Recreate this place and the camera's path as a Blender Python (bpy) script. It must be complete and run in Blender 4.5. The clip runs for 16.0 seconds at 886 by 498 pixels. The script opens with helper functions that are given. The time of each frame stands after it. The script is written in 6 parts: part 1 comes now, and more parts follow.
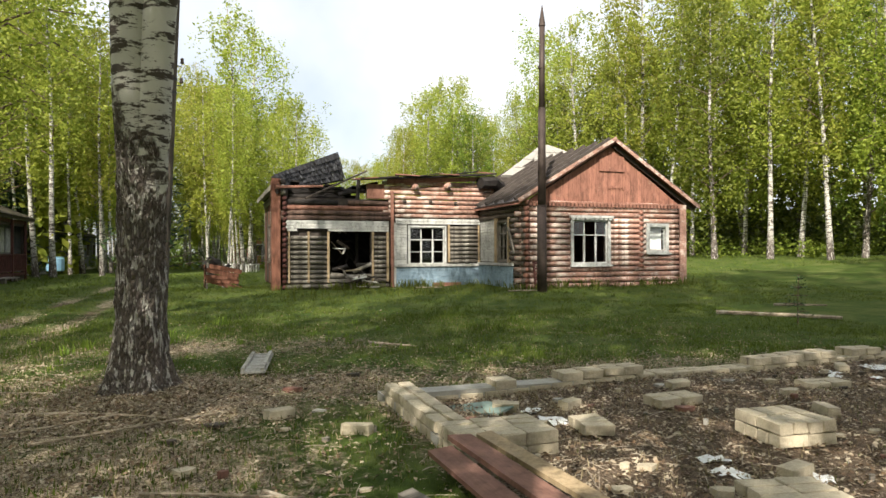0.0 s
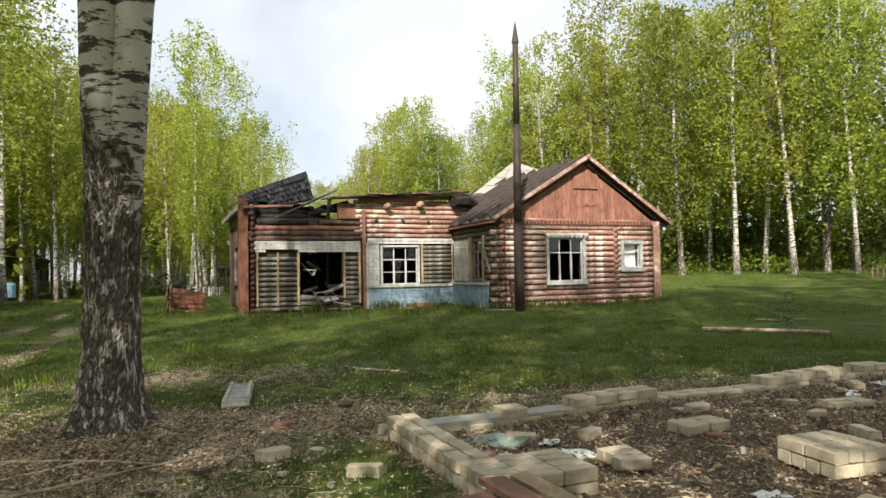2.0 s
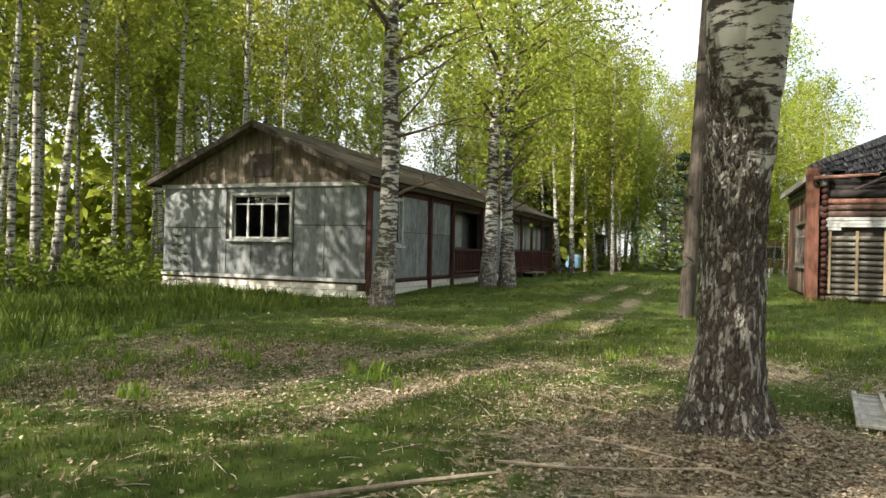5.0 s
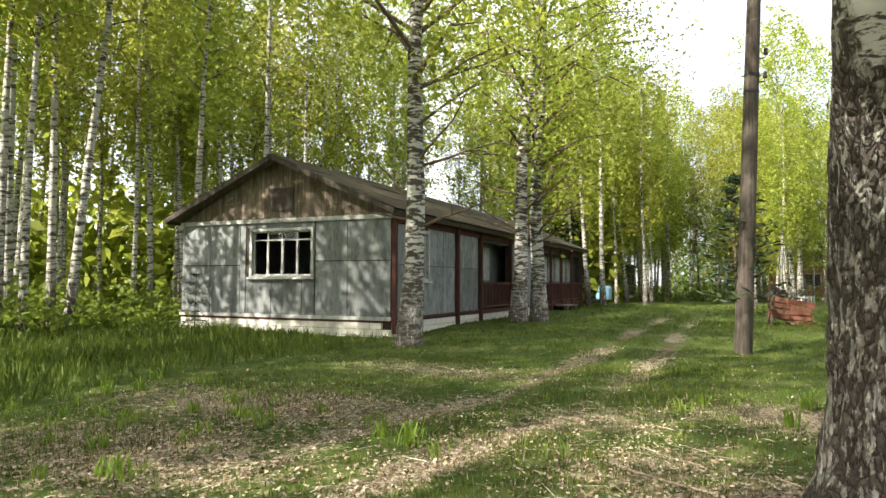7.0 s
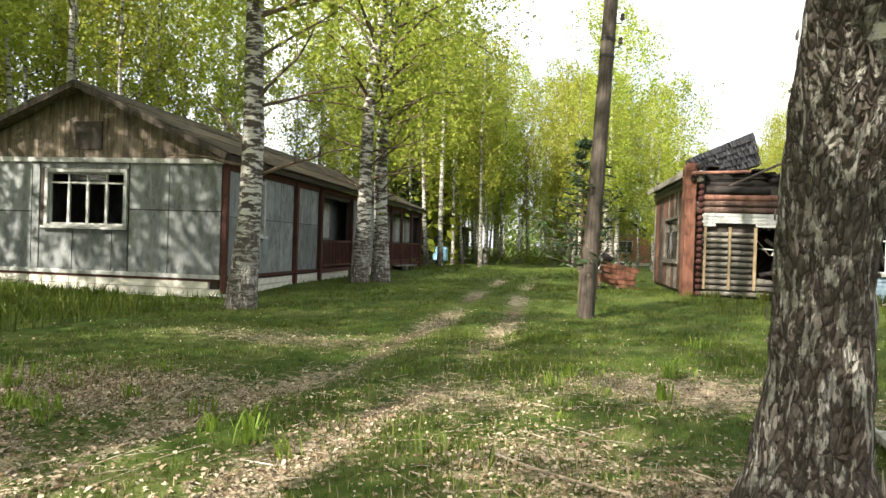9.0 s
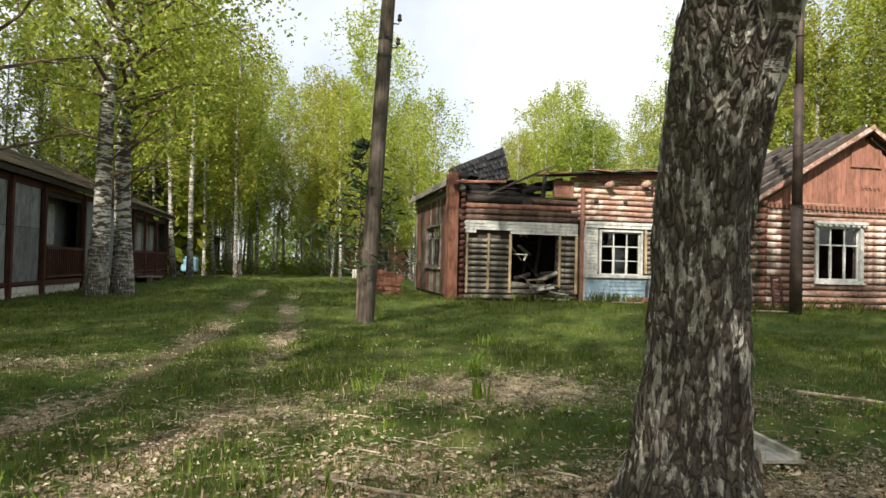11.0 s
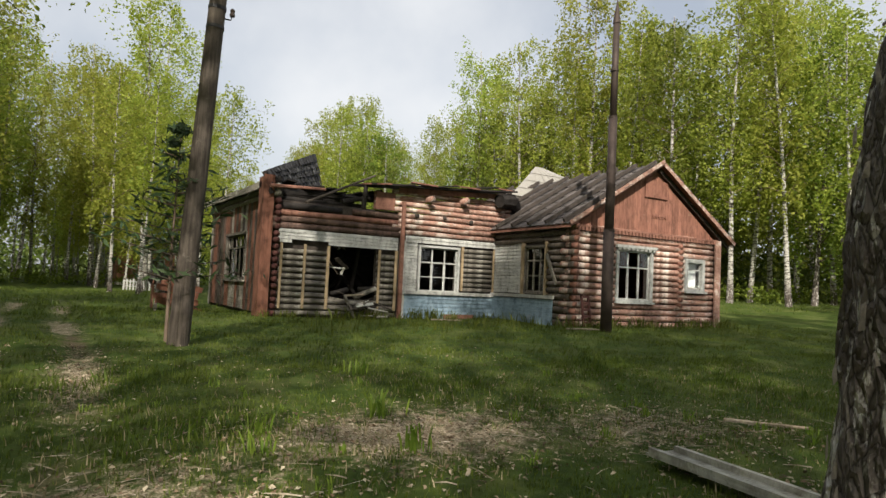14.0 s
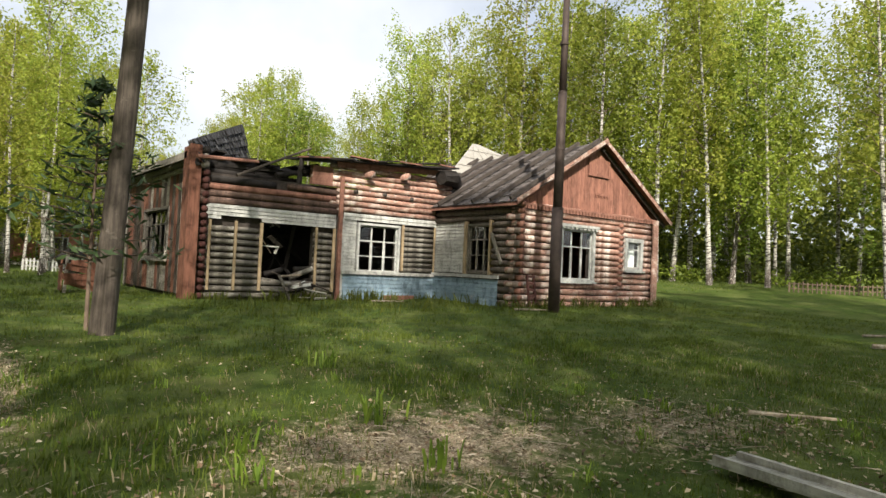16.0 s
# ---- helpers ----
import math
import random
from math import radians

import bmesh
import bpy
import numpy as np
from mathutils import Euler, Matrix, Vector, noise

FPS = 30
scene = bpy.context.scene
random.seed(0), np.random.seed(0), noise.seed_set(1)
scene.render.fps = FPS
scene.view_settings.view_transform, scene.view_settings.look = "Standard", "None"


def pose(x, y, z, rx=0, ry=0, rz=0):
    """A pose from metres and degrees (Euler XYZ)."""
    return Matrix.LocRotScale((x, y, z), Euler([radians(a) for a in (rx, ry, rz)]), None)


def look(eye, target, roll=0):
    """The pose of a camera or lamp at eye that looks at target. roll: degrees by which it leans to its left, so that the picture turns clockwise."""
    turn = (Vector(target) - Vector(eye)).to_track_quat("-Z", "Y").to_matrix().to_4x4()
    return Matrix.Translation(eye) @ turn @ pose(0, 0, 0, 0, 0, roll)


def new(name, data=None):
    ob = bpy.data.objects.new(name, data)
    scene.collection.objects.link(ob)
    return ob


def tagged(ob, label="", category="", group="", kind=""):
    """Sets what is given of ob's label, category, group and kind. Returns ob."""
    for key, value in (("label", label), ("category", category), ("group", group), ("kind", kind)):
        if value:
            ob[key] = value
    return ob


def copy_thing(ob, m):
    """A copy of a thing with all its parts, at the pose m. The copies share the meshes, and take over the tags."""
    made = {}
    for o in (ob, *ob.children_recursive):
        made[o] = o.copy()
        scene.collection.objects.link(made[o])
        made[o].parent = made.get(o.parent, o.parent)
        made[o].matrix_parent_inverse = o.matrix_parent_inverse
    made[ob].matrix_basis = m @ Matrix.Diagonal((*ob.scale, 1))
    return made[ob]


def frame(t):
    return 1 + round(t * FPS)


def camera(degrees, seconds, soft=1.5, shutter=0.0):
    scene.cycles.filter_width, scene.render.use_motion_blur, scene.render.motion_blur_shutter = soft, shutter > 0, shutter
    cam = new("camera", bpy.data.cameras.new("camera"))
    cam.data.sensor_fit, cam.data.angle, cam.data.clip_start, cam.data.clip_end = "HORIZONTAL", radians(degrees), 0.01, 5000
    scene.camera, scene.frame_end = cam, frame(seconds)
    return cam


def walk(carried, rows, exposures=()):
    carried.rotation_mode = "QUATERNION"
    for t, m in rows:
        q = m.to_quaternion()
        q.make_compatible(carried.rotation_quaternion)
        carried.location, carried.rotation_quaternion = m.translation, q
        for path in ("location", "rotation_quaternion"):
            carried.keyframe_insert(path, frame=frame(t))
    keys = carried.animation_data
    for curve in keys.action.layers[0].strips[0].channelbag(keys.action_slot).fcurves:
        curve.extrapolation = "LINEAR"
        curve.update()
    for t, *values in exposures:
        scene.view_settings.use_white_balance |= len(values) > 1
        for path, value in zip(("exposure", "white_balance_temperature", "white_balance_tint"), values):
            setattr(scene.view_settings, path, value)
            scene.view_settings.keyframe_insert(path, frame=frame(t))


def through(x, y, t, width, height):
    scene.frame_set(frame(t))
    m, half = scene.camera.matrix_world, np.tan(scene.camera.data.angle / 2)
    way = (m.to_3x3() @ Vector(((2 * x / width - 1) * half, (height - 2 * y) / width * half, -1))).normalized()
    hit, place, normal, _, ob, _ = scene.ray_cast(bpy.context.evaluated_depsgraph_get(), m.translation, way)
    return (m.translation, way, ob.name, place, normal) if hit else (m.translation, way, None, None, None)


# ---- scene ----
cam = camera(68.0, 16.0)
PATH = [
    (0, (-0.189, 0.233, 1.451), (0.468, 2.122, 1.462), -0.2),
    (0.5, (-0.179, 0.397, 1.451), (0.532, 2.266, 1.438), -0.1),
    (1, (-0.258, 0.537, 1.447), (0.591, 2.347, 1.449), -1.0),
    (1.5, (-0.348, 0.676, 1.45), (0.549, 2.463, 1.492), -1.7),
    (2, (-0.374, 0.854, 1.44), (0.386, 2.702, 1.511), -1.0),
    (2.5, (-0.389, 1.056, 1.443), (0.251, 2.95, 1.506), -0.4),
    (3, (-0.462, 1.195, 1.437), (0.171, 3.091, 1.489), -0.1),
    (3.5, (-0.691, 1.382, 1.452), (-0.26, 3.334, 1.496), -0.6),
    (3.9, (-0.825, 1.523, 1.44), (-0.714, 3.519, 1.481), -0.2),
    (4, (-0.853, 1.551, 1.439), (-0.844, 3.55, 1.486), -0.0),
    (4.5, (-0.926, 1.855, 1.435), (-1.378, 3.802, 1.512), 0.8),
    (5, (-1.041, 2.02, 1.408), (-1.792, 3.874, 1.41), 1.3),
    (5.2, (-1.116, 2.083, 1.405), (-1.934, 3.907, 1.437), 0.5),
    (7.3, (-1.66, 3.039, 1.448), (-2.476, 4.863, 1.551), 0.2),
    (7.5, (-1.714, 3.096, 1.445), (-2.504, 4.932, 1.511), 0.8),
    (8, (-1.878, 3.429, 1.413), (-2.686, 5.258, 1.458), 0.3),
    (8.5, (-1.974, 3.643, 1.433), (-2.593, 5.545, 1.427), 1.2),
    (9, (-2.192, 3.898, 1.427), (-2.528, 5.869, 1.414), 1.9),
    (9.2, (-2.266, 4.005, 1.421), (-2.511, 5.99, 1.43), 0.8),
    (11.3, (-2.789, 4.745, 1.229), (-2.311, 6.686, 1.29), 2.0),
    (11.5, (-2.853, 4.853, 1.239), (-2.327, 6.78, 1.334), 2.1),
    (12, (-2.953, 5.177, 1.219), (-2.237, 7.041, 1.342), 2.3),
    (12.5, (-3.149, 5.423, 1.185), (-2.267, 7.214, 1.297), 1.3),
    (13, (-3.302, 5.763, 1.177), (-2.41, 7.551, 1.249), 0.9),
    (13.5, (-3.347, 6.042, 1.174), (-2.435, 7.818, 1.299), 1.9),
    (14, (-3.419, 6.325, 1.178), (-2.401, 8.043, 1.292), 2.7),
    (14.5, (-3.456, 6.651, 1.163), (-2.245, 8.239, 1.268), 0.6),
    (15, (-3.503, 6.903, 1.15), (-2.361, 8.543, 1.238), 2.4),
    (15.5, (-3.463, 7.213, 1.158), (-2.316, 8.848, 1.259), 2.1),
    (16, (-3.511, 7.454, 1.164), (-2.289, 9.036, 1.226), 2.6),
]
walk(cam, [(t, look(eye, target, roll)) for t, eye, target, roll in PATH],
     [(0.0, 1.0), (2.0, 0.85), (3.5, 0.6), (4.0, 0.55), (5.0, 1.3), (7.5, 1.6), (9.0, 1.62), (12.0, 0.58), (14.3, 0.42), (16.0, 0.8)])

# ---------------------------------------------------------------- world, sun
SUN_AZ, SUN_EL = 212.0, 37.0           # compass degrees of the sun (0 = +y, clockwise), height
world = bpy.data.worlds.new("sky")
scene.world = world
world.use_nodes = True
wn = world.node_tree.nodes
sky = wn.new("ShaderNodeTexSky")
sky.sky_type = "NISHITA"
sky.sun_disc = False
sky.sun_elevation = radians(SUN_EL)
sky.sun_rotation = radians(SUN_AZ)
sky.air_density, sky.dust_density, sky.ozone_density = 1.0, 4.0, 0.6
# a thin bright cloud veil over the whole sky, with a little blue showing through
veil = wn.new("ShaderNodeTexNoise")
veil.inputs["Scale"].default_value, veil.inputs["Detail"].default_value = 2.2, 6.0
spread = wn.new("ShaderNodeMapRange")
for key, value in (("From Min", 0.35), ("From Max", 0.62), ("To Min", 0.35), ("To Max", 0.85)):
    spread.inputs[key].default_value = value
clouds = wn.new("ShaderNodeMix")
clouds.data_type = "RGBA"
clouds.inputs[7].default_value = (8.0, 8.1, 8.2, 1)
way = wn.new("ShaderNodeTexCoord")
wl = world.node_tree.links
wl.new(way.outputs["Generated"], veil.inputs["Vector"])
wl.new(veil.outputs["Fac"], spread.inputs["Value"])
wl.new(spread.outputs[0], clouds.inputs[0])
wl.new(sky.outputs[0], clouds.inputs[6])
wl.new(clouds.outputs[2], wn["Background"].inputs["Color"])
wn["Background"].inputs["Strength"].default_value = 0.09
sun = new("sun", bpy.data.lights.new("sun", "SUN"))
sun.data.energy, sun.data.angle, sun.data.color = 5.0, radians(0.6), (1.0, 0.92, 0.78)
to_sun = Vector((math.sin(radians(SUN_AZ)) * math.cos(radians(SUN_EL)), math.cos(radians(SUN_AZ)) * math.cos(radians(SUN_EL)), math.sin(radians(SUN_EL))))
sun.matrix_world = look(tuple(to_sun * 60), (0, 0, 0))

# ---------------------------------------------------------------- materials


class Nodes:
    """A short way to write node trees."""

    def __init__(self, name):
        self.m = bpy.data.materials.new(name)
        self.m.use_nodes = True
        self.t = self.m.node_tree
        self.bsdf = self.t.nodes["Principled BSDF"]

    def add(self, kind, **values):
        n = self.t.nodes.new(kind)
        for k, v in values.items():
            n.inputs[k.replace("_", " ")].default_value = v
        return n

    def link(self, a, b):
        self.t.links.new(a, b)

    def coords(self, stretch=(1, 1, 1), which="Object"):
        c = self.add("ShaderNodeTexCoord")
        mp = self.add("ShaderNodeMapping")
        mp.inputs["Scale"].default_value = stretch
        self.link(c.outputs[which], mp.inputs["Vector"])
        return mp.outputs[0]

    def noise(self, vec, scale, detail=5.0, rough=0.6):
        n = self.add("ShaderNodeTexNoise", Scale=scale, Detail=detail, Roughness=rough)
        self.link(vec, n.inputs["Vector"])
        return n.outputs["Fac"]

    def ramp(self, fac, stops):
        r = self.add("ShaderNodeValToRGB")
        e = r.color_ramp.elements
        while len(e) < len(stops):
            e.new(0.5)
        for el, (p, c) in zip(e, stops):
            el.position = p
            el.color = (*c, 1) if len(c) == 3 else c
        self.link(fac, r.inputs["Fac"])
        return r.outputs["Color"]

    def mix(self, fac, a, b, mode="MIX"):
        n = self.t.nodes.new("ShaderNodeMix")
        n.data_type, n.blend_type = "RGBA", mode
        for s, v in ((n.inputs[0], fac), (n.inputs[6], a), (n.inputs[7], b)):
            if hasattr(v, "is_linked"):
                self.link(v, s)
            elif isinstance(v, (tuple, list)):
                s.default_value = (*v, 1)
            else:
                s.default_value = v
        return n.outputs[2]

    def math(self, op, a, b=0.0, c=0.0):
        n = self.t.nodes.new("ShaderNodeMath")
        n.operation = op
        for s, v in zip(n.inputs, (a, b, c)):
            if hasattr(v, "is_linked"):
                self.link(v, s)
            else:
                s.default_value = v
        return n.outputs[0]

    def bump(self, height, strength, distance=0.02):
        b = self.add("ShaderNodeBump", Strength=strength, Distance=distance)
        self.link(height, b.inputs["Height"])
        self.link(b.outputs[0], self.bsdf.inputs["Normal"])

    def done(self, color, rough=0.85, metal=0.0, spec=0.3):
        if hasattr(color, "is_linked"):
            self.link(color, self.bsdf.inputs["Base Color"])
        else:
            self.bsdf.inputs["Base Color"].default_value = (*color, 1)
        if hasattr(rough, "is_linked"):
            self.link(rough, self.bsdf.inputs["Roughness"])
        else:
            self.bsdf.inputs["Roughness"].default_value = rough
        self.bsdf.inputs["Metallic"].default_value = metal
        self.bsdf.inputs["Specular IOR Level"].default_value = spec
        return self.m


def wood(name, dark, light, worn, grain=(2, 30, 30), amount=0.55, rough=0.85, vary=0.25):
    """Boards and logs: paint or grey wood, grain along an axis, worn patches, each piece a little different."""
    n = Nodes(name)
    v = n.coords(grain)
    info = n.add("ShaderNodeObjectInfo")
    g = n.noise(v, 1.0, 6)
    col = n.ramp(g, [(0.3, dark), (0.7, light)])
    patch = n.noise(n.coords((1.2, 2.2, 2.2)), 1.6, 6, 0.7)
    col = n.mix(n.ramp(patch, [(amount, (0, 0, 0)), (amount + 0.14, (1, 1, 1))]), col, worn)
    stain = n.noise(n.coords((2.6, 2.6, 1.1)), 2.3, 7, 0.72)
    col = n.mix(n.ramp(stain, [(0.46, (0, 0, 0)), (0.66, (0.62, 0.62, 0.62))]), col, tuple(c * 0.32 for c in dark))
    k = n.math("MULTIPLY_ADD", info.outputs["Random"], vary, 1.0 - vary / 2)
    mul = n.add("ShaderNodeVectorMath")
    mul.operation = "SCALE"
    n.link(col, mul.inputs[0])
    n.link(k, mul.inputs["Scale"])
    n.bump(g, 0.5, 0.012)
    return n.done(mul.outputs[0], rough)


def plain(name, color, rough=0.8, metal=0.0, var=0.25, scale=6.0, bump=0.2, spec=0.3):
    n = Nodes(name)
    v = n.coords()
    a = n.noise(v, scale, 6)
    lo, hi = tuple(c * (1 - var) for c in color), tuple(min(1, c * (1 + var)) for c in color)
    col = n.ramp(a, [(0.3, lo), (0.7, hi)])
    fine = n.noise(v, scale * 9, 3)
    col = n.mix(0.35, col, n.ramp(fine, [(0.3, lo), (0.7, hi)]))
    if bump:
        n.bump(fine, bump, 0.01)
    return n.done(col, rough, metal, spec)


M_LOG_PINK = wood("log_paint_pink", (0.22, 0.115, 0.088), (0.45, 0.275, 0.22), (0.62, 0.53, 0.475), amount=0.50, vary=0.45)
M_LOG_RED = wood("log_paint_brown", (0.17, 0.08, 0.06), (0.31, 0.155, 0.115), (0.42, 0.28, 0.22), amount=0.62)
M_LOG_BURNT = wood("log_scorched", (0.05, 0.034, 0.03), (0.155, 0.095, 0.075), (0.28, 0.19, 0.155), amount=0.6, vary=0.5)
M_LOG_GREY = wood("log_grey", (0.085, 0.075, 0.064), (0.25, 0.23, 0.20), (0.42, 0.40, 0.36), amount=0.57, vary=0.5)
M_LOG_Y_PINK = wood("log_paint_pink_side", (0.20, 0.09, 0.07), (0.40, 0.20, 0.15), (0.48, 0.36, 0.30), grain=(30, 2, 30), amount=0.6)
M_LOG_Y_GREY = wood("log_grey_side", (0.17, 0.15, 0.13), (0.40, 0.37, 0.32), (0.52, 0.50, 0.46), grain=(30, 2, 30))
M_GABLE = wood("gable_board_paint", (0.20, 0.09, 0.066), (0.32, 0.15, 0.108), (0.44, 0.30, 0.235), grain=(25, 25, 1.5), amount=0.62, vary=0.35)
M_RUST_BOARD = wood("rust_brown_board", (0.12, 0.052, 0.035), (0.24, 0.105, 0.07), (0.32, 0.22, 0.17), grain=(18, 18, 1.2), amount=0.62, vary=0.1)
M_STRIP = wood("yellow_pine_strip", (0.27, 0.20, 0.12), (0.43, 0.33, 0.21), (0.36, 0.31, 0.24), grain=(25, 25, 1.5), vary=0.15)
M_WHITE = wood("white_paint_wood", (0.33, 0.335, 0.32), (0.54, 0.545, 0.53), (0.27, 0.25, 0.225), grain=(3, 3, 20), amount=0.60, vary=0.08)
M_FRAME = wood("window_frame_paint", (0.34, 0.35, 0.345), (0.54, 0.55, 0.54), (0.22, 0.205, 0.18), grain=(8, 8, 8), amount=0.60, vary=0.05)
M_BLUE = wood("blue_paint_board", (0.16, 0.24, 0.31), (0.27, 0.365, 0.45), (0.42, 0.45, 0.47), grain=(3, 3, 20), amount=0.6, vary=0.1)
M_ROOF = wood("old_roof_board", (0.055, 0.048, 0.047), (0.165, 0.145, 0.14), (0.25, 0.22, 0.205), grain=(2, 22, 22), amount=0.6, vary=0.8)
# Side-log grey darkened: the wing's left wall carries its shade as colour.
M_LOG_Y_SHADED = wood("log_shaded_side", (0.07, 0.055, 0.045), (0.19, 0.155, 0.13), (0.28, 0.25, 0.22), grain=(30, 2, 30), vary=0.5)
M_SHINGLE = wood("charred_shingle", (0.010, 0.010, 0.012), (0.05, 0.05, 0.056), (0.15, 0.155, 0.165), grain=(16, 16, 3), amount=0.56, vary=1.1)
M_SLATE = plain("pale_slate", (0.30, 0.285, 0.26), 0.9, var=0.2)
M_CHAR = plain("charred_wood", (0.022, 0.019, 0.018), 0.8, var=0.7, scale=5, bump=1.0, spec=0.25)
# Near-black colour does the work of shade in rooms and behind log gaps.
M_DARK = plain("inside_shade_dark", (0.06, 0.05, 0.045), 0.95, var=0.5)
M_PLANK_BROWN = wood("brown_painted_plank", (0.16, 0.08, 0.062), (0.25, 0.135, 0.105), (0.34, 0.24, 0.18), grain=(20, 2, 20), amount=0.6)
M_CAB_GABLE = wood("weathered_gable_board", (0.09, 0.07, 0.055), (0.24, 0.195, 0.155), (0.38, 0.33, 0.27), grain=(22, 22, 1.4), amount=0.56, vary=0.6)
M_PANEL = wood("fibre_cement_panel", (0.15, 0.165, 0.17), (0.25, 0.265, 0.27), (0.34, 0.35, 0.35), grain=(4, 4, 0.9), amount=0.62, vary=0.4)
M_REDBROWN = wood("dark_red_rail", (0.05, 0.02, 0.017), (0.105, 0.04, 0.034), (0.15, 0.085, 0.07), grain=(20, 20, 2), amount=0.66)
M_BRICK = plain("silicate_brick", (0.45, 0.395, 0.30), 0.92, var=0.38, scale=9, bump=0.5)
M_PLINTH = plain("whitewashed_brick", (0.62, 0.60, 0.54), 0.92, var=0.22, scale=7, bump=0.4)
M_PIPE = plain("rusty_pipe", (0.060, 0.045, 0.040), 0.65, 0.4, var=0.4, scale=5)
M_POLE = wood("grey_pole_wood", (0.04, 0.032, 0.027), (0.12, 0.10, 0.083), (0.20, 0.18, 0.155), grain=(22, 22, 1.0), amount=0.6, vary=0.1)
M_STEEL = plain("dark_steel", (0.05, 0.05, 0.055), 0.5, 0.8)
M_PORC = plain("porcelain_brown", (0.06, 0.045, 0.04), 0.25, 0.0, bump=0)
M_PAPER = plain("weathered_paper", (0.74, 0.75, 0.76), 0.7, var=0.12)
M_GREENBOARD = plain("faded_green_sheet", (0.16, 0.22, 0.20), 0.8, var=0.3)
M_CONCRETE = plain("concrete_scrap", (0.36, 0.35, 0.32), 0.92, var=0.25, scale=8, bump=0.5)
M_BLUETANK = plain("pale_blue_plastic", (0.26, 0.47, 0.66), 0.5, var=0.12, bump=0)
M_RED_HOUSE = plain("orange_paint_wall", (0.33, 0.15, 0.10), 0.85)
M_STICK = wood("dry_stick", (0.22, 0.17, 0.12), (0.42, 0.36, 0.28), (0.5, 0.46, 0.4), grain=(20, 20, 20))


def bark(name, white_from, white_full, dark=(0.075, 0.062, 0.055), pale=(0.62, 0.61, 0.57), fissure=7.0, side=0.0, flake=(0.54, 0.60), band=(0.535, 0.57)):
    """Birch bark: dark and cracked at the foot, white with dark bands above."""
    n = Nodes(name)
    c = n.add("ShaderNodeTexCoord")
    sep = n.add("ShaderNodeSeparateXYZ")
    n.link(c.outputs["Object"], sep.inputs[0])
    v = n.coords((1, 1, 0.42))
    vor = n.add("ShaderNodeTexVoronoi", Scale=fissure * 3.2, Randomness=1.0)
    vor.feature = "DISTANCE_TO_EDGE"
    warp = n.noise(v, fissure, 4)
    wv = n.add("ShaderNodeVectorMath")
    wv.operation = "MULTIPLY_ADD"
    wv.inputs[1].default_value = (0.13, 0.13, 0.13)
    n.link(warp, wv.inputs[0])
    n.link(v, wv.inputs[2])
    n.link(wv.outputs[0], vor.inputs["Vector"])
    plates = n.math("MULTIPLY", vor.outputs["Distance"], 5.0)
    rough_col = n.ramp(plates, [(0.04, tuple(x * 0.3 for x in dark)), (0.22, tuple(x * 1.2 for x in dark)), (0.6, (0.20, 0.17, 0.15))])
    rough_col = n.mix(n.ramp(n.noise(n.coords((1, 1, 0.35)), 5.0, 6, 0.7), [(0.42, (0, 0, 0)), (0.62, (0.55, 0.55, 0.55))]), rough_col, (0.085, 0.058, 0.044))
    rough_col = n.mix(0.28, rough_col, n.ramp(n.noise(n.coords((1, 1, 0.6)), 46.0, 4, 0.7), [(0.35, (0.02, 0.017, 0.015)), (0.65, (0.24, 0.21, 0.19))]))
    flakes = n.noise(n.coords((1, 1, 0.26)), fissure * 2.7, 6, 0.68)
    rough_col = n.mix(n.ramp(flakes, [(flake[0], (0, 0, 0)), (flake[1], (1, 1, 1))]), rough_col, (0.58, 0.555, 0.52))
    bands = n.noise(n.coords((3.2, 3.2, 12)), 1.0, 6, 0.7)
    band_mask = n.ramp(bands, [(band[0], (0, 0, 0)), (band[1], (1, 1, 1))])
    white = n.mix(n.noise(n.coords(), 6, 5), tuple(x * 0.78 for x in pale), pale)
    white = n.mix(band_mask, white, tuple(x * 0.9 for x in dark))
    edge = n.noise(n.coords((1, 1, 0.5)), 3.2, 4)
    h = n.math("ADD", sep.outputs["Z"], n.math("MULTIPLY", n.math("SUBTRACT", edge, 0.5), 2.4))
    h = n.math("MULTIPLY_ADD", sep.outputs["X"], side, h)
    fac = n.math("DIVIDE", n.math("SUBTRACT", h, white_from), white_full - white_from)
    fac = n.ramp(fac, [(0.0, (0, 0, 0)), (1.0, (1, 1, 1))])
    col = n.mix(fac, rough_col, white)
    n.bump(n.mix(fac, plates, n.math("MULTIPLY", bands, 0.3)), 0.9, 0.035)
    return n.done(col, 0.88)


M_BARK_OLD = bark("old_birch_bark", 2.45, 2.56, fissure=7.0, side=1.0, flake=(0.54, 0.585), band=(0.505, 0.545))
M_BARK_MID = bark("grey_birch_bark", 6.5, 9.5, pale=(0.46, 0.45, 0.42), fissure=5.0, band=(0.47, 0.52))
M_BARK_MOTTLED = bark("mottled_birch_bark", -0.6, 2.2, pale=(0.56, 0.55, 0.52), fissure=5.0, band=(0.47, 0.51))
M_BARK = bark("birch_bark", 0.7, 1.8, pale=(0.46, 0.45, 0.41), fissure=6.0, band=(0.505, 0.54))
M_BARK_PINE = wood("pine_bark", (0.09, 0.065, 0.05), (0.19, 0.14, 0.105), (0.24, 0.15, 0.09), grain=(14, 14, 4))


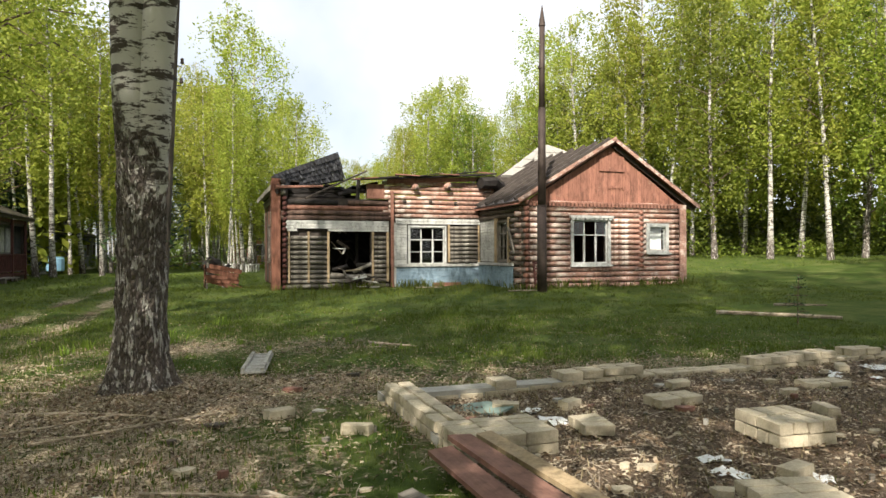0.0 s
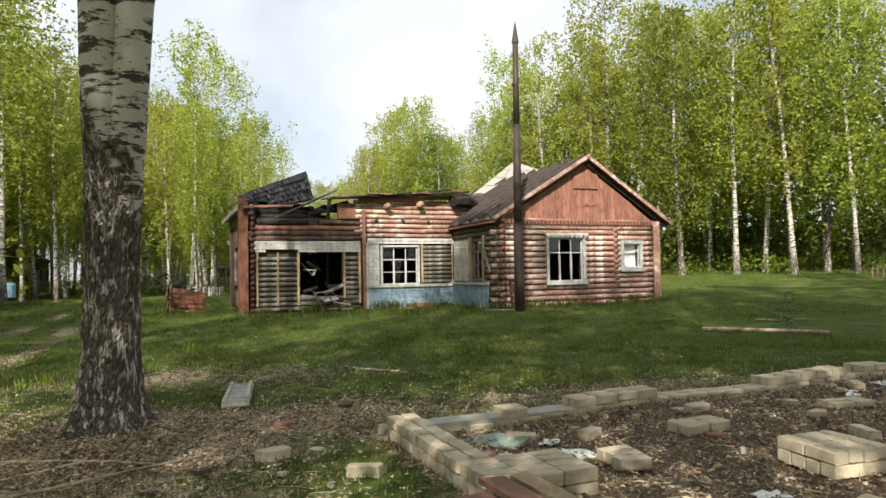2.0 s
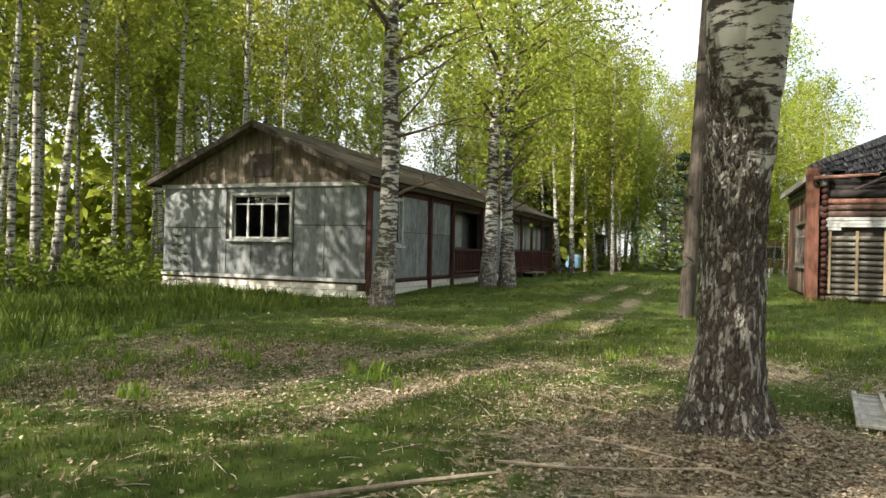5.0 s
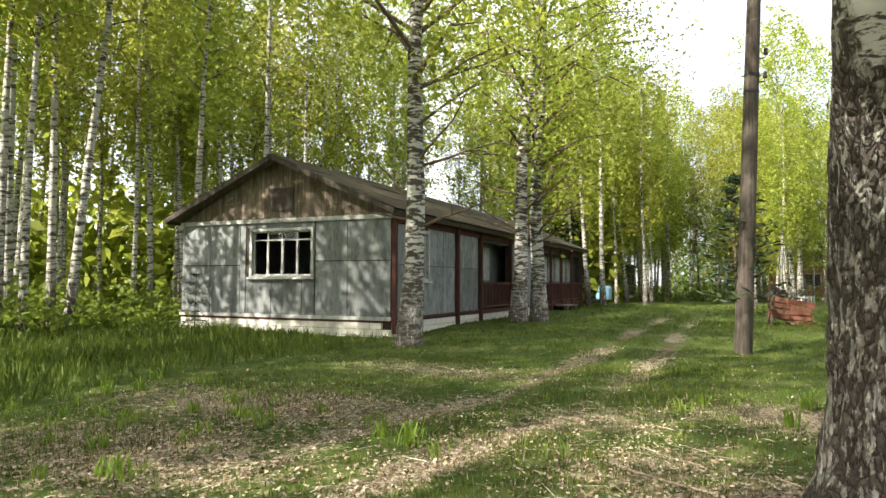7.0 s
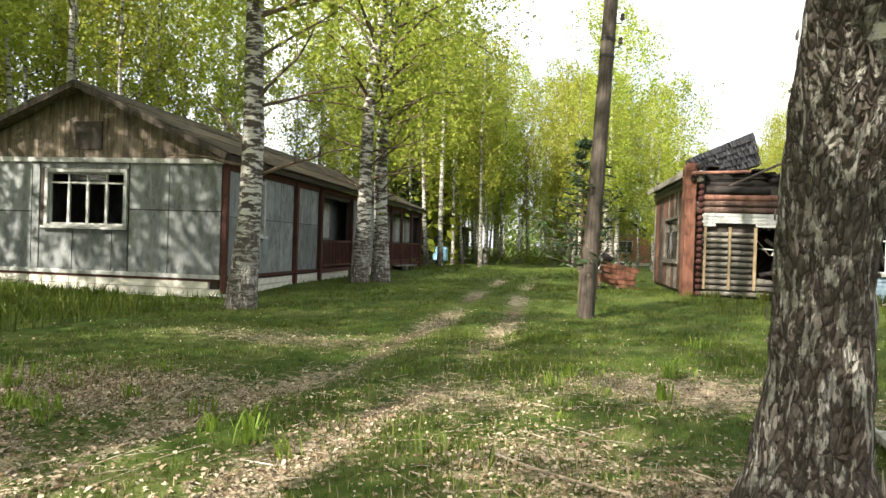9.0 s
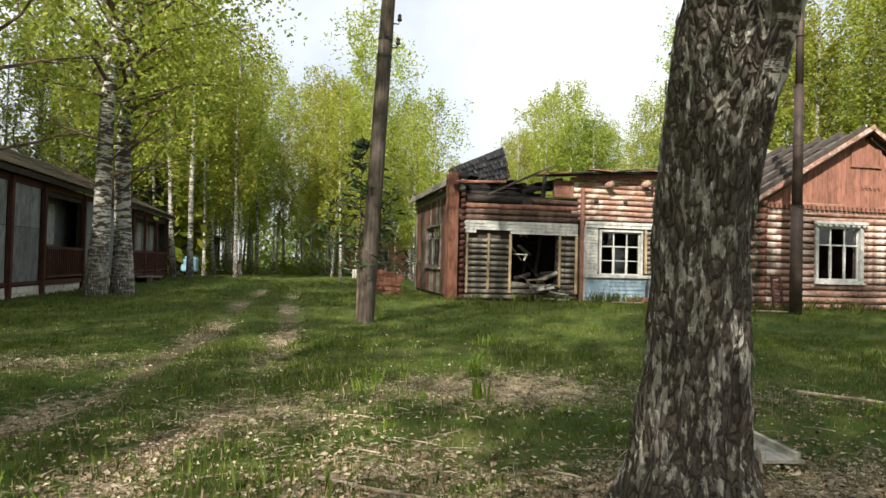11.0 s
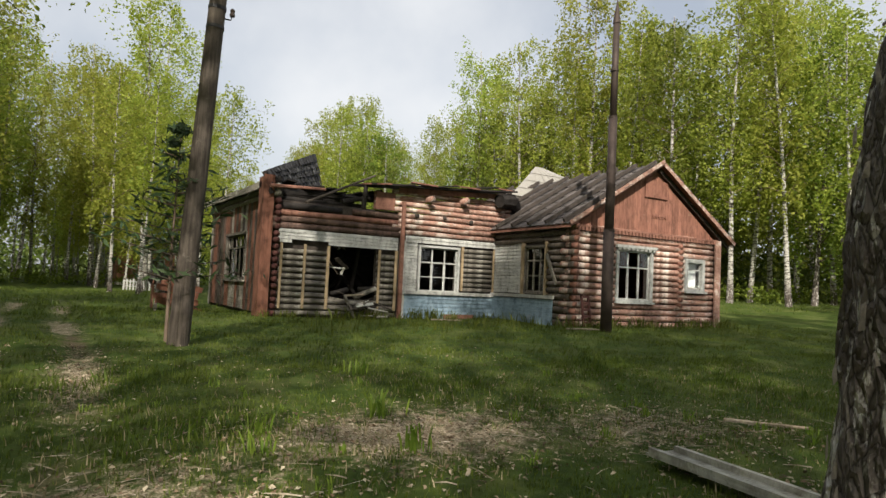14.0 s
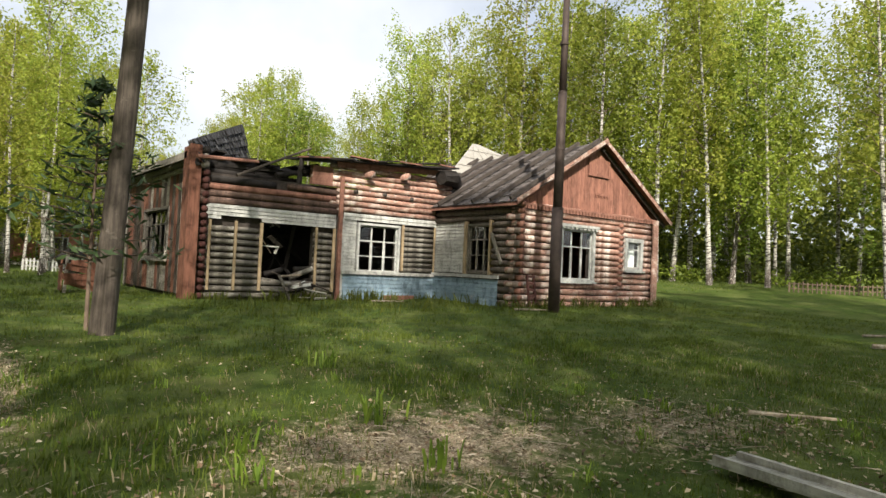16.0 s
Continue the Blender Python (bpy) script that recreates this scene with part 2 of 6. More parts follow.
def leaf(name, a, b, through=0.45):
    """Thin leaves: each with its own green, letting some light through."""
    n = Nodes(name)
    geo = n.add("ShaderNodeNewGeometry")
    info = n.add("ShaderNodeObjectInfo")
    col = n.mix(geo.outputs["Random Per Island"], a, b)
    hsv = n.add("ShaderNodeHueSaturation", Saturation=1.0, Value=1.0)
    n.link(n.math("MULTIPLY_ADD", info.outputs["Random"], 0.035, 0.482), hsv.inputs["Hue"])
    n.link(n.math("MULTIPLY_ADD", info.outputs["Random"], 0.35, 0.82), hsv.inputs["Value"])
    n.link(col, hsv.inputs["Color"])
    n.done(hsv.outputs[0], 0.55, 0.0, 0.35)
    tr = n.add("ShaderNodeBsdfTranslucent")
    n.link(hsv.outputs[0], tr.inputs["Color"])
    mx = n.add("ShaderNodeMixShader", Fac=through)
    n.link(n.bsdf.outputs[0], mx.inputs[1])
    n.link(tr.outputs[0], mx.inputs[2])
    n.link(mx.outputs[0], n.t.nodes["Material Output"].inputs["Surface"])
    return n.m


M_LEAF = leaf("birch_leaf", (0.20, 0.26, 0.032), (0.44, 0.47, 0.085), 0.6)
# Birch greens turned down, so the wood's shade sits in the leaf colour.
M_LEAF_SHADED = leaf("birch_leaf_shaded", (0.10, 0.15, 0.018), (0.235, 0.28, 0.042), 0.55)
# Darkest leaf copy: gloom between the trunks painted into the green.
M_LEAF_GLOOM = leaf("wood_gloom_leaf", (0.05, 0.075, 0.012), (0.12, 0.15, 0.025), 0.35)
M_NEEDLE = leaf("pine_needle", (0.022, 0.05, 0.018), (0.05, 0.085, 0.03), 0.1)
M_GRASS = leaf("grass_blade", (0.050, 0.082, 0.009), (0.15, 0.185, 0.028), 0.4)
M_DRYGRASS = leaf("dry_grass", (0.26, 0.21, 0.12), (0.42, 0.36, 0.23), 0.2)


def litter_material():
    """Dead leaves: mostly brown, a few bleached pale."""
    n = Nodes("dead_leaf")
    geo = n.add("ShaderNodeNewGeometry")
    col = n.ramp(geo.outputs["Random Per Island"], [(0.0, (0.05, 0.033, 0.02)), (0.3, (0.20, 0.13, 0.08)), (0.65, (0.34, 0.275, 0.20)), (1.0, (0.46, 0.395, 0.30))])
    return n.done(col, 0.8, 0.0, 0.3)


M_LITTER = litter_material()


def ground_material():
    n = Nodes("forest_ground")
    at = n.add("ShaderNodeAttribute")
    at.attribute_name = "litter"
    sep = n.add("ShaderNodeSeparateColor")
    n.link(at.outputs["Color"], sep.inputs[0])
    v = n.coords()
    big = n.noise(v, 0.9, 6, 0.65)
    mid = n.noise(v, 7, 6, 0.7)
    fine = n.noise(v, 55, 4, 0.7)
    grass = n.ramp(mid, [(0.3, (0.026, 0.046, 0.008)), (0.55, (0.05, 0.08, 0.012)), (0.75, (0.075, 0.108, 0.019))])
    grass = n.mix(n.ramp(big, [(0.45, (0, 0, 0)), (0.7, (0.6, 0.6, 0.6))]), grass, (0.14, 0.145, 0.05))
    lit = n.ramp(fine, [(0.32, (0.045, 0.034, 0.023)), (0.48, (0.22, 0.175, 0.12)), (0.64, (0.52, 0.44, 0.33))])
    soil = n.ramp(fine, [(0.3, (0.04, 0.027, 0.02)), (0.5, (0.095, 0.066, 0.047)), (0.7, (0.20, 0.15, 0.11))])
    fac = n.math("ADD", sep.outputs[0], n.math("MULTIPLY", n.math("SUBTRACT", mid, 0.5), 1.5))
    fac = n.ramp(fac, [(0.35, (0, 0, 0)), (0.62, (1, 1, 1))])
    col = n.mix(fac, grass, lit)
    sf = n.math("ADD", sep.outputs[1], n.math("MULTIPLY", n.math("SUBTRACT", big, 0.5), 0.9))
    col = n.mix(n.ramp(sf, [(0.4, (0, 0, 0)), (0.6, (0.85, 0.85, 0.85))]), col, soil)
    n.bump(fine, 0.6, 0.03)
    return n.done(col, 0.95, 0.0, 0.15)


M_GROUND = ground_material()


def glass():
    n = Nodes("old_window_glass")
    n.bsdf.inputs["Base Color"].default_value = (0.8, 0.85, 0.84, 1)
    n.bsdf.inputs["Roughness"].default_value = 0.06
    n.bsdf.inputs["Transmission Weight"].default_value = 1.0
    n.bsdf.inputs["IOR"].default_value = 1.45
    return n.m


M_GLASS = glass()

# ---------------------------------------------------------------- building blocks
R = random.Random(7)


class Mesh:
    """Collects points and faces of one mesh."""

    def __init__(self):
        self.v, self.f = [], []

    def add(self, verts, faces):
        o = len(self.v)
        self.v += [tuple(p) for p in verts]
        self.f += [tuple(i + o for i in f) for f in faces]
        return self

    def box(self, x0, x1, y0, y1, z0, z1, m=None):
        p = [Vector((x, y, z)) for z in (z0, z1) for y in (y0, y1) for x in (x0, x1)]
        if m:
            p = [m @ q for q in p]
        return self.add(p, [(0, 2, 3, 1), (4, 5, 7, 6), (0, 1, 5, 4), (2, 6, 7, 3), (0, 4, 6, 2), (1, 3, 7, 5)])

    def tube(self, points, radii, sides=8, wob=0.0, rng=R, cap=True, squash=None):
        pts = [Vector(p) for p in points]
        verts = []
        for i, p in enumerate(pts):
            d = (pts[min(i + 1, len(pts) - 1)] - pts[max(i - 1, 0)]).normalized()
            a = d.cross(Vector((0.13, 0.31, 0.94))) if abs(d.z) < 0.9 else d.cross(Vector((0, 1, 0)))
            a.normalize()
            b = d.cross(a)
            for k in range(sides):
                t = 2 * math.pi * k / sides
                r = radii[i] * (1 + (rng.uniform(-wob, wob) if wob else 0))
                verts.append(p + (a * math.cos(t) + b * math.sin(t)) * r)
        faces = []
        for i in range(len(pts) - 1):
            for k in range(sides):
                k2 = (k + 1) % sides
                faces.append((i * sides + k, i * sides + k2, (i + 1) * sides + k2, (i + 1) * sides + k))
        if cap:
            faces += [tuple(range(sides - 1, -1, -1)), tuple((len(pts) - 1) * sides + k for k in range(sides))]
        return self.add(verts, faces)

    def prism(self, outline, y0, y1):
        """An outline in x, z, drawn out along y."""
        k = len(outline)
        v = [(x, y0, z) for x, z in outline] + [(x, y1, z) for x, z in outline]
        return self.add(v, [tuple(range(k)), tuple(range(2 * k - 1, k - 1, -1))] + [(i, i + k, (i + 1) % k + k, (i + 1) % k) for i in range(k)])

    def data(self, name, smooth=False):
        me = bpy.data.meshes.new(name)
        me.from_pydata(self.v, [], self.f)
        if smooth:
            me.shade_smooth()
        me.update()
        return me


def part(name, mesh, material, parent=None, label="", smooth=False, at=None):
    """Links one mesh object, as a part of parent where there is one."""
    data = mesh if isinstance(mesh, bpy.types.Mesh) else mesh.data(name, smooth)
    if material and not data.materials:
        data.materials.append(material)
    ob = new(name, data)
    if parent:
        ob.parent = parent
    if at:
        ob.location = at
    return tagged(ob, label) if label else ob


def thing(name, at=(0, 0, 0), label="", category="", group="", kind="", turn=0.0):
    ob = new(name)
    ob.location = at
    ob.rotation_euler = (0, 0, radians(turn))
    ob.empty_display_size = 0.2
    return tagged(ob, label, category, group, kind)


def log_mesh(length, r, rng, sides=9):
    """One log along x, from 0 to length."""
    k = max(2, int(length / 0.9) + 1)
    pts = [(length * i / k, rng.uniform(-0.012, 0.012), rng.uniform(-0.014, 0.014)) for i in range(k + 1)]
    return Mesh().tube(pts, [r * rng.uniform(0.9, 1.08) for _ in pts], sides, 0.05, rng)


def smooth01(x, a, b):
    t = np.clip((np.asarray(x, float) - a) / (b - a), 0, 1)
    return t * t * (3 - 2 * t)


def ground_z(x, y):
    """The height of the ground."""
    x, y = np.asarray(x, float), np.asarray(y, float)
    z = 0.03 * np.sin(x * 0.55 + 1) * np.cos(y * 0.5) + 0.018 * np.sin(x * 1.7 + y * 1.1)
    z = z + 0.16 * np.exp(-((x + 0.88) ** 2 + (y - 7.4) ** 2) / 1.1) * 0.9
    z = z + 0.14 * smooth01(y, 12, 22) * smooth01(x, 1, 14)
    z = z + 1.0 * smooth01(x * 0.7 + y * 0.7, 26, 52) * smooth01(x, 6, 22)
    z = z - 0.10 * smooth01(-x, 8, 12) * (1 - smooth01(y, 20, 26))
    for off in (-0.65, 0.65):
        z = z - 0.05 * np.exp(-((x - track_x(y) - off) / 0.28) ** 2) * smooth01(y, 4, 9)
    return z


def track_x(y):
    return -3.75 - 0.75 * (1 - smooth01(y, 6.5, 13)) - 1.2 * (1 - smooth01(y, 2.0, 8.0)) + 0.1 * np.sin(y * 0.45)


def cover(x, y):
    """How much of the ground is leaf litter, and how much bare soil."""
    x, y = np.asarray(x, float), np.asarray(y, float)
    lit = 0.10 + 0.0 * x
    for amp, cx, cy, rx, ry in ((0.9, -0.9, 6.9, 1.9, 1.5), (0.78, -1.0, 4.9, 2.0, 1.5), (0.66, 1.0, 7.6, 1.9, 1.3), (0.72, -6.7, 9.3, 2.6, 1.3), (0.62, -6.4, 7.0, 2.4, 1.6), (0.66, -0.9, 11.0, 1.8, 1.2),
                                (0.52, 1.2, 10.5, 1.6, 1.1), (0.55, -2.3, 8.3, 1.1, 1.2), (0.5, -3.0, 10.2, 1.4, 1.2), (0.55, 4.0, 7.4, 4.0, 0.7), (0.5, -6.0, 13.0, 2.6, 1.0)):
        lit = np.maximum(lit, amp * np.exp(-(((x - cx) / rx) ** 2 + ((y - cy) / ry) ** 2)))
    lit = lit - 0.04 * np.exp(-(((x - 0.5) / 0.6) ** 2 + ((y - 5.1) / 0.8) ** 2)) - 0.3 * np.exp(-(((x + 4.8) / 0.6) ** 2 + ((y - 8.6) / 0.8) ** 2))
    lit = np.maximum(lit, 0.75 * (1 - smooth01(np.abs(y - 4.5), 2.0, 3.2)) * smooth01(x, 0.9, 1.6))
    for off in (-0.65, 0.65):
        lit = np.maximum(lit, (0.46 + 0.16 * np.sin(y * 0.9 + off)) * np.exp(-((x - track_x(y) - off) / 0.45) ** 2) * (1 - smooth01(y, 30, 46)))
    inside = smooth01(x, 1.4, 1.8) * smooth01(6.6 - y, 0.0, 0.4) * smooth01(y, -1, 1)
    soil = 0.95 * inside
    for off in (-0.65, 0.65):
        soil = np.maximum(soil, (0.40 + 0.2 * np.sin(y * 0.7 + 2 * off)) * np.exp(-((x - track_x(y) - off) / 0.3) ** 2) * smooth01(y, 7, 10) * (1 - smooth01(y, 22, 34)))
    return lit, soil


# ---------------------------------------------------------------- ground
def build_ground():
    gx = np.concatenate([np.linspace(-400, -42, 16), np.linspace(-40, -12.4, 36), np.linspace(-12, 14, 158), np.linspace(14.6, 50, 50), np.linspace(53, 400, 16)])
    gy = np.concatenate([np.linspace(-300, -22, 12), np.linspace(-20, -1.5, 20), np.linspace(-1, 24, 152), np.linspace(24.6, 60, 50), np.linspace(64, 420, 18)])
    X, Y = np.meshgrid(gx, gy)
    Z = ground_z(X, Y) + np.where((np.abs(X) < 14) & (Y > -1) & (Y < 24), np.random.RandomState(3).normal(0, 0.008, X.shape), 0)
    w, h = len(gx), len(gy)
    i = np.arange(w * h).reshape(h, w)
    faces = np.stack([i[:-1, :-1], i[:-1, 1:], i[1:, 1:], i[1:, :-1]], -1).reshape(-1, 4)
    me = bpy.data.meshes.new("ground")
    me.from_pydata(np.stack([X, Y, Z], -1).reshape(-1, 3).tolist(), [], faces.tolist())
    lit, soil = cover(X, Y)
    a = me.color_attributes.new("litter", "FLOAT_COLOR", "POINT")
    a.data.foreach_set("color", np.stack([lit, soil, lit * 0, lit * 0 + 1], -1).astype(np.float32).ravel())
    me.shade_smooth()
    me.materials.append(M_GROUND)
    return tagged(new("ground", me), "uneven spring lawn with leaf litter and worn wheel ruts", "ground", kind="structure")


build_ground()


# ---------------------------------------------------------------- log house
def spans(a, b, z, holes):
    """The stretches of a course at height z that the holes leave."""
    out = [(a, b)]
    for h0, h1, z0, z1 in holes:
        if z0 < z < z1:
            out = [q for s, e in out for q in ((s, min(e, h0)), (max(s, h1), e)) if q[1] - q[0] > 0.06]
    return out


def log_course(wall, a, b, at, z, r, material, along="x", rng=R, name="log"):
    m = log_mesh(b - a, r, rng)
    ob = part(name, m, material, wall, smooth=True)
    if along == "x":
        ob.location = (a, at, z)
    else:
        ob.location = (at, a, z)
        ob.rotation_euler = (0, 0, radians(90))
    return ob


def wall_core(name, x0, x1, y0, y1, z0, z1, holes, material, parent, along="x"):
    """The solid wall behind the logs or boards, with its openings cut through."""
    m = Mesh()
    lo, hi = (x0, x1) if along == "x" else (y0, y1)
    cuts = sorted({lo, hi, *[q for h in holes for q in h[:2]]})
    for a, b in zip(cuts, cuts[1:]):
        zs = [(z0, z1)]
        for h0, h1, q0, q1 in holes:
            if h0 <= a + 1e-6 and b <= h1 + 1e-6:
                zs = [s for c, d in zs for s in ((c, min(d, q0)), (max(c, q1), d)) if s[1] - s[0] > 0.01]
        for c, d in zs:
            if along == "x":
                m.box(a, b, y0, y1, c, d)
            else:
                m.box(x0, x1, a, b, c, d)
    return part(name, m, material, parent)


def window(parent, w, h, place, turn=0.0, columns=3, transom=0.66, casing=0.13, sill=True, crown=0, broken=(), split=None, name="window", tall=True, paint=None):
    """A casement window in its casing, made looking along -y, standing on place (the middle of its lower edge)."""
    paint = paint or M_FRAME
    base = Mesh()
    c, d = casing, 0.06
    x0, x1 = -w / 2, w / 2
    base.box(x0 - c, x0, -d, 0.02, 0, h).box(x1, x1 + c, -d, 0.02, 0, h).box(x0 - c, x1 + c, -d - 0.004, 0.02, h, h + c).box(x0 - c, x1 + c, -d - 0.004, 0.02, -c, 0)
    win = part(name, base, paint, parent)
    win.location, win.rotation_euler = place, (0, 0, radians(turn))
    fr = Mesh()
    e = 0.045
    for a, b, p, q in ((x0, x0 + e, 0, h), (x1 - e, x1, 0, h), (x0 + e, x1 - e, 0, e), (x0 + e, x1 - e, h - e, h), (x0 + e, x1 - e, h * transom - e / 2, h * transom + e / 2)):
        fr.box(a, b, 0.03, 0.085, p, q)
    for k in range(1, columns):
        x = x0 + w * k / columns
        wide = 0.035 if tall else 0.02
        fr.box(x - wide, x + wide, 0.032, 0.083, e, h * transom - e / 2)
        fr.box(x - 0.016, x + 0.016, 0.034, 0.081, h * transom + e / 2, h - e)
    if split:
        fr.box(x0 + e, x1 - e, 0.036, 0.079, h * split - 0.014, h * split + 0.014)
    part("frame", fr, paint, win)
    for k in range(columns):
        for row, (p, q) in enumerate(((e, h * transom - e / 2), (h * transom + e / 2, h - e))):
            if (k, row) in broken:
                continue
            a, b = x0 + w * k / columns + 0.02, x0 + w * (k + 1) / columns - 0.02
            pane = part("pane", Mesh().box(a, b, 0.055, 0.059, p, q), M_GLASS, win)
            pane.visible_shadow = False
    if sill:
        part("sill", Mesh().box(x0 - c - 0.05, x1 + c + 0.05, -0.13, -0.066, -c - 0.02, -c + 0.045), paint, win)
    if crown:
        m = Mesh().box(x0 - c - 0.08, x1 + c + 0.08, -0.16, -0.066, h + c - 0.02, h + c + 0.07)
        k = 9
        for i in range(k):
            a = x0 - c - 0.05 + (w + 2 * c + 0.1) * (i + 0.5) / k
            r = (w + 2 * c) / k * 0.42
            m.prism([(a + r * math.cos(t), h + c - 0.02 + r * math.sin(t)) for t in np.linspace(math.pi, 2 * math.pi, 7)], -0.135, -0.11)
        part("crown_moulding", m, paint, win)
    return win


def boards(wall, x0, x1, z0, z1, y, pitch, material, name="board", rng=R, holes=(), depth=0.025):
    """Lapped horizontal boards, each leaning a little out at its foot."""
    z = z0
    while z < z1 - 0.02:
        top = min(z + pitch, z1)
        for a, b in spans(x0, x1, (z + top) / 2, holes):
            m = Mesh()
            m.add([(a, y - depth - 0.012, z), (b, y - depth - 0.012, z), (b, y, z), (a, y, z), (a, y - depth + 0.012, top - 0.004), (b, y - depth + 0.012, top - 0.004), (b, y, top - 0.004), (a, y, top - 0.004)],
                  [(0, 3, 2, 1), (4, 5, 6, 7), (0, 1, 5, 4), (3, 7, 6, 2), (0, 4, 7, 3), (1, 2, 6, 5)])
            part(name, m, material, wall)
        z = top


def boards_side(wall, y0, y1, z0, z1, x, pitch, material, name="board", holes=()):
    """The same on a wall that looks along -x."""
    z = z0
    while z < z1 - 0.02:
        top = min(z + pitch, z1)
        for a, b in spans(y0, y1, (z + top) / 2, holes):
            m = Mesh()
            m.add([(x - 0.037, b, z), (x - 0.037, a, z), (x, a, z), (x, b, z), (x - 0.013, b, top - 0.004), (x - 0.013, a, top - 0.004), (x, a, top - 0.004), (x, b, top - 0.004)],
                  [(0, 3, 2, 1), (4, 5, 6, 7), (0, 1, 5, 4), (3, 7, 6, 2), (0, 4, 7, 3), (1, 2, 6, 5)])
            part(name, m, material, wall)
        z = top


HOUSE = thing("log_house", (10, 24, 0), "derelict brown-painted log house with a partly collapsed roof", "house")
FRONT, WING, SIDE = 26.0, 22.0, 10.45        # main front wall, wing's front wall, wing's left wall
LEFT, RIGHT, BACK = 2.28, 17.5, 35.0


def local(ob):
    """Keeps a part at its place in the world under the house."""
    ob.location = Vector(ob.location) - Vector(ob.parent.location)
    return ob


def build_wing():
    rng = random.Random(11)
    win_a, win_d = (12.53, 14.05, 1.02, 2.66), (15.92, 16.7, 1.5, 2.44)
    # the near-black core paints the shade between the logs
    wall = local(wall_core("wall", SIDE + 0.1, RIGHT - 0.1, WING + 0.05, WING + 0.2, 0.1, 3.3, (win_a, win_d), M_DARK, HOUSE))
    p = 0.205
    for i in range(16):
        z = 0.2 + p * i
        for a, b in spans(SIDE - (0.28 if i % 2 else 0.08), RIGHT - 0.02, z, ((win_a[0] - 0.02, win_a[1] + 0.02, 0.95, 2.72), (win_d[0] - 0.02, win_d[1] + 0.02, 1.44, 2.5))):
            log_course(wall, a, b, WING, z, 0.095, M_LOG_PINK, rng=rng)
    # the crossing wall shows as a column of log ends
    for i in range(14):
        z = 0.3 + p * i
        if z > 0.8:
            log_course(wall, WING - 0.16, WING + 0.1, 15.55, z, 0.085, M_LOG_RED, "y", rng, "log_end")
    for i in range(16):
        log_course(wall, WING - 0.3, WING, SIDE + 0.08, 0.3 + p * i - 0.1, 0.09, M_LOG_RED, "y", rng, "log_end")
    # left wall of the wing, with a window, white boards and the blue dado
    win_c = (23.05, 24.2, 1.1, 2.68)
    side = local(wall_core("wall", SIDE + 0.02, SIDE + 0.2, WING + 0.1, FRONT, 0.05, 3.2, (win_c,), M_DARK, HOUSE, "y"))
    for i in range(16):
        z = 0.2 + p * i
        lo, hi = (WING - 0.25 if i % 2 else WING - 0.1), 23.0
        log_course(side, lo, hi if 1.0 < z < 2.8 else (hi if z < 1 else FRONT), SIDE, z, 0.095, M_LOG_Y_SHADED, "y", rng)
    boards_side(side, 24.22, FRONT - 0.02, 1.08, 2.8, SIDE + 0.02, 0.12, M_WHITE)
    boards_side(side, WING + 0.55, FRONT - 0.02, 0.08, 0.94, SIDE - 0.1, 0.14, M_BLUE)
    part("ledge", Mesh().box(SIDE - 0.19, SIDE - 0.1, WING + 0.5, FRONT - 0.1, 0.94, 1.05), M_WHITE, side)
    for y in (22.98, 24.22):
        part("strip", Mesh().box(SIDE - 0.13, SIDE + 0.02, y - 0.04, y + 0.04, 1.05, 2.8), M_STRIP, side)
    part("loose_board", Mesh().box(-0.03, 0.03, -0.55, 0.55, -0.05, 0.05, pose(SIDE - 0.16, 22.62, 1.9, 62, 0, 0)), M_LOG_GREY, side)
    local(window(HOUSE, 1.06, 1.5, (SIDE + 0.02, 23.62, 1.14), -90, 3, 0.7, 0.06, False, broken=((0, 0), (1, 0), (2, 1)), split=0.36, paint=M_LOG_GREY))
    # the front's windows
    local(window(HOUSE, 1.5, 1.62, ((win_a[0] + win_a[1]) / 2, WING - 0.06, 1.03), 0, 3, 0.66, 0.11, True, 9, broken=((0, 0), (1, 0), (2, 0), (1, 1))))
    local(window(HOUSE, 0.76, 0.92, ((win_d[0] + win_d[1]) / 2, WING - 0.06, 1.51), 0, 1, 0.72, 0.14, True))
    part("curtain", Mesh().box(-0.35, 0.35, 0.1, 0.104, 0.05, 0.9), M_PAPER, HOUSE).location = Vector((16.31, WING + 0.06, 1.51)) - HOUSE.location
    # corner board at the right
    part("corner_board", Mesh().box(17.3, 17.6, WING - 0.2, WING - 0.14, 0.12, 3.32).box(17.54, 17.6, WING - 0.14, WING + 0.25, 0.12, 3.32), M_LOG_PINK, HOUSE).location = -HOUSE.location
    # right and back walls close the wing
    r = local(wall_core("wall", RIGHT - 0.25, RIGHT, WING + 0.2, 30.2, 0.1, 3.3, (), M_LOG_Y_PINK, HOUSE, "y"))
    for i in range(16):
        log_course(r, WING + 0.1, 30.2, RIGHT - 0.02, 0.2 + p * i, 0.105, M_LOG_Y_PINK, "y", rng)
    local(wall_core("wall", SIDE, RIGHT, 30.0, 30.2, 0.1, 3.3, (), M_LOG_GREY, HOUSE))
    # gable
    apex, foot, cx = 5.55, 3.3, 14.26
    gable = local(part("gable", Mesh().prism([(SIDE + 0.15, foot), (RIGHT - 0.05, foot), (cx, apex)], WING + 0.03, WING + 0.1), M_DARK, HOUSE))
    x = SIDE + 0.2
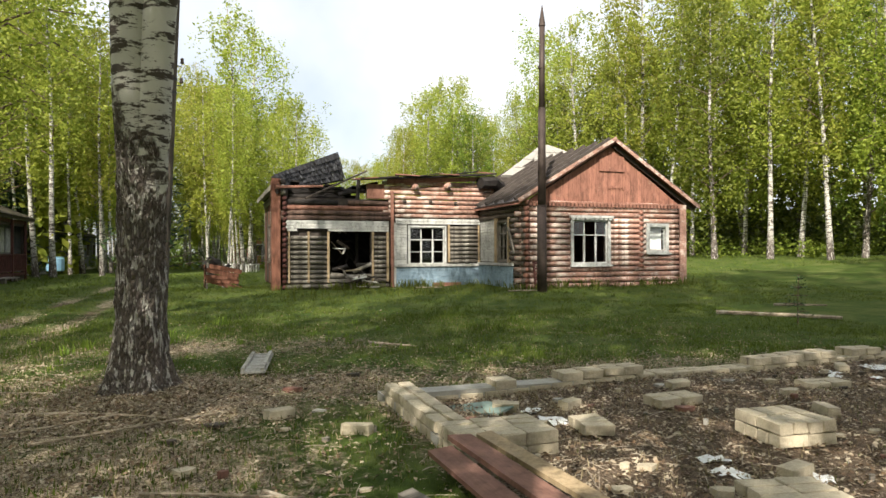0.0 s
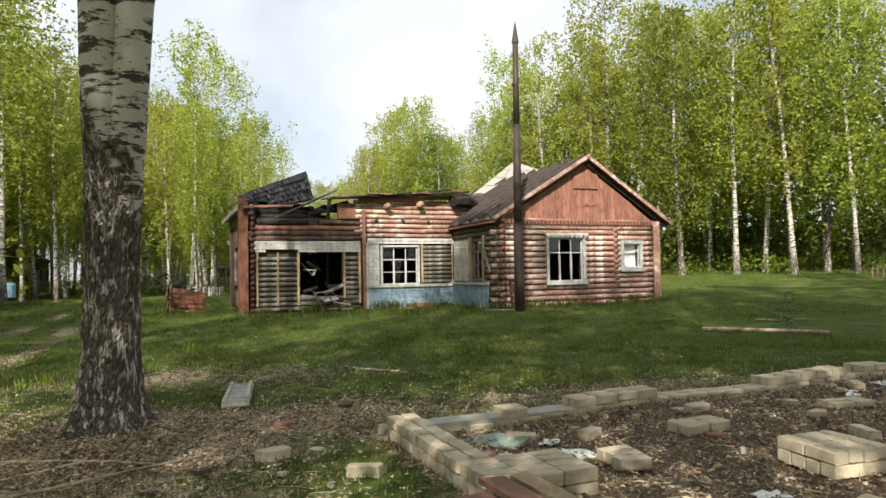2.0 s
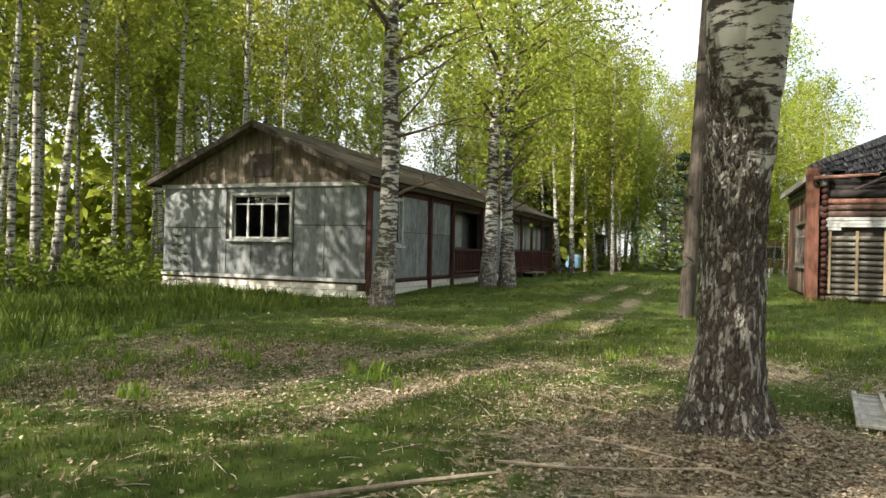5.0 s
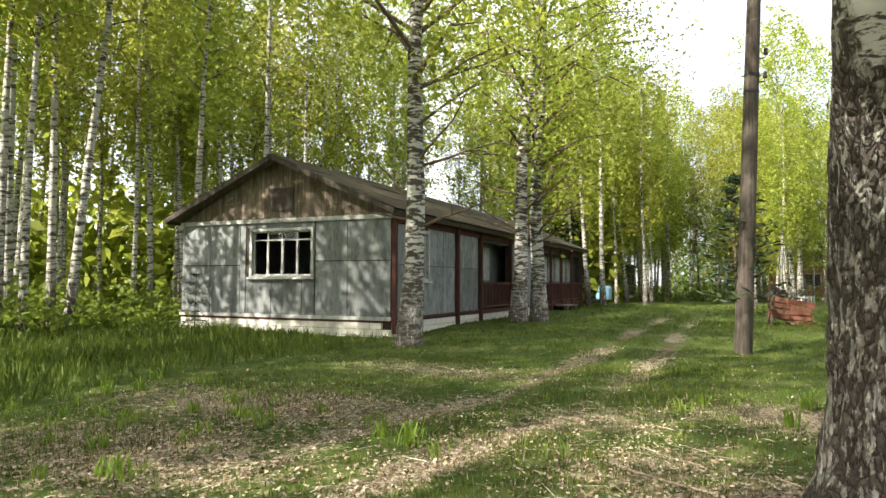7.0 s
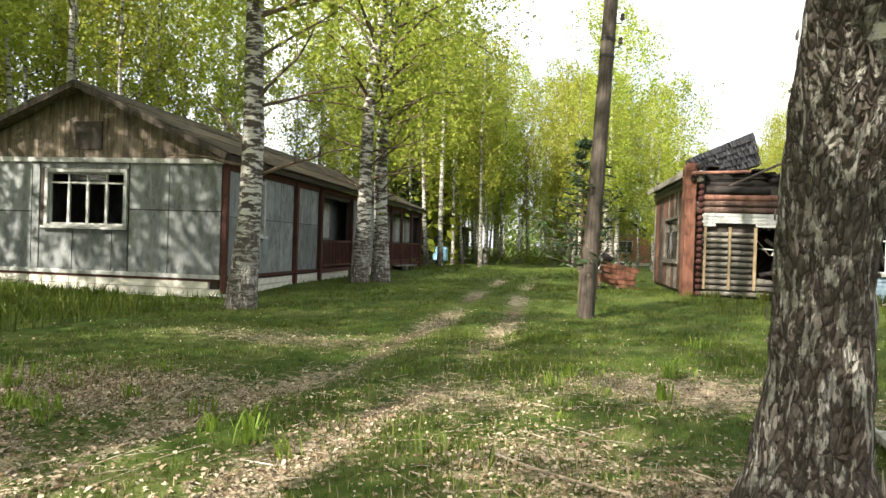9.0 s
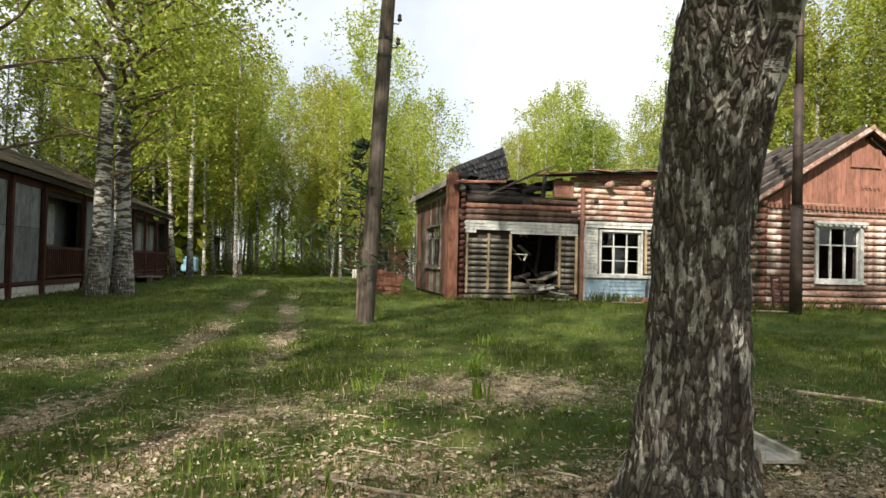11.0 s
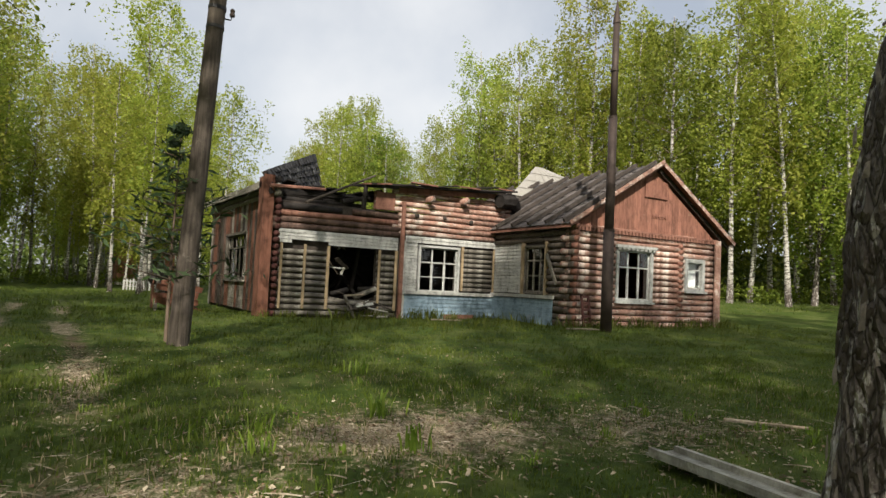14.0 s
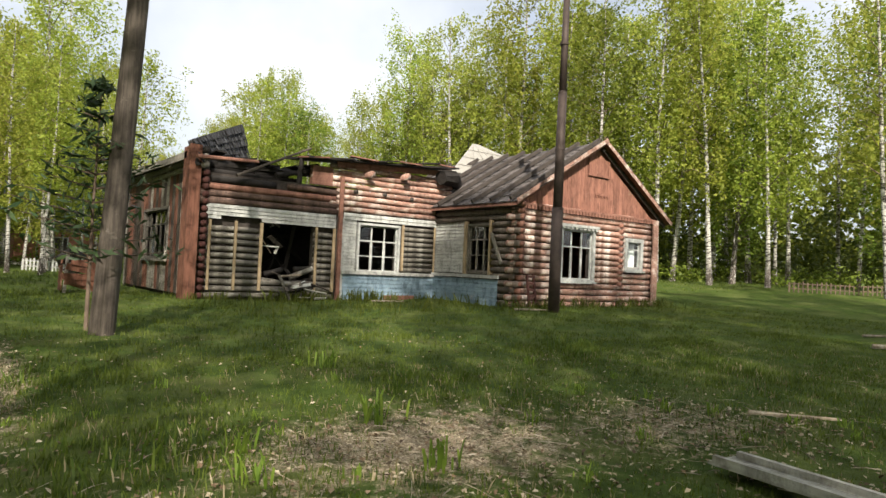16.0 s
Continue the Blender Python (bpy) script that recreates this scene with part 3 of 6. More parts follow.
    while x < RIGHT - 0.1:
        w = 0.17
        top = foot + (apex - foot) * min((x - SIDE - 0.1) / (cx - SIDE - 0.1), (RIGHT - x - 0.1) / (RIGHT - cx)) - 0.03
        top2 = foot + (apex - foot) * min((x + w - SIDE - 0.1) / (cx - SIDE - 0.1), (RIGHT - x - w - 0.05) / (RIGHT - cx)) - 0.03
        lo = foot - 0.06
        if min(top, top2) > lo + 0.05:
            y0 = WING - 0.06 + rng.uniform(-0.004, 0.004)
            part("board", Mesh().prism([(x + 0.004, lo + 0.06), (x + w / 2, lo - 0.02), (x + w - 0.004, lo + 0.06), (x + w - 0.004, max(top2, lo + 0.07)), (x + 0.004, max(top, lo + 0.07))], y0, y0 + 0.03), M_GABLE, gable)
        x += w
    part("hatch", Mesh().box(13.72, 14.72, WING - 0.1, WING - 0.064, 4.58, 5.14).box(13.66, 14.78, WING - 0.12, WING - 0.101, 4.54, 4.62).box(13.68, 13.75, WING - 0.12, WING - 0.101, 4.62, 5.15).box(14.69, 14.76, WING - 0.12, WING - 0.101, 4.62, 5.15), M_GABLE, gable)
    m = Mesh().box(14.08, 14.78, WING - 0.1, WING - 0.066, 3.92, 3.98)
    for i in range(5):
        m.box(14.1 + i * 0.15, 14.16 + i * 0.15, WING - 0.1, WING - 0.066, 3.86, 3.92)
    part("carved_rail", m, M_GABLE, gable)
    m = Mesh()
    k = int((RIGHT - 0.3 - SIDE) / 0.16)
    for i in range(k):
        a = SIDE + 0.2 + i * 0.16
        m.box(a, a + 0.1, WING - 0.19, WING - 0.135, 3.16, 3.27)
    part("dentil_trim", m.box(SIDE + 0.1, RIGHT - 0.1, WING - 0.19, WING - 0.062, 3.272, 3.33), M_LOG_RED, gable)
    # roof: two slopes of short boards on a dark deck, rakes and eaves
    ridge = 5.7
    y0, y1 = WING - 0.38, 30.4
    for which, ex, ez in ((-1, 10.16, 3.26), (1, 18.08, 3.26)):
        deck = local(part("roof", Mesh().add([(cx, y0 + 0.02, ridge), (cx, y1, ridge), (ex, y1, ez), (ex, y0 + 0.02, ez), (cx, y0 + 0.02, ridge - 0.07), (cx, y1, ridge - 0.07), (ex, y1, ez - 0.07), (ex, y0 + 0.02, ez - 0.07)],
                                             [(0, 1, 2, 3), (7, 6, 5, 4), (0, 3, 7, 4), (1, 5, 6, 2), (3, 2, 6, 7), (0, 4, 5, 1)]), M_LOG_RED, HOUSE))
        run = Vector((ex - cx, 0, ez - ridge))
        n = Vector((-run.z, 0, run.x)) if which > 0 else Vector((run.z, 0, -run.x))
        n = n.normalized() if n.z > 0 else -n.normalized()
        rows = 9
        rest = Mesh()
        for i in range(rows):
            y = y0 - 0.04 - rng.uniform(0, 0.2)
            while y < y1:
                w = rng.uniform(0.11, 0.24)
                a, b = i / rows, min((i + 1.1) / rows, 1.0)
                lift = rng.uniform(0.0, 0.022)
                p0, p1 = Vector((cx, 0, ridge)) + run * a + n * (0.012 + lift), Vector((cx, 0, ridge)) + run * b + n * (0.036 + lift)
                ys, ye = max(y, y0 - 0.04), min(y + w - 0.012, y1)
                jit = rng.uniform(-0.03, 0.03)
                v = []
                for q in (p0, p1):
                    for yy in (ys, ye):
                        for h in (0, 0.022):
                            s = q + n * h
                            v.append((s.x, yy + (jit if q is p1 else 0), s.z))
                y += w
                if rng.random() < 0.02:
                    continue
                sides6 = [(0, 2, 6, 4), (1, 5, 7, 3), (0, 1, 3, 2), (4, 6, 7, 5), (0, 4, 5, 1), (2, 3, 7, 6)]
                if which < 0:
                    part("roof_board", Mesh().add(v, sides6), M_ROOF, deck)
                else:
                    rest.add(v, sides6)
        if rest.v:
            tagged(part("roof_boarding", rest, M_ROOF, deck), kind="stuff")
        # rake board
        ln = run.length
        ang = math.degrees(math.atan2(-run.z, run.x))
        part("rake_board", Mesh().box(0, ln + 0.03, y0 - 0.06, y0 - 0.045, -0.13, 0.0, Matrix.Translation((cx, 0, ridge + 0.02)) @ Matrix.Rotation(radians(ang), 4, "Y")), M_LOG_PINK, deck)
        for y in np.arange(WING - 0.2, 30, 0.9):
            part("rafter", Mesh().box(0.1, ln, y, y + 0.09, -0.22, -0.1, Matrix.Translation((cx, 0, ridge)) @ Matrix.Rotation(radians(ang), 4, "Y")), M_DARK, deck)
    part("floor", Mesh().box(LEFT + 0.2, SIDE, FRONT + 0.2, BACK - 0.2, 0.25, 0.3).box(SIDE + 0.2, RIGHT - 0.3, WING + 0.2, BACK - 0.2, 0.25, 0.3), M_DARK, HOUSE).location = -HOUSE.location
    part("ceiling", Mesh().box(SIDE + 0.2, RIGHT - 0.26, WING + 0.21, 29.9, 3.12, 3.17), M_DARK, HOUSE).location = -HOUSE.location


def build_main():
    rng = random.Random(5)
    hole, win_b = (4.05, 5.72, 0.62, 2.36), (7.32, 8.82, 1.0, 2.46)
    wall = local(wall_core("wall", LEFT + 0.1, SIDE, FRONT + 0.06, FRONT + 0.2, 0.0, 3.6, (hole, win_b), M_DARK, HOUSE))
    p = 0.19
    # grey stripped logs below, left half
    for i in range(11):
        z = 0.15 + p * i
        for a, b in spans(LEFT + 0.12, 6.45, z, ((hole[0] - 0.02, hole[1] + 0.02, hole[2], 2.4),)):
            log_course(wall, a, b, FRONT, z, 0.081, M_LOG_GREY, rng=rng)
    # broken, charred log ends sagging in the opening
    for k, (x, z, ln, tip) in enumerate(((4.1, 0.62, 1.1, -8), (4.2, 0.8, 0.6, 12), (5.0, 0.7, 0.8, 22), (5.15, 0.95, 0.65, 6))):
        ob = log_course(wall, 0, ln, FRONT + 0.05, z, 0.08, M_CHAR if k % 2 else M_LOG_GREY, rng=rng)
        ob.location.x = x
        ob.rotation_euler = (0, radians(-tip), radians(rng.uniform(-14, 14)))
    for x, w in ((2.5, 0.07), (3.24, 0.08), (4.0, 0.09), (5.77, 0.08), (6.38, 0.09)):
        part("strip", Mesh().box(x - w / 2, x + w / 2, FRONT - 0.135, FRONT - 0.095, 0.3, 2.28), M_STRIP, wall)
    boards(wall, LEFT + 0.1, 6.42, 2.3, 2.72, FRONT - 0.09, 0.105, M_WHITE, rng=rng, holes=((2.8, 4.0, 2.29, 2.4),))
    # logs above, left half: two courses left, the upper ones burnt away
    for i, (a, b) in enumerate(((2.2, 6.5), (2.2, 6.5), (2.3, 6.4), (2.5, 4.4))):
        log_course(wall, a, b, FRONT, 2.82 + 0.2 * i, 0.11, (M_LOG_BURNT, M_LOG_BURNT, M_LOG_RED, M_CHAR)[i], rng=rng)
    log_course(wall, 4.8, 6.5, FRONT, 3.43, 0.1, M_LOG_BURNT, rng=rng)
    # right half
    for i in range(9):
        log_course(wall, 9.0, SIDE - 0.06, FRONT, 1.08 + 0.175 * i, 0.077, M_LOG_GREY, rng=rng)
    part("strip", Mesh().box(8.96, 9.04, FRONT - 0.12, FRONT - 0.06, 1.05, 2.6), M_STRIP, wall)
    part("strip", Mesh().box(10.3, 10.36, FRONT - 0.13, FRONT - 0.09, 1.05, 2.6), M_STRIP, wall)
    boards(wall, 6.72, 7.2, 0.98, 2.62, FRONT - 0.05, 0.1, M_WHITE, rng=rng)
    boards(wall, 6.72, SIDE - 0.05, 2.62, 2.84, FRONT - 0.07, 0.11, M_WHITE, rng=rng)
    boards(wall, 6.68, SIDE - 0.12, 0.06, 0.88, FRONT - 0.1, 0.135, M_BLUE, rng=rng, holes=((8.3, 9.5, 0, 0.2),))
    part("ledge", Mesh().box(6.66, SIDE - 0.12, FRONT - 0.2, FRONT - 0.08, 0.88, 0.99), M_WHITE, wall)
    part("base_hatch", Mesh().box(8.3, 9.5, FRONT - 0.2, FRONT - 0.12, 0.03, 0.22), M_LOG_RED, wall)
    part("corner_board", Mesh().box(6.6, 6.73, FRONT - 0.14, FRONT - 0.09, 0.05, 2.66), M_WHITE, wall)
    win = local(window(HOUSE, 1.5, 1.5, ((win_b[0] + win_b[1]) / 2, FRONT - 0.05, 0.99), 0, 3, 0.66, 0.07, True, broken=((0, 0), (2, 0), (1, 1)), split=0.33))
    for i in range(8):
        z = 2.95 + 0.19 * i
        log_course(wall, 6.45 - (0.25 if i % 3 == 1 else 0.0) - (0.9 if i in (5, 6) else 0), SIDE + (0.6 if z > 3.6 else 0.1), FRONT, z, 0.089, M_LOG_PINK, rng=rng)
    # beam ends, dark notches
    for x, z in ((7.5, 4.12), (8.88, 4.2), (10.45, 4.28)):
        log_course(wall, FRONT - 0.42, FRONT + 2.0, x, z, 0.11, M_LOG_PINK, "y", rng, "beam_end")
    for x, z in ((7.1, 3.52), (8.2, 3.55), (9.3, 3.5)):
        log_course(wall, FRONT - 0.13, FRONT + 0.1, x, z, 0.075, M_DARK, "y", rng, "beam_socket")
    part("post", Mesh().box(6.5, 6.62, FRONT - 0.2, FRONT - 0.11, 0.05, 3.95), M_LOG_RED, HOUSE).location = -HOUSE.location
    # top plates and what is left of the roof edge, sagging
    m = Mesh()
    for a, b in (((5.2, 4.34), (8.0, 4.5)), ((8.0, 4.5), (11.0, 4.72))):
        (xa, za), (xb, zb) = a, b
        m.add([(xa, FRONT - 0.5, za), (xb, FRONT - 0.5, zb), (xb, FRONT + 1.2, zb + 0.12), (xa, FRONT + 1.2, za + 0.12), (xa, FRONT - 0.5, za + 0.06), (xb, FRONT - 0.5, zb + 0.06), (xb, FRONT + 1.2, zb + 0.18), (xa, FRONT + 1.2, za + 0.18)],
              [(0, 3, 2, 1), (4, 5, 6, 7), (0, 1, 5, 4), (3, 7, 6, 2), (0, 4, 7, 3), (1, 2, 6, 5)])
    local(part("roof_edge", m, M_CHAR, HOUSE, "charred remnant of the eave"))
    for k in range(7):
        x = 5.4 + k * 0.85
        part("eave_board", Mesh().box(-0.5, 0.5, -0.07, 0.07, -0.02, 0.02, pose(x, FRONT - 0.45 + rng.uniform(-0.08, 0.1), 4.38 + 0.068 * k + rng.uniform(-0.02, 0.03), rng.uniform(-12, 12), rng.uniform(-9, 3), rng.uniform(-6, 6))), (M_LOG_RED, M_CHAR)[k % 2], HOUSE).location = -HOUSE.location
    part("roof_edge", Mesh().tube([(10.3, FRONT - 0.4, 4.35), (10.9, FRONT - 0.2, 4.42), (11.6, FRONT + 0.3, 4.3)], [0.24, 0.3, 0.2], 8, 0.2, rng), M_CHAR, HOUSE, "charred hanging roofing felt").location = -HOUSE.location
    # burnt poles leaning on the left half
    for pts, r, mt in ((((3.1, FRONT - 0.35, 3.55), (5.6, FRONT + 0.2, 4.75)), 0.045, M_POLE), (((2.0, FRONT - 0.3, 3.95), (3.8, FRONT - 0.1, 4.05)), 0.06, M_LOG_RED), (((4.4, FRONT, 3.75), (6.3, FRONT + 0.5, 4.2)), 0.08, M_CHAR),
                       (((3.9, FRONT + 0.4, 3.7), (6.2, FRONT + 0.9, 4.35)), 0.1, M_CHAR), (((2.6, FRONT + 0.5, 3.9), (5.9, FRONT + 0.3, 3.95)), 0.1, M_CHAR), (((5.2, FRONT + 0.1, 3.6), (5.25, FRONT + 0.1, 4.4)), 0.09, M_CHAR)):
        local(part("fallen_rafter", Mesh().tube(pts, [r, r * 0.8], 7, 0.1, rng), mt, HOUSE))
    for k in range(4):
        log_course(wall, 2.3 + 0.1 * k, 5.5 - 0.25 * k, FRONT + 0.3 + 0.1 * k, 3.5 + 0.17 * k, 0.1, M_CHAR, rng=rng)
    for k in range(9):
        local(part("deck_board", Mesh().box(-0.16, 0.16, -1.3, 1.3, -0.02, 0.02, pose(2.5 + 0.38 * k, FRONT + 1.4, 4.12 + rng.uniform(-0.1, 0.08), rng.uniform(-5, 7), rng.uniform(-10, 10), rng.uniform(-8, 8))), M_CHAR, HOUSE))
    local(part("eave_plank", Mesh().box(-2.05, 2.05, -0.02, 0.02, -0.09, 0.09, pose(8.4, FRONT - 0.15, 4.43, 0, -3.2, 0)), M_LOG_RED, HOUSE))
    part("log_stub", Mesh().box(5.55, 6.25, FRONT - 0.1, FRONT + 0.1, 3.62, 4.2), M_LOG_RED, HOUSE).location = -HOUSE.location
    # leaning slab of charred shingles
    a, b, c, d = Vector((1.93, 26.1, 4.44)), Vector((5.4, 31.8, 6.3)), Vector((5.7, 31.7, 4.98)), Vector((2.1, 25.75, 3.74))
    n = (b - a).cross(d - a).normalized()
    if n.y > 0:
        n = -n
    slab = local(part("roof_slab", Mesh().add([a, b, c, d, a - n * 0.12, b - n * 0.12, c - n * 0.12, d - n * 0.12], [(0, 1, 2, 3), (7, 6, 5, 4), (0, 4, 5, 1), (1, 5, 6, 2), (2, 6, 7, 3), (3, 7, 4, 0)]), M_CHAR, HOUSE, "charred slab of shingled roof leaning over the wall"))
    cols, rows = 44, 5
    for i in range(rows):
        for k in range(cols):
            if rng.random() < 0.07:
                continue
            lift = rng.uniform(0.0, 0.05)
            u0, u1, v0, v1 = (k + 0.05) / cols, (k + 0.95) / cols, i / rows, min((i + 1.15) / rows, 1.0)
            q = []
            for u, v, h in ((u0, v0, 0.01), (u1, v0, 0.01), (u1, v1, 0.05), (u0, v1, 0.05)):
                s = a.lerp(b, u).lerp(d.lerp(c, u), v)
                q.append(s + n * (h + lift + rng.uniform(0, 0.012)))
            e = [s + n * 0.02 for s in q]
            part("shingle", Mesh().add(q + e, [(0, 1, 2, 3), (7, 6, 5, 4), (0, 4, 5, 1), (1, 5, 6, 2), (2, 6, 7, 3), (3, 7, 4, 0)]), M_SHINGLE, slab)
    # left wall of the main block, with its window
    win_l = (28.9, 32.0, 1.1, 2.7)
    lw = local(wall_core("wall", LEFT + 0.02, LEFT + 0.2, FRONT + 0.1, BACK, 0.0, 4.0, (win_l,), M_DARK, HOUSE, "y"))
    for y in np.arange(FRONT + 0.5, BACK - 0.2, 0.32):
        z = 0.1
        for z0, z1 in ((0.1, win_l[2]), (win_l[3], 3.7)) if win_l[0] - 0.1 < y < win_l[1] else ((0.1, 3.7),):
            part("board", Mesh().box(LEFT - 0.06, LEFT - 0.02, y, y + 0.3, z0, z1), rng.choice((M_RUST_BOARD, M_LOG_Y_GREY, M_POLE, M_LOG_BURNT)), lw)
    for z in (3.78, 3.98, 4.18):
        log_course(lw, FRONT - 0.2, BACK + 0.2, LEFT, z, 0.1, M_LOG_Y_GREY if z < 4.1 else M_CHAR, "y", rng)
    local(window(HOUSE, 2.9, 1.55, (LEFT - 0.03, 30.45, 1.13), -90, 5, 0.7, 0.09, True, broken=((0, 0), (1, 1), (3, 0), (2, 0), (4, 1)), paint=M_LOG_GREY))
    for i in range(18):
        log_course(lw, FRONT - 0.14, FRONT + 0.1, LEFT + 0.06, 0.15 + 0.2 * i, 0.09, M_REDBROWN, "y", rng, "log_end")
    part("corner_post", Mesh().box(LEFT - 0.42, LEFT - 0.1, FRONT - 0.12, FRONT - 0.06, 0.0, 4.3).box(LEFT - 0.42, LEFT - 0.36, FRONT - 0.06, FRONT + 0.45, 0.0, 4.25), M_RUST_BOARD, HOUSE).location = -HOUSE.location
    for k, (ya, yb) in enumerate(((26.2, 29.0), (29.05, 32.0), (32.05, 34.8))):
        part("fascia", Mesh().box(LEFT - 0.42, LEFT - 0.36, ya, yb, 3.92 + 0.03 * k, 4.12 + 0.03 * k).box(LEFT - 0.36, LEFT - 0.06, ya, yb, 4.06 + 0.03 * k, 4.1 + 0.03 * k), M_LOG_Y_GREY, HOUSE, "pale weathered eave board").location = -HOUSE.location
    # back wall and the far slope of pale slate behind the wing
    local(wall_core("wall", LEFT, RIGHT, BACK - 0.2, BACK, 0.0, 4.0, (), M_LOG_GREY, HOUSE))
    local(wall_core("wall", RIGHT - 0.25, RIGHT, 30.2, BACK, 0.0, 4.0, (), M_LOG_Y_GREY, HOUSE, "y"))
    a, b, c, d = Vector((12.0, 27.3, 4.9)), Vector((15.8, 30.6, 7.0)), Vector((16.2, 30.6, 7.0)), Vector((19.6, 27.3, 4.9))
    n = (b - a).cross(c - a).normalized()
    n = n if n.z > 0 else -n
    slate = local(part("roof", Mesh().add([a, b, c, d] + [q - n * 0.06 for q in (a, b, c, d)], [(0, 1, 2, 3), (7, 6, 5, 4), (0, 4, 5, 1), (1, 5, 6, 2), (2, 6, 7, 3), (3, 7, 4, 0)]), M_SLATE, HOUSE, "pale grey slate roof slope"))
    for i in range(4):
        for k in range(7):
            q = []
            for u, v in ((k / 7 + 0.005, i / 4), ((k + 1) / 7 - 0.005, i / 4), ((k + 1) / 7 - 0.005, (i + 1.06) / 4), (k / 7 + 0.005, (i + 1.06) / 4)):
                v = min(v, 1.0)
                q.append(b.lerp(c, u).lerp(a.lerp(d, u), v) + n * (0.012 + 0.03 * (v * 4 - i)))
            part("slate", Mesh().add(q + [s + n * 0.012 for s in q], [(0, 1, 2, 3), (7, 6, 5, 4), (0, 4, 5, 1), (1, 5, 6, 2), (2, 6, 7, 3), (3, 7, 4, 0)]), M_SLATE, slate)
    # ceiling added to block the sun; inner wall blackened to look unlit
    part("ceiling", Mesh().box(LEFT + 0.2, 5.0, FRONT + 0.8, BACK - 0.2, 3.3, 3.42).box(5.0, SIDE + 0.1, FRONT + 0.21, BACK - 0.2, 3.3, 3.42), M_CHAR, HOUSE, "black ceiling added to keep the sun out").location = -HOUSE.location
    part("inner_wall", Mesh().box(LEFT + 0.2, SIDE, FRONT + 3.2, FRONT + 3.3, 0.3, 3.3), M_CHAR, HOUSE, "inner wall coloured black as the room's darkness").location = -HOUSE.location
    # charred heap inside the opening
    for k in range(16):
        x, y, z = rng.uniform(3.6, 6.2), rng.uniform(FRONT + 0.5, FRONT + 2.6), rng.uniform(0.4, 2.2)
        d = Vector((rng.uniform(-1, 1), rng.uniform(-0.4, 0.6), rng.uniform(-0.5, 0.9))).normalized() * rng.uniform(0.6, 1.3)
        local(part("burnt_timber", Mesh().tube([Vector((x, y, z)) - d, Vector((x, y, z)) + d], [0.07, 0.06], 6, 0.2, rng), M_CHAR, HOUSE))
    for k in range(6):
        x, z = rng.uniform(4.3, 5.6), rng.uniform(0.28, 0.5)
        d = Vector((rng.uniform(-1, 1), rng.uniform(-0.5, 0.3), rng.uniform(-0.05, 0.25))).normalized() * rng.uniform(0.3, 0.6)
        local(part("burnt_timber", Mesh().tube([Vector((x, FRONT - 0.3, z)) - d, Vector((x, FRONT - 0.3, z)) + d], [0.05, 0.04], 6, 0.2, rng), (M_LOG_GREY, M_CHAR)[k % 2], HOUSE))

    for k in range(22):
        inside = k < 10
        x, z = (rng.uniform(4.2, 5.1), rng.uniform(1.5, 2.5)) if inside else (rng.uniform(4.2, 5.9), rng.uniform(0.12, 0.5) + (0.35 if k % 3 == 0 else 0.0))
        y = FRONT + rng.uniform(0.35, 0.9) if inside else FRONT - rng.uniform(0.1, 0.75) * (1.0 if z < 0.5 else 0.2)
        ln, w = rng.uniform(0.2, 0.75), rng.uniform(0.05, 0.14)
        slant = rng.uniform(-70, 70) if inside else rng.uniform(-22, 22)
        part("broken_board", Mesh().box(-ln / 2, ln / 2, -w / 2, w / 2, -0.012, 0.012, pose(x, y, z, rng.uniform(-60, 60), slant, rng.uniform(-35, 35))), rng.choice((M_LOG_GREY, M_STICK, M_WHITE, M_POLE, M_CONCRETE)), HOUSE).location = -HOUSE.location


build_wing()
build_main()


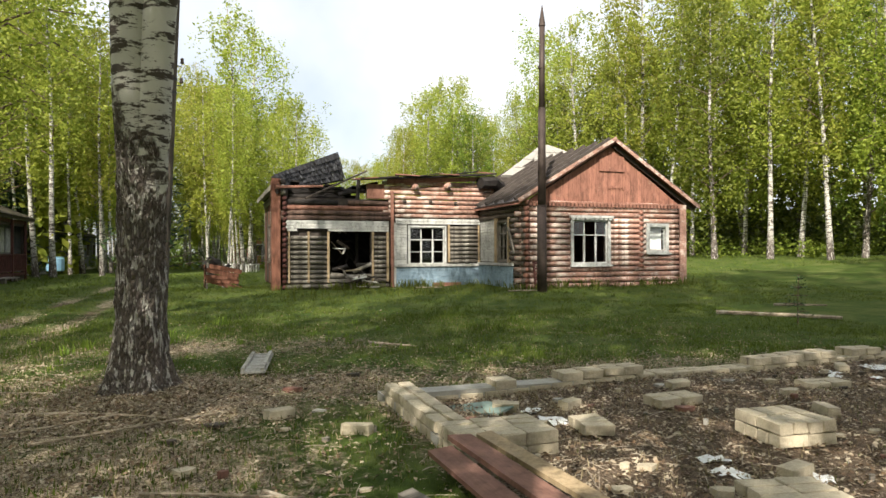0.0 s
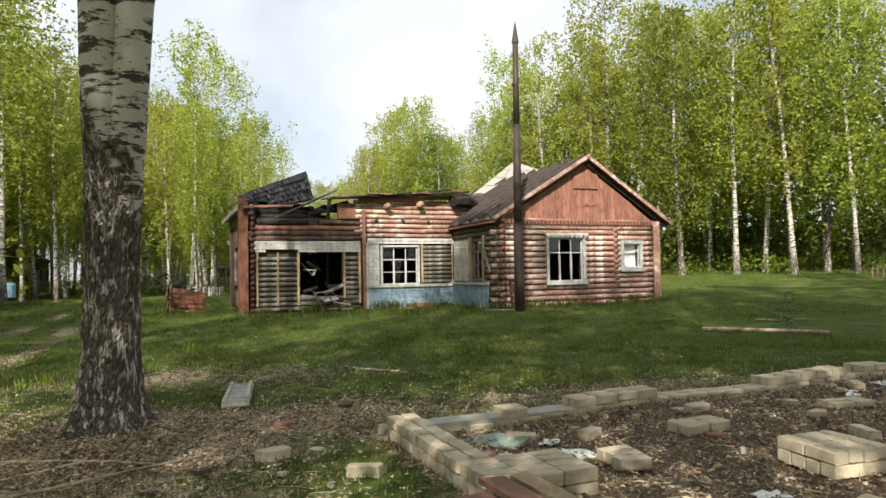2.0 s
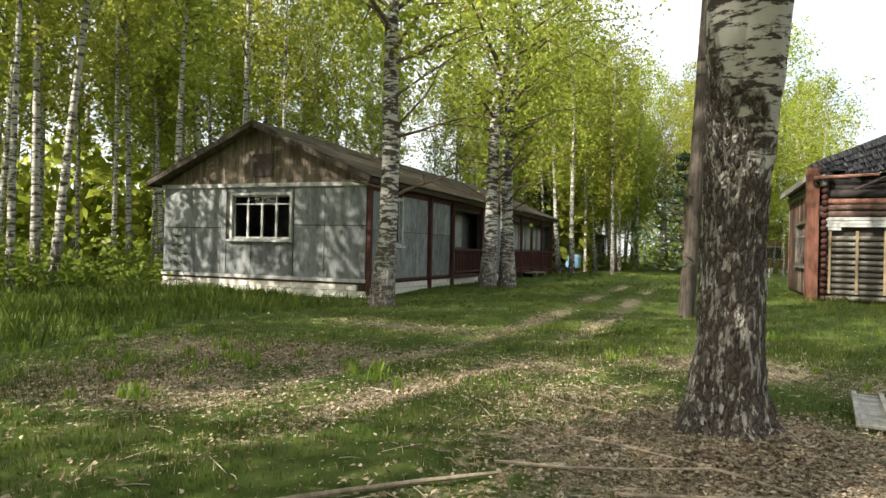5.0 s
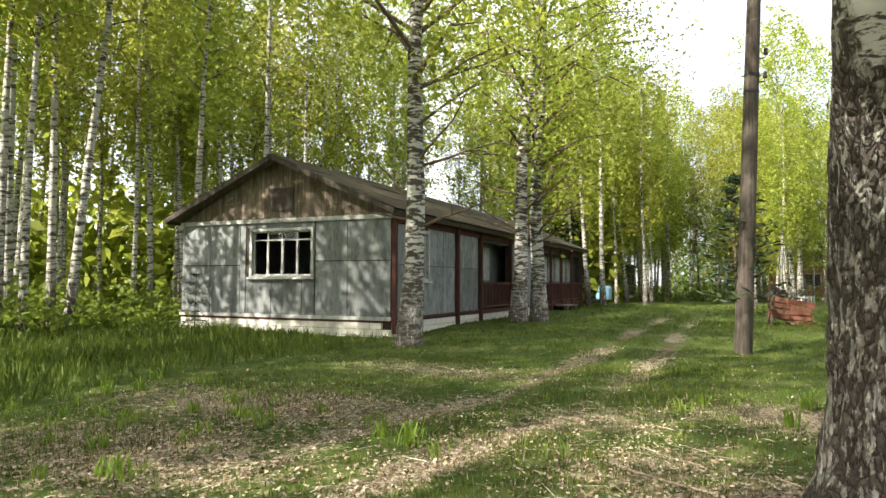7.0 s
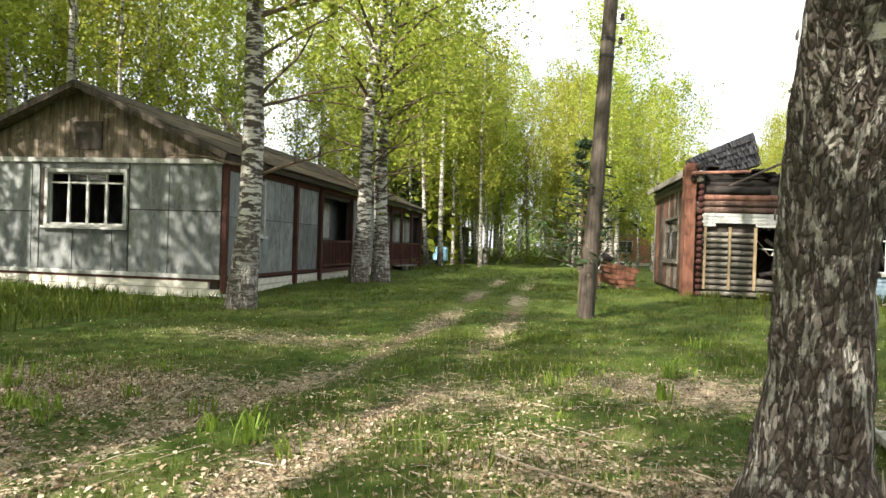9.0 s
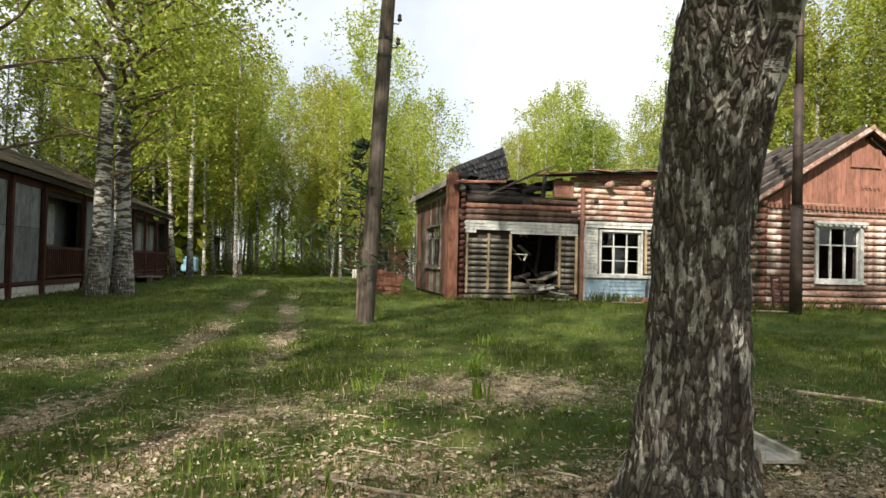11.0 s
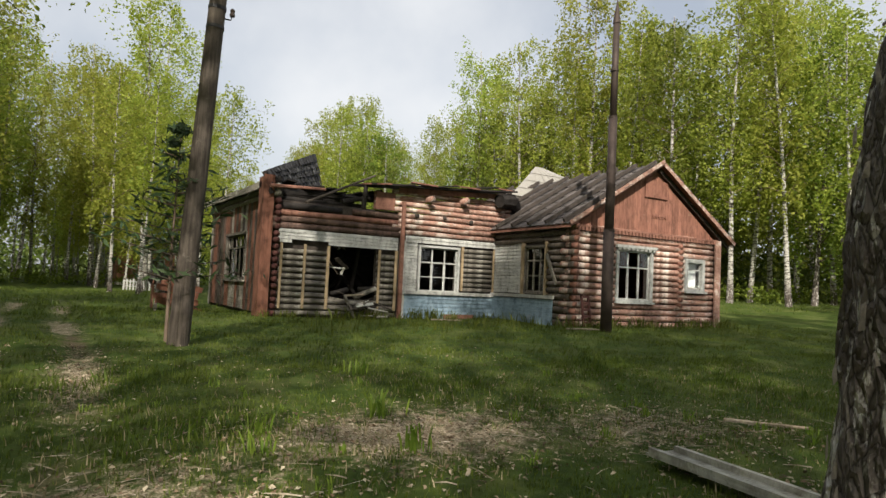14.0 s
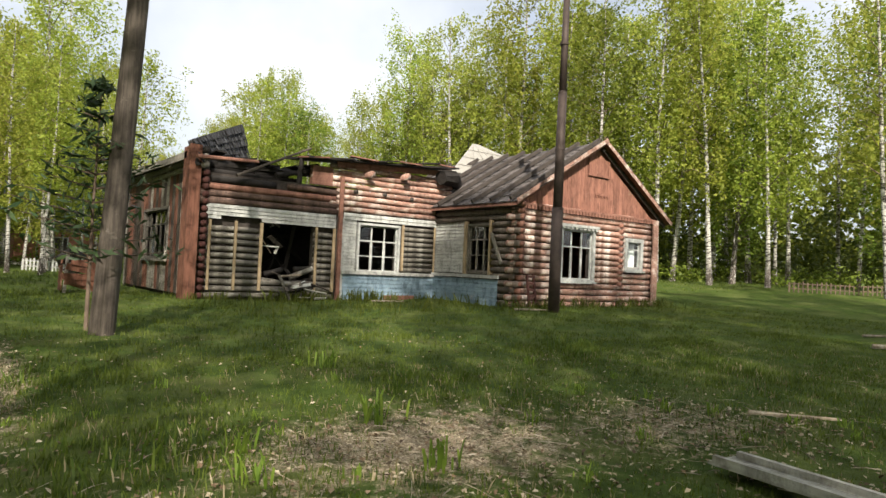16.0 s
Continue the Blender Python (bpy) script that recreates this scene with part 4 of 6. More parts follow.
# ---------------------------------------------------------------- barrack cabin
def build_cabin():
    rng = random.Random(21)
    fx0, fx1, fy, by = -18.25, -10.46, 19.2, 44.0
    zs, zt = 0.42, 3.28
    cab = thing("barrack_cabin", (-14.45, 30, 0), "long grey fibre-cement barrack cabin with a weathered gable roof", "house")
    o = -cab.location
    win = (-15.36, -13.12, 1.62, 3.02)
    front = wall_core("wall", fx0, fx1, fy, fy + 0.15, zs, zt, (win,), M_DARK, cab)
    front.location = o
    for a, b, z0, z1 in ((fx0, -17.05, zs + 0.03, 1.95), (-17.05, -15.85, zs + 0.03, 1.95), (fx0, -17.05, 1.97, zt), (-17.05, -15.85, 1.97, zt), (-15.84, -15.62, zs + 0.03, zt), (-15.6, -14.63, zs + 0.03, 1.52),
                         (-14.62, -13.49, zs + 0.03, 1.52), (-13.48, -13.03, zs + 0.03, 1.52), (-13.0, -11.9, zs + 0.03, 2.06), (-11.89, fx1, zs + 0.03, 2.06), (-13.0, -11.9, 2.08, zt), (-11.89, fx1, 2.08, zt), (-15.6, -13.03, 3.1, zt)):
        y = fy - 0.03 + rng.uniform(-0.003, 0.003)
        part("panel", Mesh().box(a + 0.008, b - 0.008, y, y + 0.028, z0 + 0.006, z1 - 0.006), M_PANEL, front)
    part("cornice", Mesh().box(fx0 - 0.05, fx1 + 0.05, fy - 0.1, fy - 0.034, zt - 0.02, zt + 0.1), M_FRAME, front)
    part("sill_board", Mesh().box(fx0 - 0.03, fx1 + 0.03, fy - 0.09, fy - 0.034, zs - 0.05, zs + 0.05), M_FRAME, front)
    part("dark_gap", Mesh().box(fx0, fx1, fy - 0.05, fy - 0.005, zs - 0.12, zs - 0.052), M_REDBROWN, front)
    w = window(cab, 2.2, 1.36, (-14.24, fy - 0.03, 1.64), 0, 4, 0.8, 0.09, True, broken=((0, 0), (1, 0), (2, 0), (3, 0), (0, 1), (3, 1)), tall=True)
    w.location = Vector(w.location) + o
    # gable of upright weathered boards
    apex, cx = 5.28, (fx0 + fx1) / 2
    g = part("gable", Mesh().prism([(fx0 + 0.02, zt + 0.1), (fx1 - 0.02, zt + 0.1), (cx, apex - 0.1)], fy + 0.02, fy + 0.1), M_DARK, cab)
    g.location = o
    x = fx0 + 0.02
    while x < fx1 - 0.03:
        wd = rng.uniform(0.11, 0.16)
        t0 = zt + 0.1 + (apex - zt - 0.14) * (1 - abs(x - cx) / (cx - fx0))
        t1 = zt + 0.1 + (apex - zt - 0.14) * (1 - abs(min(x + wd, fx1) - cx) / (cx - fx0))
        y = fy - 0.02 + rng.uniform(-0.008, 0.008)
        part("board", Mesh().prism([(x + 0.003, zt + 0.101), (x + wd - 0.003, zt + 0.101), (x + wd - 0.003, max(t1, zt + 0.12)), (x + 0.003, max(t0, zt + 0.12))], y, y + 0.025), M_CAB_GABLE, g)
        x += wd
    part("hatch", Mesh().box(-14.6, -13.82, fy - 0.06, fy - 0.03, 3.6, 4.32), M_DARK, g)
    # plinth of whitewashed bricks, front and side
    pl = part("plinth", Mesh().box(fx0 + 0.06, fx1 - 0.06, fy + 0.05, by, -0.3, zs - 0.1), M_DARK, cab)
    pl.location = o
    br = Mesh().box(-0.19, 0.19, -0.04, 0.06, -0.085, 0.085).data("plinth_brick")
    br.materials.append(M_PLINTH)
    for row in range(3):
        z = zs - 0.21 - row * 0.185
        for i in range(21):
            x = fx0 + 0.2 + i * 0.395 - (0.18 if row % 2 else 0)
            if x < fx1 - 0.1:
                part("brick", br, None, pl, at=(x, fy + rng.uniform(-0.012, 0.01), z))
        for i in range(40):
            y = fy + 0.3 + i * 0.395 - (0.18 if row % 2 else 0)
            b = part("brick", br, None, pl, at=(fx1 - rng.uniform(-0.01, 0.012), y, z))
            b.rotation_euler = (0, 0, radians(90))
    # long side: panels, posts, verandas with rails
    ver = ((26.2, 29.6), (34.0, 43.4))
    side_win = (20.4, 21.5, 1.5, 3.0)
    holes = [side_win] + [(a, b, 0.3, 3.0) for a, b in ver]
    side = wall_core("wall", fx1 - 0.15, fx1 - 0.005, fy + 0.15, by, zs, zt, holes, M_DARK, cab, "y")
    side.location = o
    for a, b in ((fy + 0.02, 20.36), (21.54, 22.7), (22.72, 23.7), (23.95, 25.9), (29.7, 31.5), (31.52, 33.8)):
        for z0, z1 in ((zs + 0.02, 1.95), (1.97, zt - 0.15)):
            part("panel", Mesh().box(fx1, fx1 + 0.028, a + 0.008, b - 0.008, z0, z1), M_PANEL, side)
    part("panel", Mesh().box(fx1, fx1 + 0.028, 20.36, 21.54, zs + 0.02, 1.4), M_PANEL, side)
    part("sill_board", Mesh().box(fx1 + 0.002, fx1 + 0.08, fy, by, zs - 0.07, zs + 0.012), M_REDBROWN, side)
    part("cornice", Mesh().box(fx1 + 0.002, fx1 + 0.07, fy, by, zt - 0.14, zt + 0.05), M_REDBROWN, side)
    for y in (fy + 0.04, 23.82, 26.05, 29.6, 33.9, 36.2, 38.4, 40.8, 43.4):
        part("post", Mesh().box(fx1 + 0.03, fx1 + 0.15, y - 0.07, y + 0.07, 0.0, zt), M_REDBROWN, side)
    w = window(cab, 1.06, 1.4, (fx1 + 0.02, 20.95, 1.55), 90, 2, 0.7, 0.1, True, broken=((0, 0),))
    w.location = Vector(w.location) + o
    part("veranda_wall", Mesh().box(fx1 - 0.8, fx1 - 0.7, 25.9, 43.6, zs, zt), M_PANEL, cab).location = o
    for a, b in ver:
        part("veranda_floor", Mesh().box(fx1 - 1.6, fx1 + 0.1, a, b, 0.28, 0.4), M_REDBROWN, cab).location = o
        rail = part("veranda_rail", Mesh().box(fx1 + 0.03, fx1 + 0.11, a + 0.1, b - 0.1, 1.38, 1.46).box(fx1 + 0.03, fx1 + 0.11, a + 0.1, b - 0.1, 0.5, 0.57), M_REDBROWN, cab)
        rail.location = o
        for y in np.arange(a + 0.22, b - 0.15, 0.17):
            part("baluster", Mesh().box(fx1 + 0.05, fx1 + 0.09, y, y + 0.05, 0.57, 1.38), M_REDBROWN, rail)
        for y in np.arange(a + 0.5, b - 0.6, 1.35):
            part("window", Mesh().box(fx1 - 0.69, fx1 - 0.65, y, y + 0.95, 1.55, 2.9).box(fx1 - 0.65, fx1 - 0.62, y + 0.08, y + 0.87, 1.63, 2.82), M_FRAME, cab).location = o
    part("step_board", Mesh().box(fx1 + 0.1, fx1 + 0.75, 37.0, 39.5, 0.22, 0.28).box(fx1 + 0.5, fx1 + 0.7, 37.2, 37.5, -0.1, 0.22).box(fx1 + 0.5, fx1 + 0.7, 39, 39.3, -0.1, 0.22), M_LOG_GREY, cab).location = o
    # closing walls
    part("wall", Mesh().box(fx0, fx0 + 0.15, fy + 0.15, by, zs, zt).box(fx0, fx1, by - 0.15, by, zs, zt).box(fx0 + 0.2, fx1 - 1.8, fy + 4.0, fy + 4.1, zs, zt), M_PANEL, cab).location = o
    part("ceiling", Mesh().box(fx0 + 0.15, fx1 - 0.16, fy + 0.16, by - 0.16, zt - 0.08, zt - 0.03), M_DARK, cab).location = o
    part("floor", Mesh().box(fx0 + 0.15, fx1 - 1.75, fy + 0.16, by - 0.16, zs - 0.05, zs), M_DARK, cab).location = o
    # roof of corrugated sheets with moss
    ez, ov = 3.46, 0.36
    y0, y1 = fy - 0.45, by + 0.4
    for sgn in (-1, 1):
        ex = cx + sgn * ((fx1 - fx0) / 2 + ov)
        run = Vector((ex - cx, 0, ez - apex))
        ln = run.length
        mat = Matrix.Translation((cx, 0, apex)) @ Matrix.Rotation(math.atan2(-run.z, run.x), 4, "Y")
        zt_, zb_ = (0.0, -0.08) if sgn > 0 else (0.08, 0.0)
        deck = part("roof", Mesh().box(0, ln, y0, y1, zt_ - 0.08 if sgn > 0 else 0.0, 0.0 if sgn > 0 else 0.08, mat), M_CAB_GABLE, cab)
        deck.location = o
        for k in range(28):
            ya = y0 - 0.03 + k * (y1 - y0) / 28
            yb = ya + (y1 - y0) / 28 + 0.02
            m = Mesh()
            for row in range(3):
                a, b = ln * row / 3, ln * (row + 1.05) / 3
                h = rng.uniform(0.0, 0.015)
                up = 1 if sgn > 0 else -1
                nn = 12
                v = []
                for q in range(nn + 1):
                    yy = ya + (yb - ya) * q / nn
                    zz = 0.02 + 0.025 * (q % 2)
                    v += [mat @ Vector((a, yy, up * (zz + h))), mat @ Vector((b, yy, up * (zz + h + 0.02)))]
                m.add(v, [(2 * q, 2 * q + 1, 2 * q + 3, 2 * q + 2) for q in range(nn)])
            part("roof_sheet", m, M_ROOFSHEET, deck)
        part("rake_board", Mesh().box(0, ln, y0 - 0.05, y0 - 0.01, -0.14 if sgn > 0 else -0.02, 0.02 if sgn > 0 else 0.14, mat), M_POLE, deck)
        part("fascia", Mesh().box(ln - 0.03, ln + 0.01, y0, y1, -0.16 if sgn > 0 else 0.0, 0.0 if sgn > 0 else 0.16, mat), M_POLE, deck)
    return cab


M_ROOFSHEET = plain("mossy_roof_sheet", (0.052, 0.045, 0.03), 0.95, var=0.5, scale=3, bump=0.4)
CABIN = build_cabin()


# ---------------------------------------------------------------- trees
def leaf_mesh(name, pos, size, rs, droop=0.5, aspect=0.58):
    """Many small diamond leaves, one quad each, at the given places."""
    n = len(pos)
    u = rs.normal(size=(n, 3))
    u[:, 2] = u[:, 2] * 0.6 - droop
    u /= np.linalg.norm(u, axis=1)[:, None]
    w = np.cross(u, rs.normal(size=(n, 3)))
    w /= np.linalg.norm(w, axis=1)[:, None] + 1e-9
    s = (size * rs.uniform(0.6, 1.35, n))[:, None]
    bend = np.cross(u, w) * s * 0.18
    v = np.stack([pos - u * s, pos + w * s * aspect + bend, pos + u * s, pos - w * s * aspect + bend], 1).reshape(-1, 3)
    me = bpy.data.meshes.new(name)
    me.vertices.add(4 * n)
    me.vertices.foreach_set("co", v.astype(np.float32).ravel())
    me.loops.add(4 * n)
    me.loops.foreach_set("vertex_index", np.arange(4 * n, dtype=np.int32))
    me.polygons.add(n)
    me.polygons.foreach_set("loop_start", np.arange(0, 4 * n, 4, dtype=np.int32))
    me.update(calc_edges=True)
    return me


def trunk_line(height, rng, lean=0.02, bend=0.15):
    lx, ly = rng.uniform(-lean, lean), rng.uniform(-lean, lean)
    ph = rng.uniform(0, 6)
    k = 9
    return [Vector((lx * z + bend * math.sin(ph + z * 0.35) * z / height, ly * z + bend * math.cos(ph + z * 0.3) * z / height, z)) for z in (height * i / k for i in range(k + 1))]


def along(line, z):
    h = line[-1].z
    t = max(0.0, min(0.9999, z / h)) * (len(line) - 1)
    i = int(t)
    return line[i].lerp(line[i + 1], t - i)


def make_birch(name, seed, height, start, radius, r0, leaves, size, bark_mat, leaf_mat, limbs=34, line=None, label="", sides=8):
    """A birch at the origin: tapered trunk, limbs, and a crown of hanging sprays."""
    rng, rs = random.Random(seed), np.random.RandomState(seed)
    tree = thing(name, (0, 0, 0), label or "tall birch with white trunk and fresh yellow-green leaves", "tree", "forest birches")
    line = line or trunk_line(height, rng)
    k = len(line) - 1
    radii = [r0 * (1.35 if i == 0 else 1.0) * (1 - 0.9 * i / k) + 0.012 for i in range(k + 1)]
    m = Mesh().tube([line[0] - Vector((0, 0, 0.3))] + line, [radii[0] * 1.25] + radii, sides, 0.05, rng)
    lm = Mesh()
    pts = []
    per = max(1, leaves // limbs)
    for i in range(limbs):
        f = (i + rng.random()) / limbs
        z = start + (height * 0.97 - start) * f
        base = along(line, z)
        prof = math.sin(math.pi * min(1, 0.12 + 0.9 * (1 - f) ** 0.8)) if f > 0.25 else 0.55 + 1.8 * f
        ln = radius * max(0.22, min(1.0, prof)) * rng.uniform(0.65, 1.2)
        az = i * 2.4 + rng.uniform(-0.5, 0.5)
        out = Vector((math.cos(az), math.sin(az), 0))
        mid = base + out * ln * 0.55 + Vector((0, 0, ln * rng.uniform(0.25, 0.55)))
        tip = base + out * ln + Vector((0, 0, ln * rng.uniform(0.1, 0.45)))
        rr = max(0.012, r0 * 0.28 * (1 - 0.7 * f))
        lm.tube([base, mid, tip], [rr, rr * 0.6, 0.006], 5, 0, rng, False)
        t = rs.uniform(0.15, 1.08, per)[:, None]
        b, c, d = (np.array(q) for q in (base, mid, tip))
        p = (1 - t) ** 2 * b + 2 * t * (1 - t) * c + t * t * d
        clumps = max(3, per // 24)
        strands = rs.randint(0, clumps, per)
        off = rs.normal(0, 0.30 * ln * 0.62 + 0.14, (clumps, 3))
        at = rs.uniform(0.25, 1.05, clumps)[strands][:, None]
        p = 0.35 * p + 0.65 * ((1 - at) ** 2 * b + 2 * at * (1 - at) * c + at * at * d)
        p = p + off[strands] + rs.normal(0, 0.10 + size * 0.5, (per, 3))
        p[:, 2] -= rs.exponential(0.55, per) * min(1.0, ln * 0.6)
        pts.append(p)
    part("trunk", m, bark_mat, tree, smooth=True)
    tagged(part("branchwork", lm, M_BARK_PINE, tree, smooth=True), kind="stuff")
    me = leaf_mesh("crown", np.concatenate(pts), size, rs)
    me.materials.append(leaf_mat)
    part("crown", me, None, tree)
    return tree


def make_conifer(name, at, height, radius, seed, label, start=0.06, tufts=22, r0=0.06, needle=0.16, droop=0.25, group=""):
    """A young spruce or pine: whorls of drooping boughs with flat needles."""
    rng, rs = random.Random(seed), np.random.RandomState(seed)
    tree = thing(name, at, label, "tree", group)
    part("trunk", Mesh().tube([(0, 0, -0.1), (0, 0, height * 0.5), (0.02, 0, height)], [r0, r0 * 0.6, 0.008], 7, 0.05, rng), M_BARK_PINE, tree)
    pts, lm = [], Mesh()
    whorls = max(5, int(height / 0.28))
    for i in range(whorls):
        f = (i + 0.5) / whorls
        z = height * (start + (0.98 - start) * f)
        ln = radius * (1 - f) ** 0.8 + 0.08
        for k in range(5):
            if group == '' and height < 3.95 and rng.random() < 0.35:
                continue
            az = k * 1.257 + i * 0.7 + rng.uniform(-0.25, 0.25)
            L = ln * rng.uniform(0.7, 1.15)
            tip = Vector((math.cos(az) * L, math.sin(az) * L, z - L * droop + 0.06))
            lm.tube([(0, 0, z), tip], [0.012 + 0.006 * height * (1 - f) * 0.3, 0.004], 4, 0, rng, False)
            t = rs.uniform(0.12, 1.05, tufts)[:, None]
            p = np.array((0, 0, z)) * (1 - t) + np.array(tip) * t
            pts.append(p + rs.normal(0, 0.05 + 0.05 * L, (tufts, 3)) * np.array((1, 1, 0.55)))
    tagged(part("bough_wood", lm, M_BARK_PINE, tree), kind="stuff")
    me = leaf_mesh("needles", np.concatenate(pts), needle, rs, 0.15, 0.22)
    me.materials.append(M_NEEDLE)
    part("needles", me, None, tree)
    return tree


def forest():
    rng = random.Random(42)
    far = []
    for i, (h, st, rad, r0, n, s) in enumerate(((21, 6.0, 3.0, 0.16, 4400, 0.12), (18, 5.0, 2.8, 0.14, 4000, 0.12), (23, 8.0, 3.1, 0.18, 4600, 0.125), (19.5, 3.5, 3.3, 0.16, 4700, 0.12), (20, 7.5, 2.5, 0.13, 3700, 0.115))):
        far.append(make_birch("birch_tree", 100 + i, h, st, rad, r0, int(n * 1.35), s * 0.94, M_BARK, M_LEAF, 34))
    far.append(make_birch("birch_tree", 110, 21.0, 8.5, 2.3, 0.115, 2300, 0.115, M_BARK, M_LEAF, 26, label="slender forest birch with a high thin crown"))
    deep = make_birch("birch_tree", 120, 17.0, 2.5, 3.4, 0.15, 6600, 0.115, M_BARK_MID, M_LEAF_SHADED, 32, label="broadleaf tree with leaf colour darkened for shade")
    kinds = far + [deep]
    used = []
    first = {k: True for k in range(len(kinds))}

    def put(x, y, k=None, s=1.0):
        k = rng.choice((0, 0, 1, 2, 2, 3, 3, 4, 6)) if k is None else k
        if 1 < x < 7.5 and 68 < y < 80:
            return
        if 1.2 < x < 19.5 and 20 < y < 37 or -20 < x < -9 and 17.5 < y < 45:
            return
        if any((x - a) ** 2 + (y - b) ** 2 < 1.6 for a, b in used):
            return
        used.append((x, y))
        m = pose(x, y, float(ground_z(x, y)) - 0.05, rng.uniform(-3.5, 3.5), rng.uniform(-3.5, 3.5), rng.uniform(0, 360))
        if first[k]:
            kinds[k].matrix_basis = m
            kinds[k].scale = (s, s, s)
            first[k] = False
            return
        ob = copy_thing(kinds[k], m)
        ob.scale = (s, s, s)

    # the clearing's edge, by direction from the start of the walk: degrees, distance, scale
    edge = ((-2, 62, 0.95), (1, 54, 1.0), (3, 52, 1.0), (4.2, 54, 0.95), (5.4, 62, 0.8), (7, 84, 0.82), (10, 98, 0.85), (12.5, 118, 0.8), (15, 100, 0.9), (17, 90, 1.2), (21, 90, 1.22), (23.5, 96, 0.95),
            (25, 92, 0.85), (26.5, 70, 0.95), (28, 62, 1.02), (30, 57, 1.08), (33, 58, 1.0), (35, 52, 1.1), (40, 48, 1.1), (45, 46, 1.1), (50, 45, 1.1), (56, 44, 1.05), (64, 42, 1.05), (74, 40, 1.0), (90, 38, 1.0))
    az = np.array([e[0] for e in edge], float)
    for row in range(5):
        a = -1.0 + 0.4 * row
        while a < 76:
            d = float(np.interp(a, az, [e[1] for e in edge])) + row * (4.2 if a > 26 else 6.0) + rng.uniform(-1.6, 1.6)
            s = float(np.interp(a, az, [e[2] for e in edge])) * rng.uniform(0.88, 1.05)
            put(d * math.sin(radians(a)), d * math.cos(radians(a)), rng.choice((6, 3, 1, 0)) if a < 11 else None, s)
            a += (3.4 + 0.35 * row) * 57.3 / d * (1.0 if a < 52 else 1.7) * 0.95
    # both sides of the track beyond the cabin
    for y in np.arange(46, 96, 3.6):
        for x in (-9.0, -11.8, -15.5, -20):
            put(x + rng.uniform(-1, 1), y + rng.uniform(-1.5, 1.5), rng.choice((0, 1, 4, 2)), rng.uniform(0.72, 0.95))
        for x in (1.5, 5.0):
            if y > 44:
                put(x + rng.uniform(-1, 1) - (y - 46) * 0.09, y + rng.uniform(-1.5, 1.5), rng.choice((0, 1, 4, 3)), rng.uniform(0.5, 0.68))
    for x, y, k, s in ((-6.9, 62, 0, 0.9), (-4.9, 71, 1, 0.95), (-2.4, 66, 4, 0.9), (-6.2, 79, 2, 0.95), (-3.4, 85, 3, 1.0), (-0.8, 57, 4, 0.8), (-0.4, 73, 0, 0.85), (-0.6, 47, 1, 0.7), (0.2, 64, 3, 0.75), (-7.4, 54, 4, 0.85), (-8.2, 70, 3, 0.95), (-7.2, 48.5, 0, 0.8)):
        put(x, y, k, s)
    for x in np.arange(-16, 3, 3.0):
        put(x + rng.uniform(-1, 1), 98 + rng.uniform(-3, 3), None, 0.95)
    # the wood left of and behind the cabin
    for x, y in ((-19.3, 14.6), (-20.2, 16.6), (-20.9, 14.9), (-21.6, 17.0), (-20.0, 13.0), (-22.5, 15.6), (-19.2, 17.6)):
        put(x, y, 5, rng.uniform(0.9, 1.2))
    for _ in range(92):
        x, y = rng.uniform(-42, -20.3), rng.uniform(10, 52)
        put(x, y, rng.choice((5, 5, 5, 5, 4)), rng.uniform(0.85, 1.2))
    for _ in range(14):
        put(rng.uniform(-20, -10), rng.uniform(46, 60), None, rng.uniform(0.8, 1.0))
    # out-of-view trees added behind and beside the start to shade lawn, cabin, house
    for x, y, k, s in ((-2.0, -2.5, 6, 1.05), (2.6, -2.0, 0, 0.95), (0.9, -7.4, 6, 1.0), (5.4, -8.6, 6, 1.1), (-19.6, 8.2, 0, 1.0), (-2.7, -4.9, 2, 1.15), (-2.7, -7.7, 6, 1.0), (-5.5, -1.6, 2, 1.15), (-7.8, -4.8, 6, 0.8), (-12.7, -2.4, 4, 1.0), (-14.6, -4.6, 6, 0.85), (-16.4, 6.6, 3, 0.95), (-21.5, 10.5, 6, 1.0), (6.6, -1.6, 3, 1.0), (10.4, -1.0, 0, 1.0), (4.6, -5.5, 4, 1.0), (-14.6, 3.4, 0, 0.9), (-17, 4.5, 4, 1.0), (14, -4, 3, 1.0), (17, 1.5, 3, 1.0), (20, 4, 2, 1.0), (0.6, -9.0, 4, 1.0), (-10.5, -8.0, 4, 1.0), (-18.4, 9.0, 5, 1.0), (-15.8, 8.4, 5, 0.95), (4.4, -3.9, 2, 1.2), (8.6, -3.2, 2, 1.2), (-15.6, -1.0, 6, 1.05)):
        put(x, y, k, s)


forest()


def far_woods(name, lo, hi, near, deep, top, n, material, seed, shift=0.0):
    """The depth of the wood behind its edge, between two directions from the start."""
    rs = np.random.RandomState(seed)
    a = np.radians(rs.uniform(lo, hi, n))
    d = rs.uniform(near, deep, n)
    tops = top * (0.8 + 0.2 * np.sin(a * 37) * np.sin(a * 91 + 1))
    h = np.where(rs.uniform(0, 1, n) < 0.35, rs.uniform(0, 4.5, n), rs.uniform(0, 1, n) * tops)
    x, y = d * np.sin(a) - shift, d * np.cos(a)
    me = leaf_mesh(name, np.stack([x, y, h + ground_z(x, y)], 1), 0.48, rs, 0.4)
    me.materials.append(material)
    tagged(new(name, me), "dense green wood closing the clearing", "woods", kind="stuff")


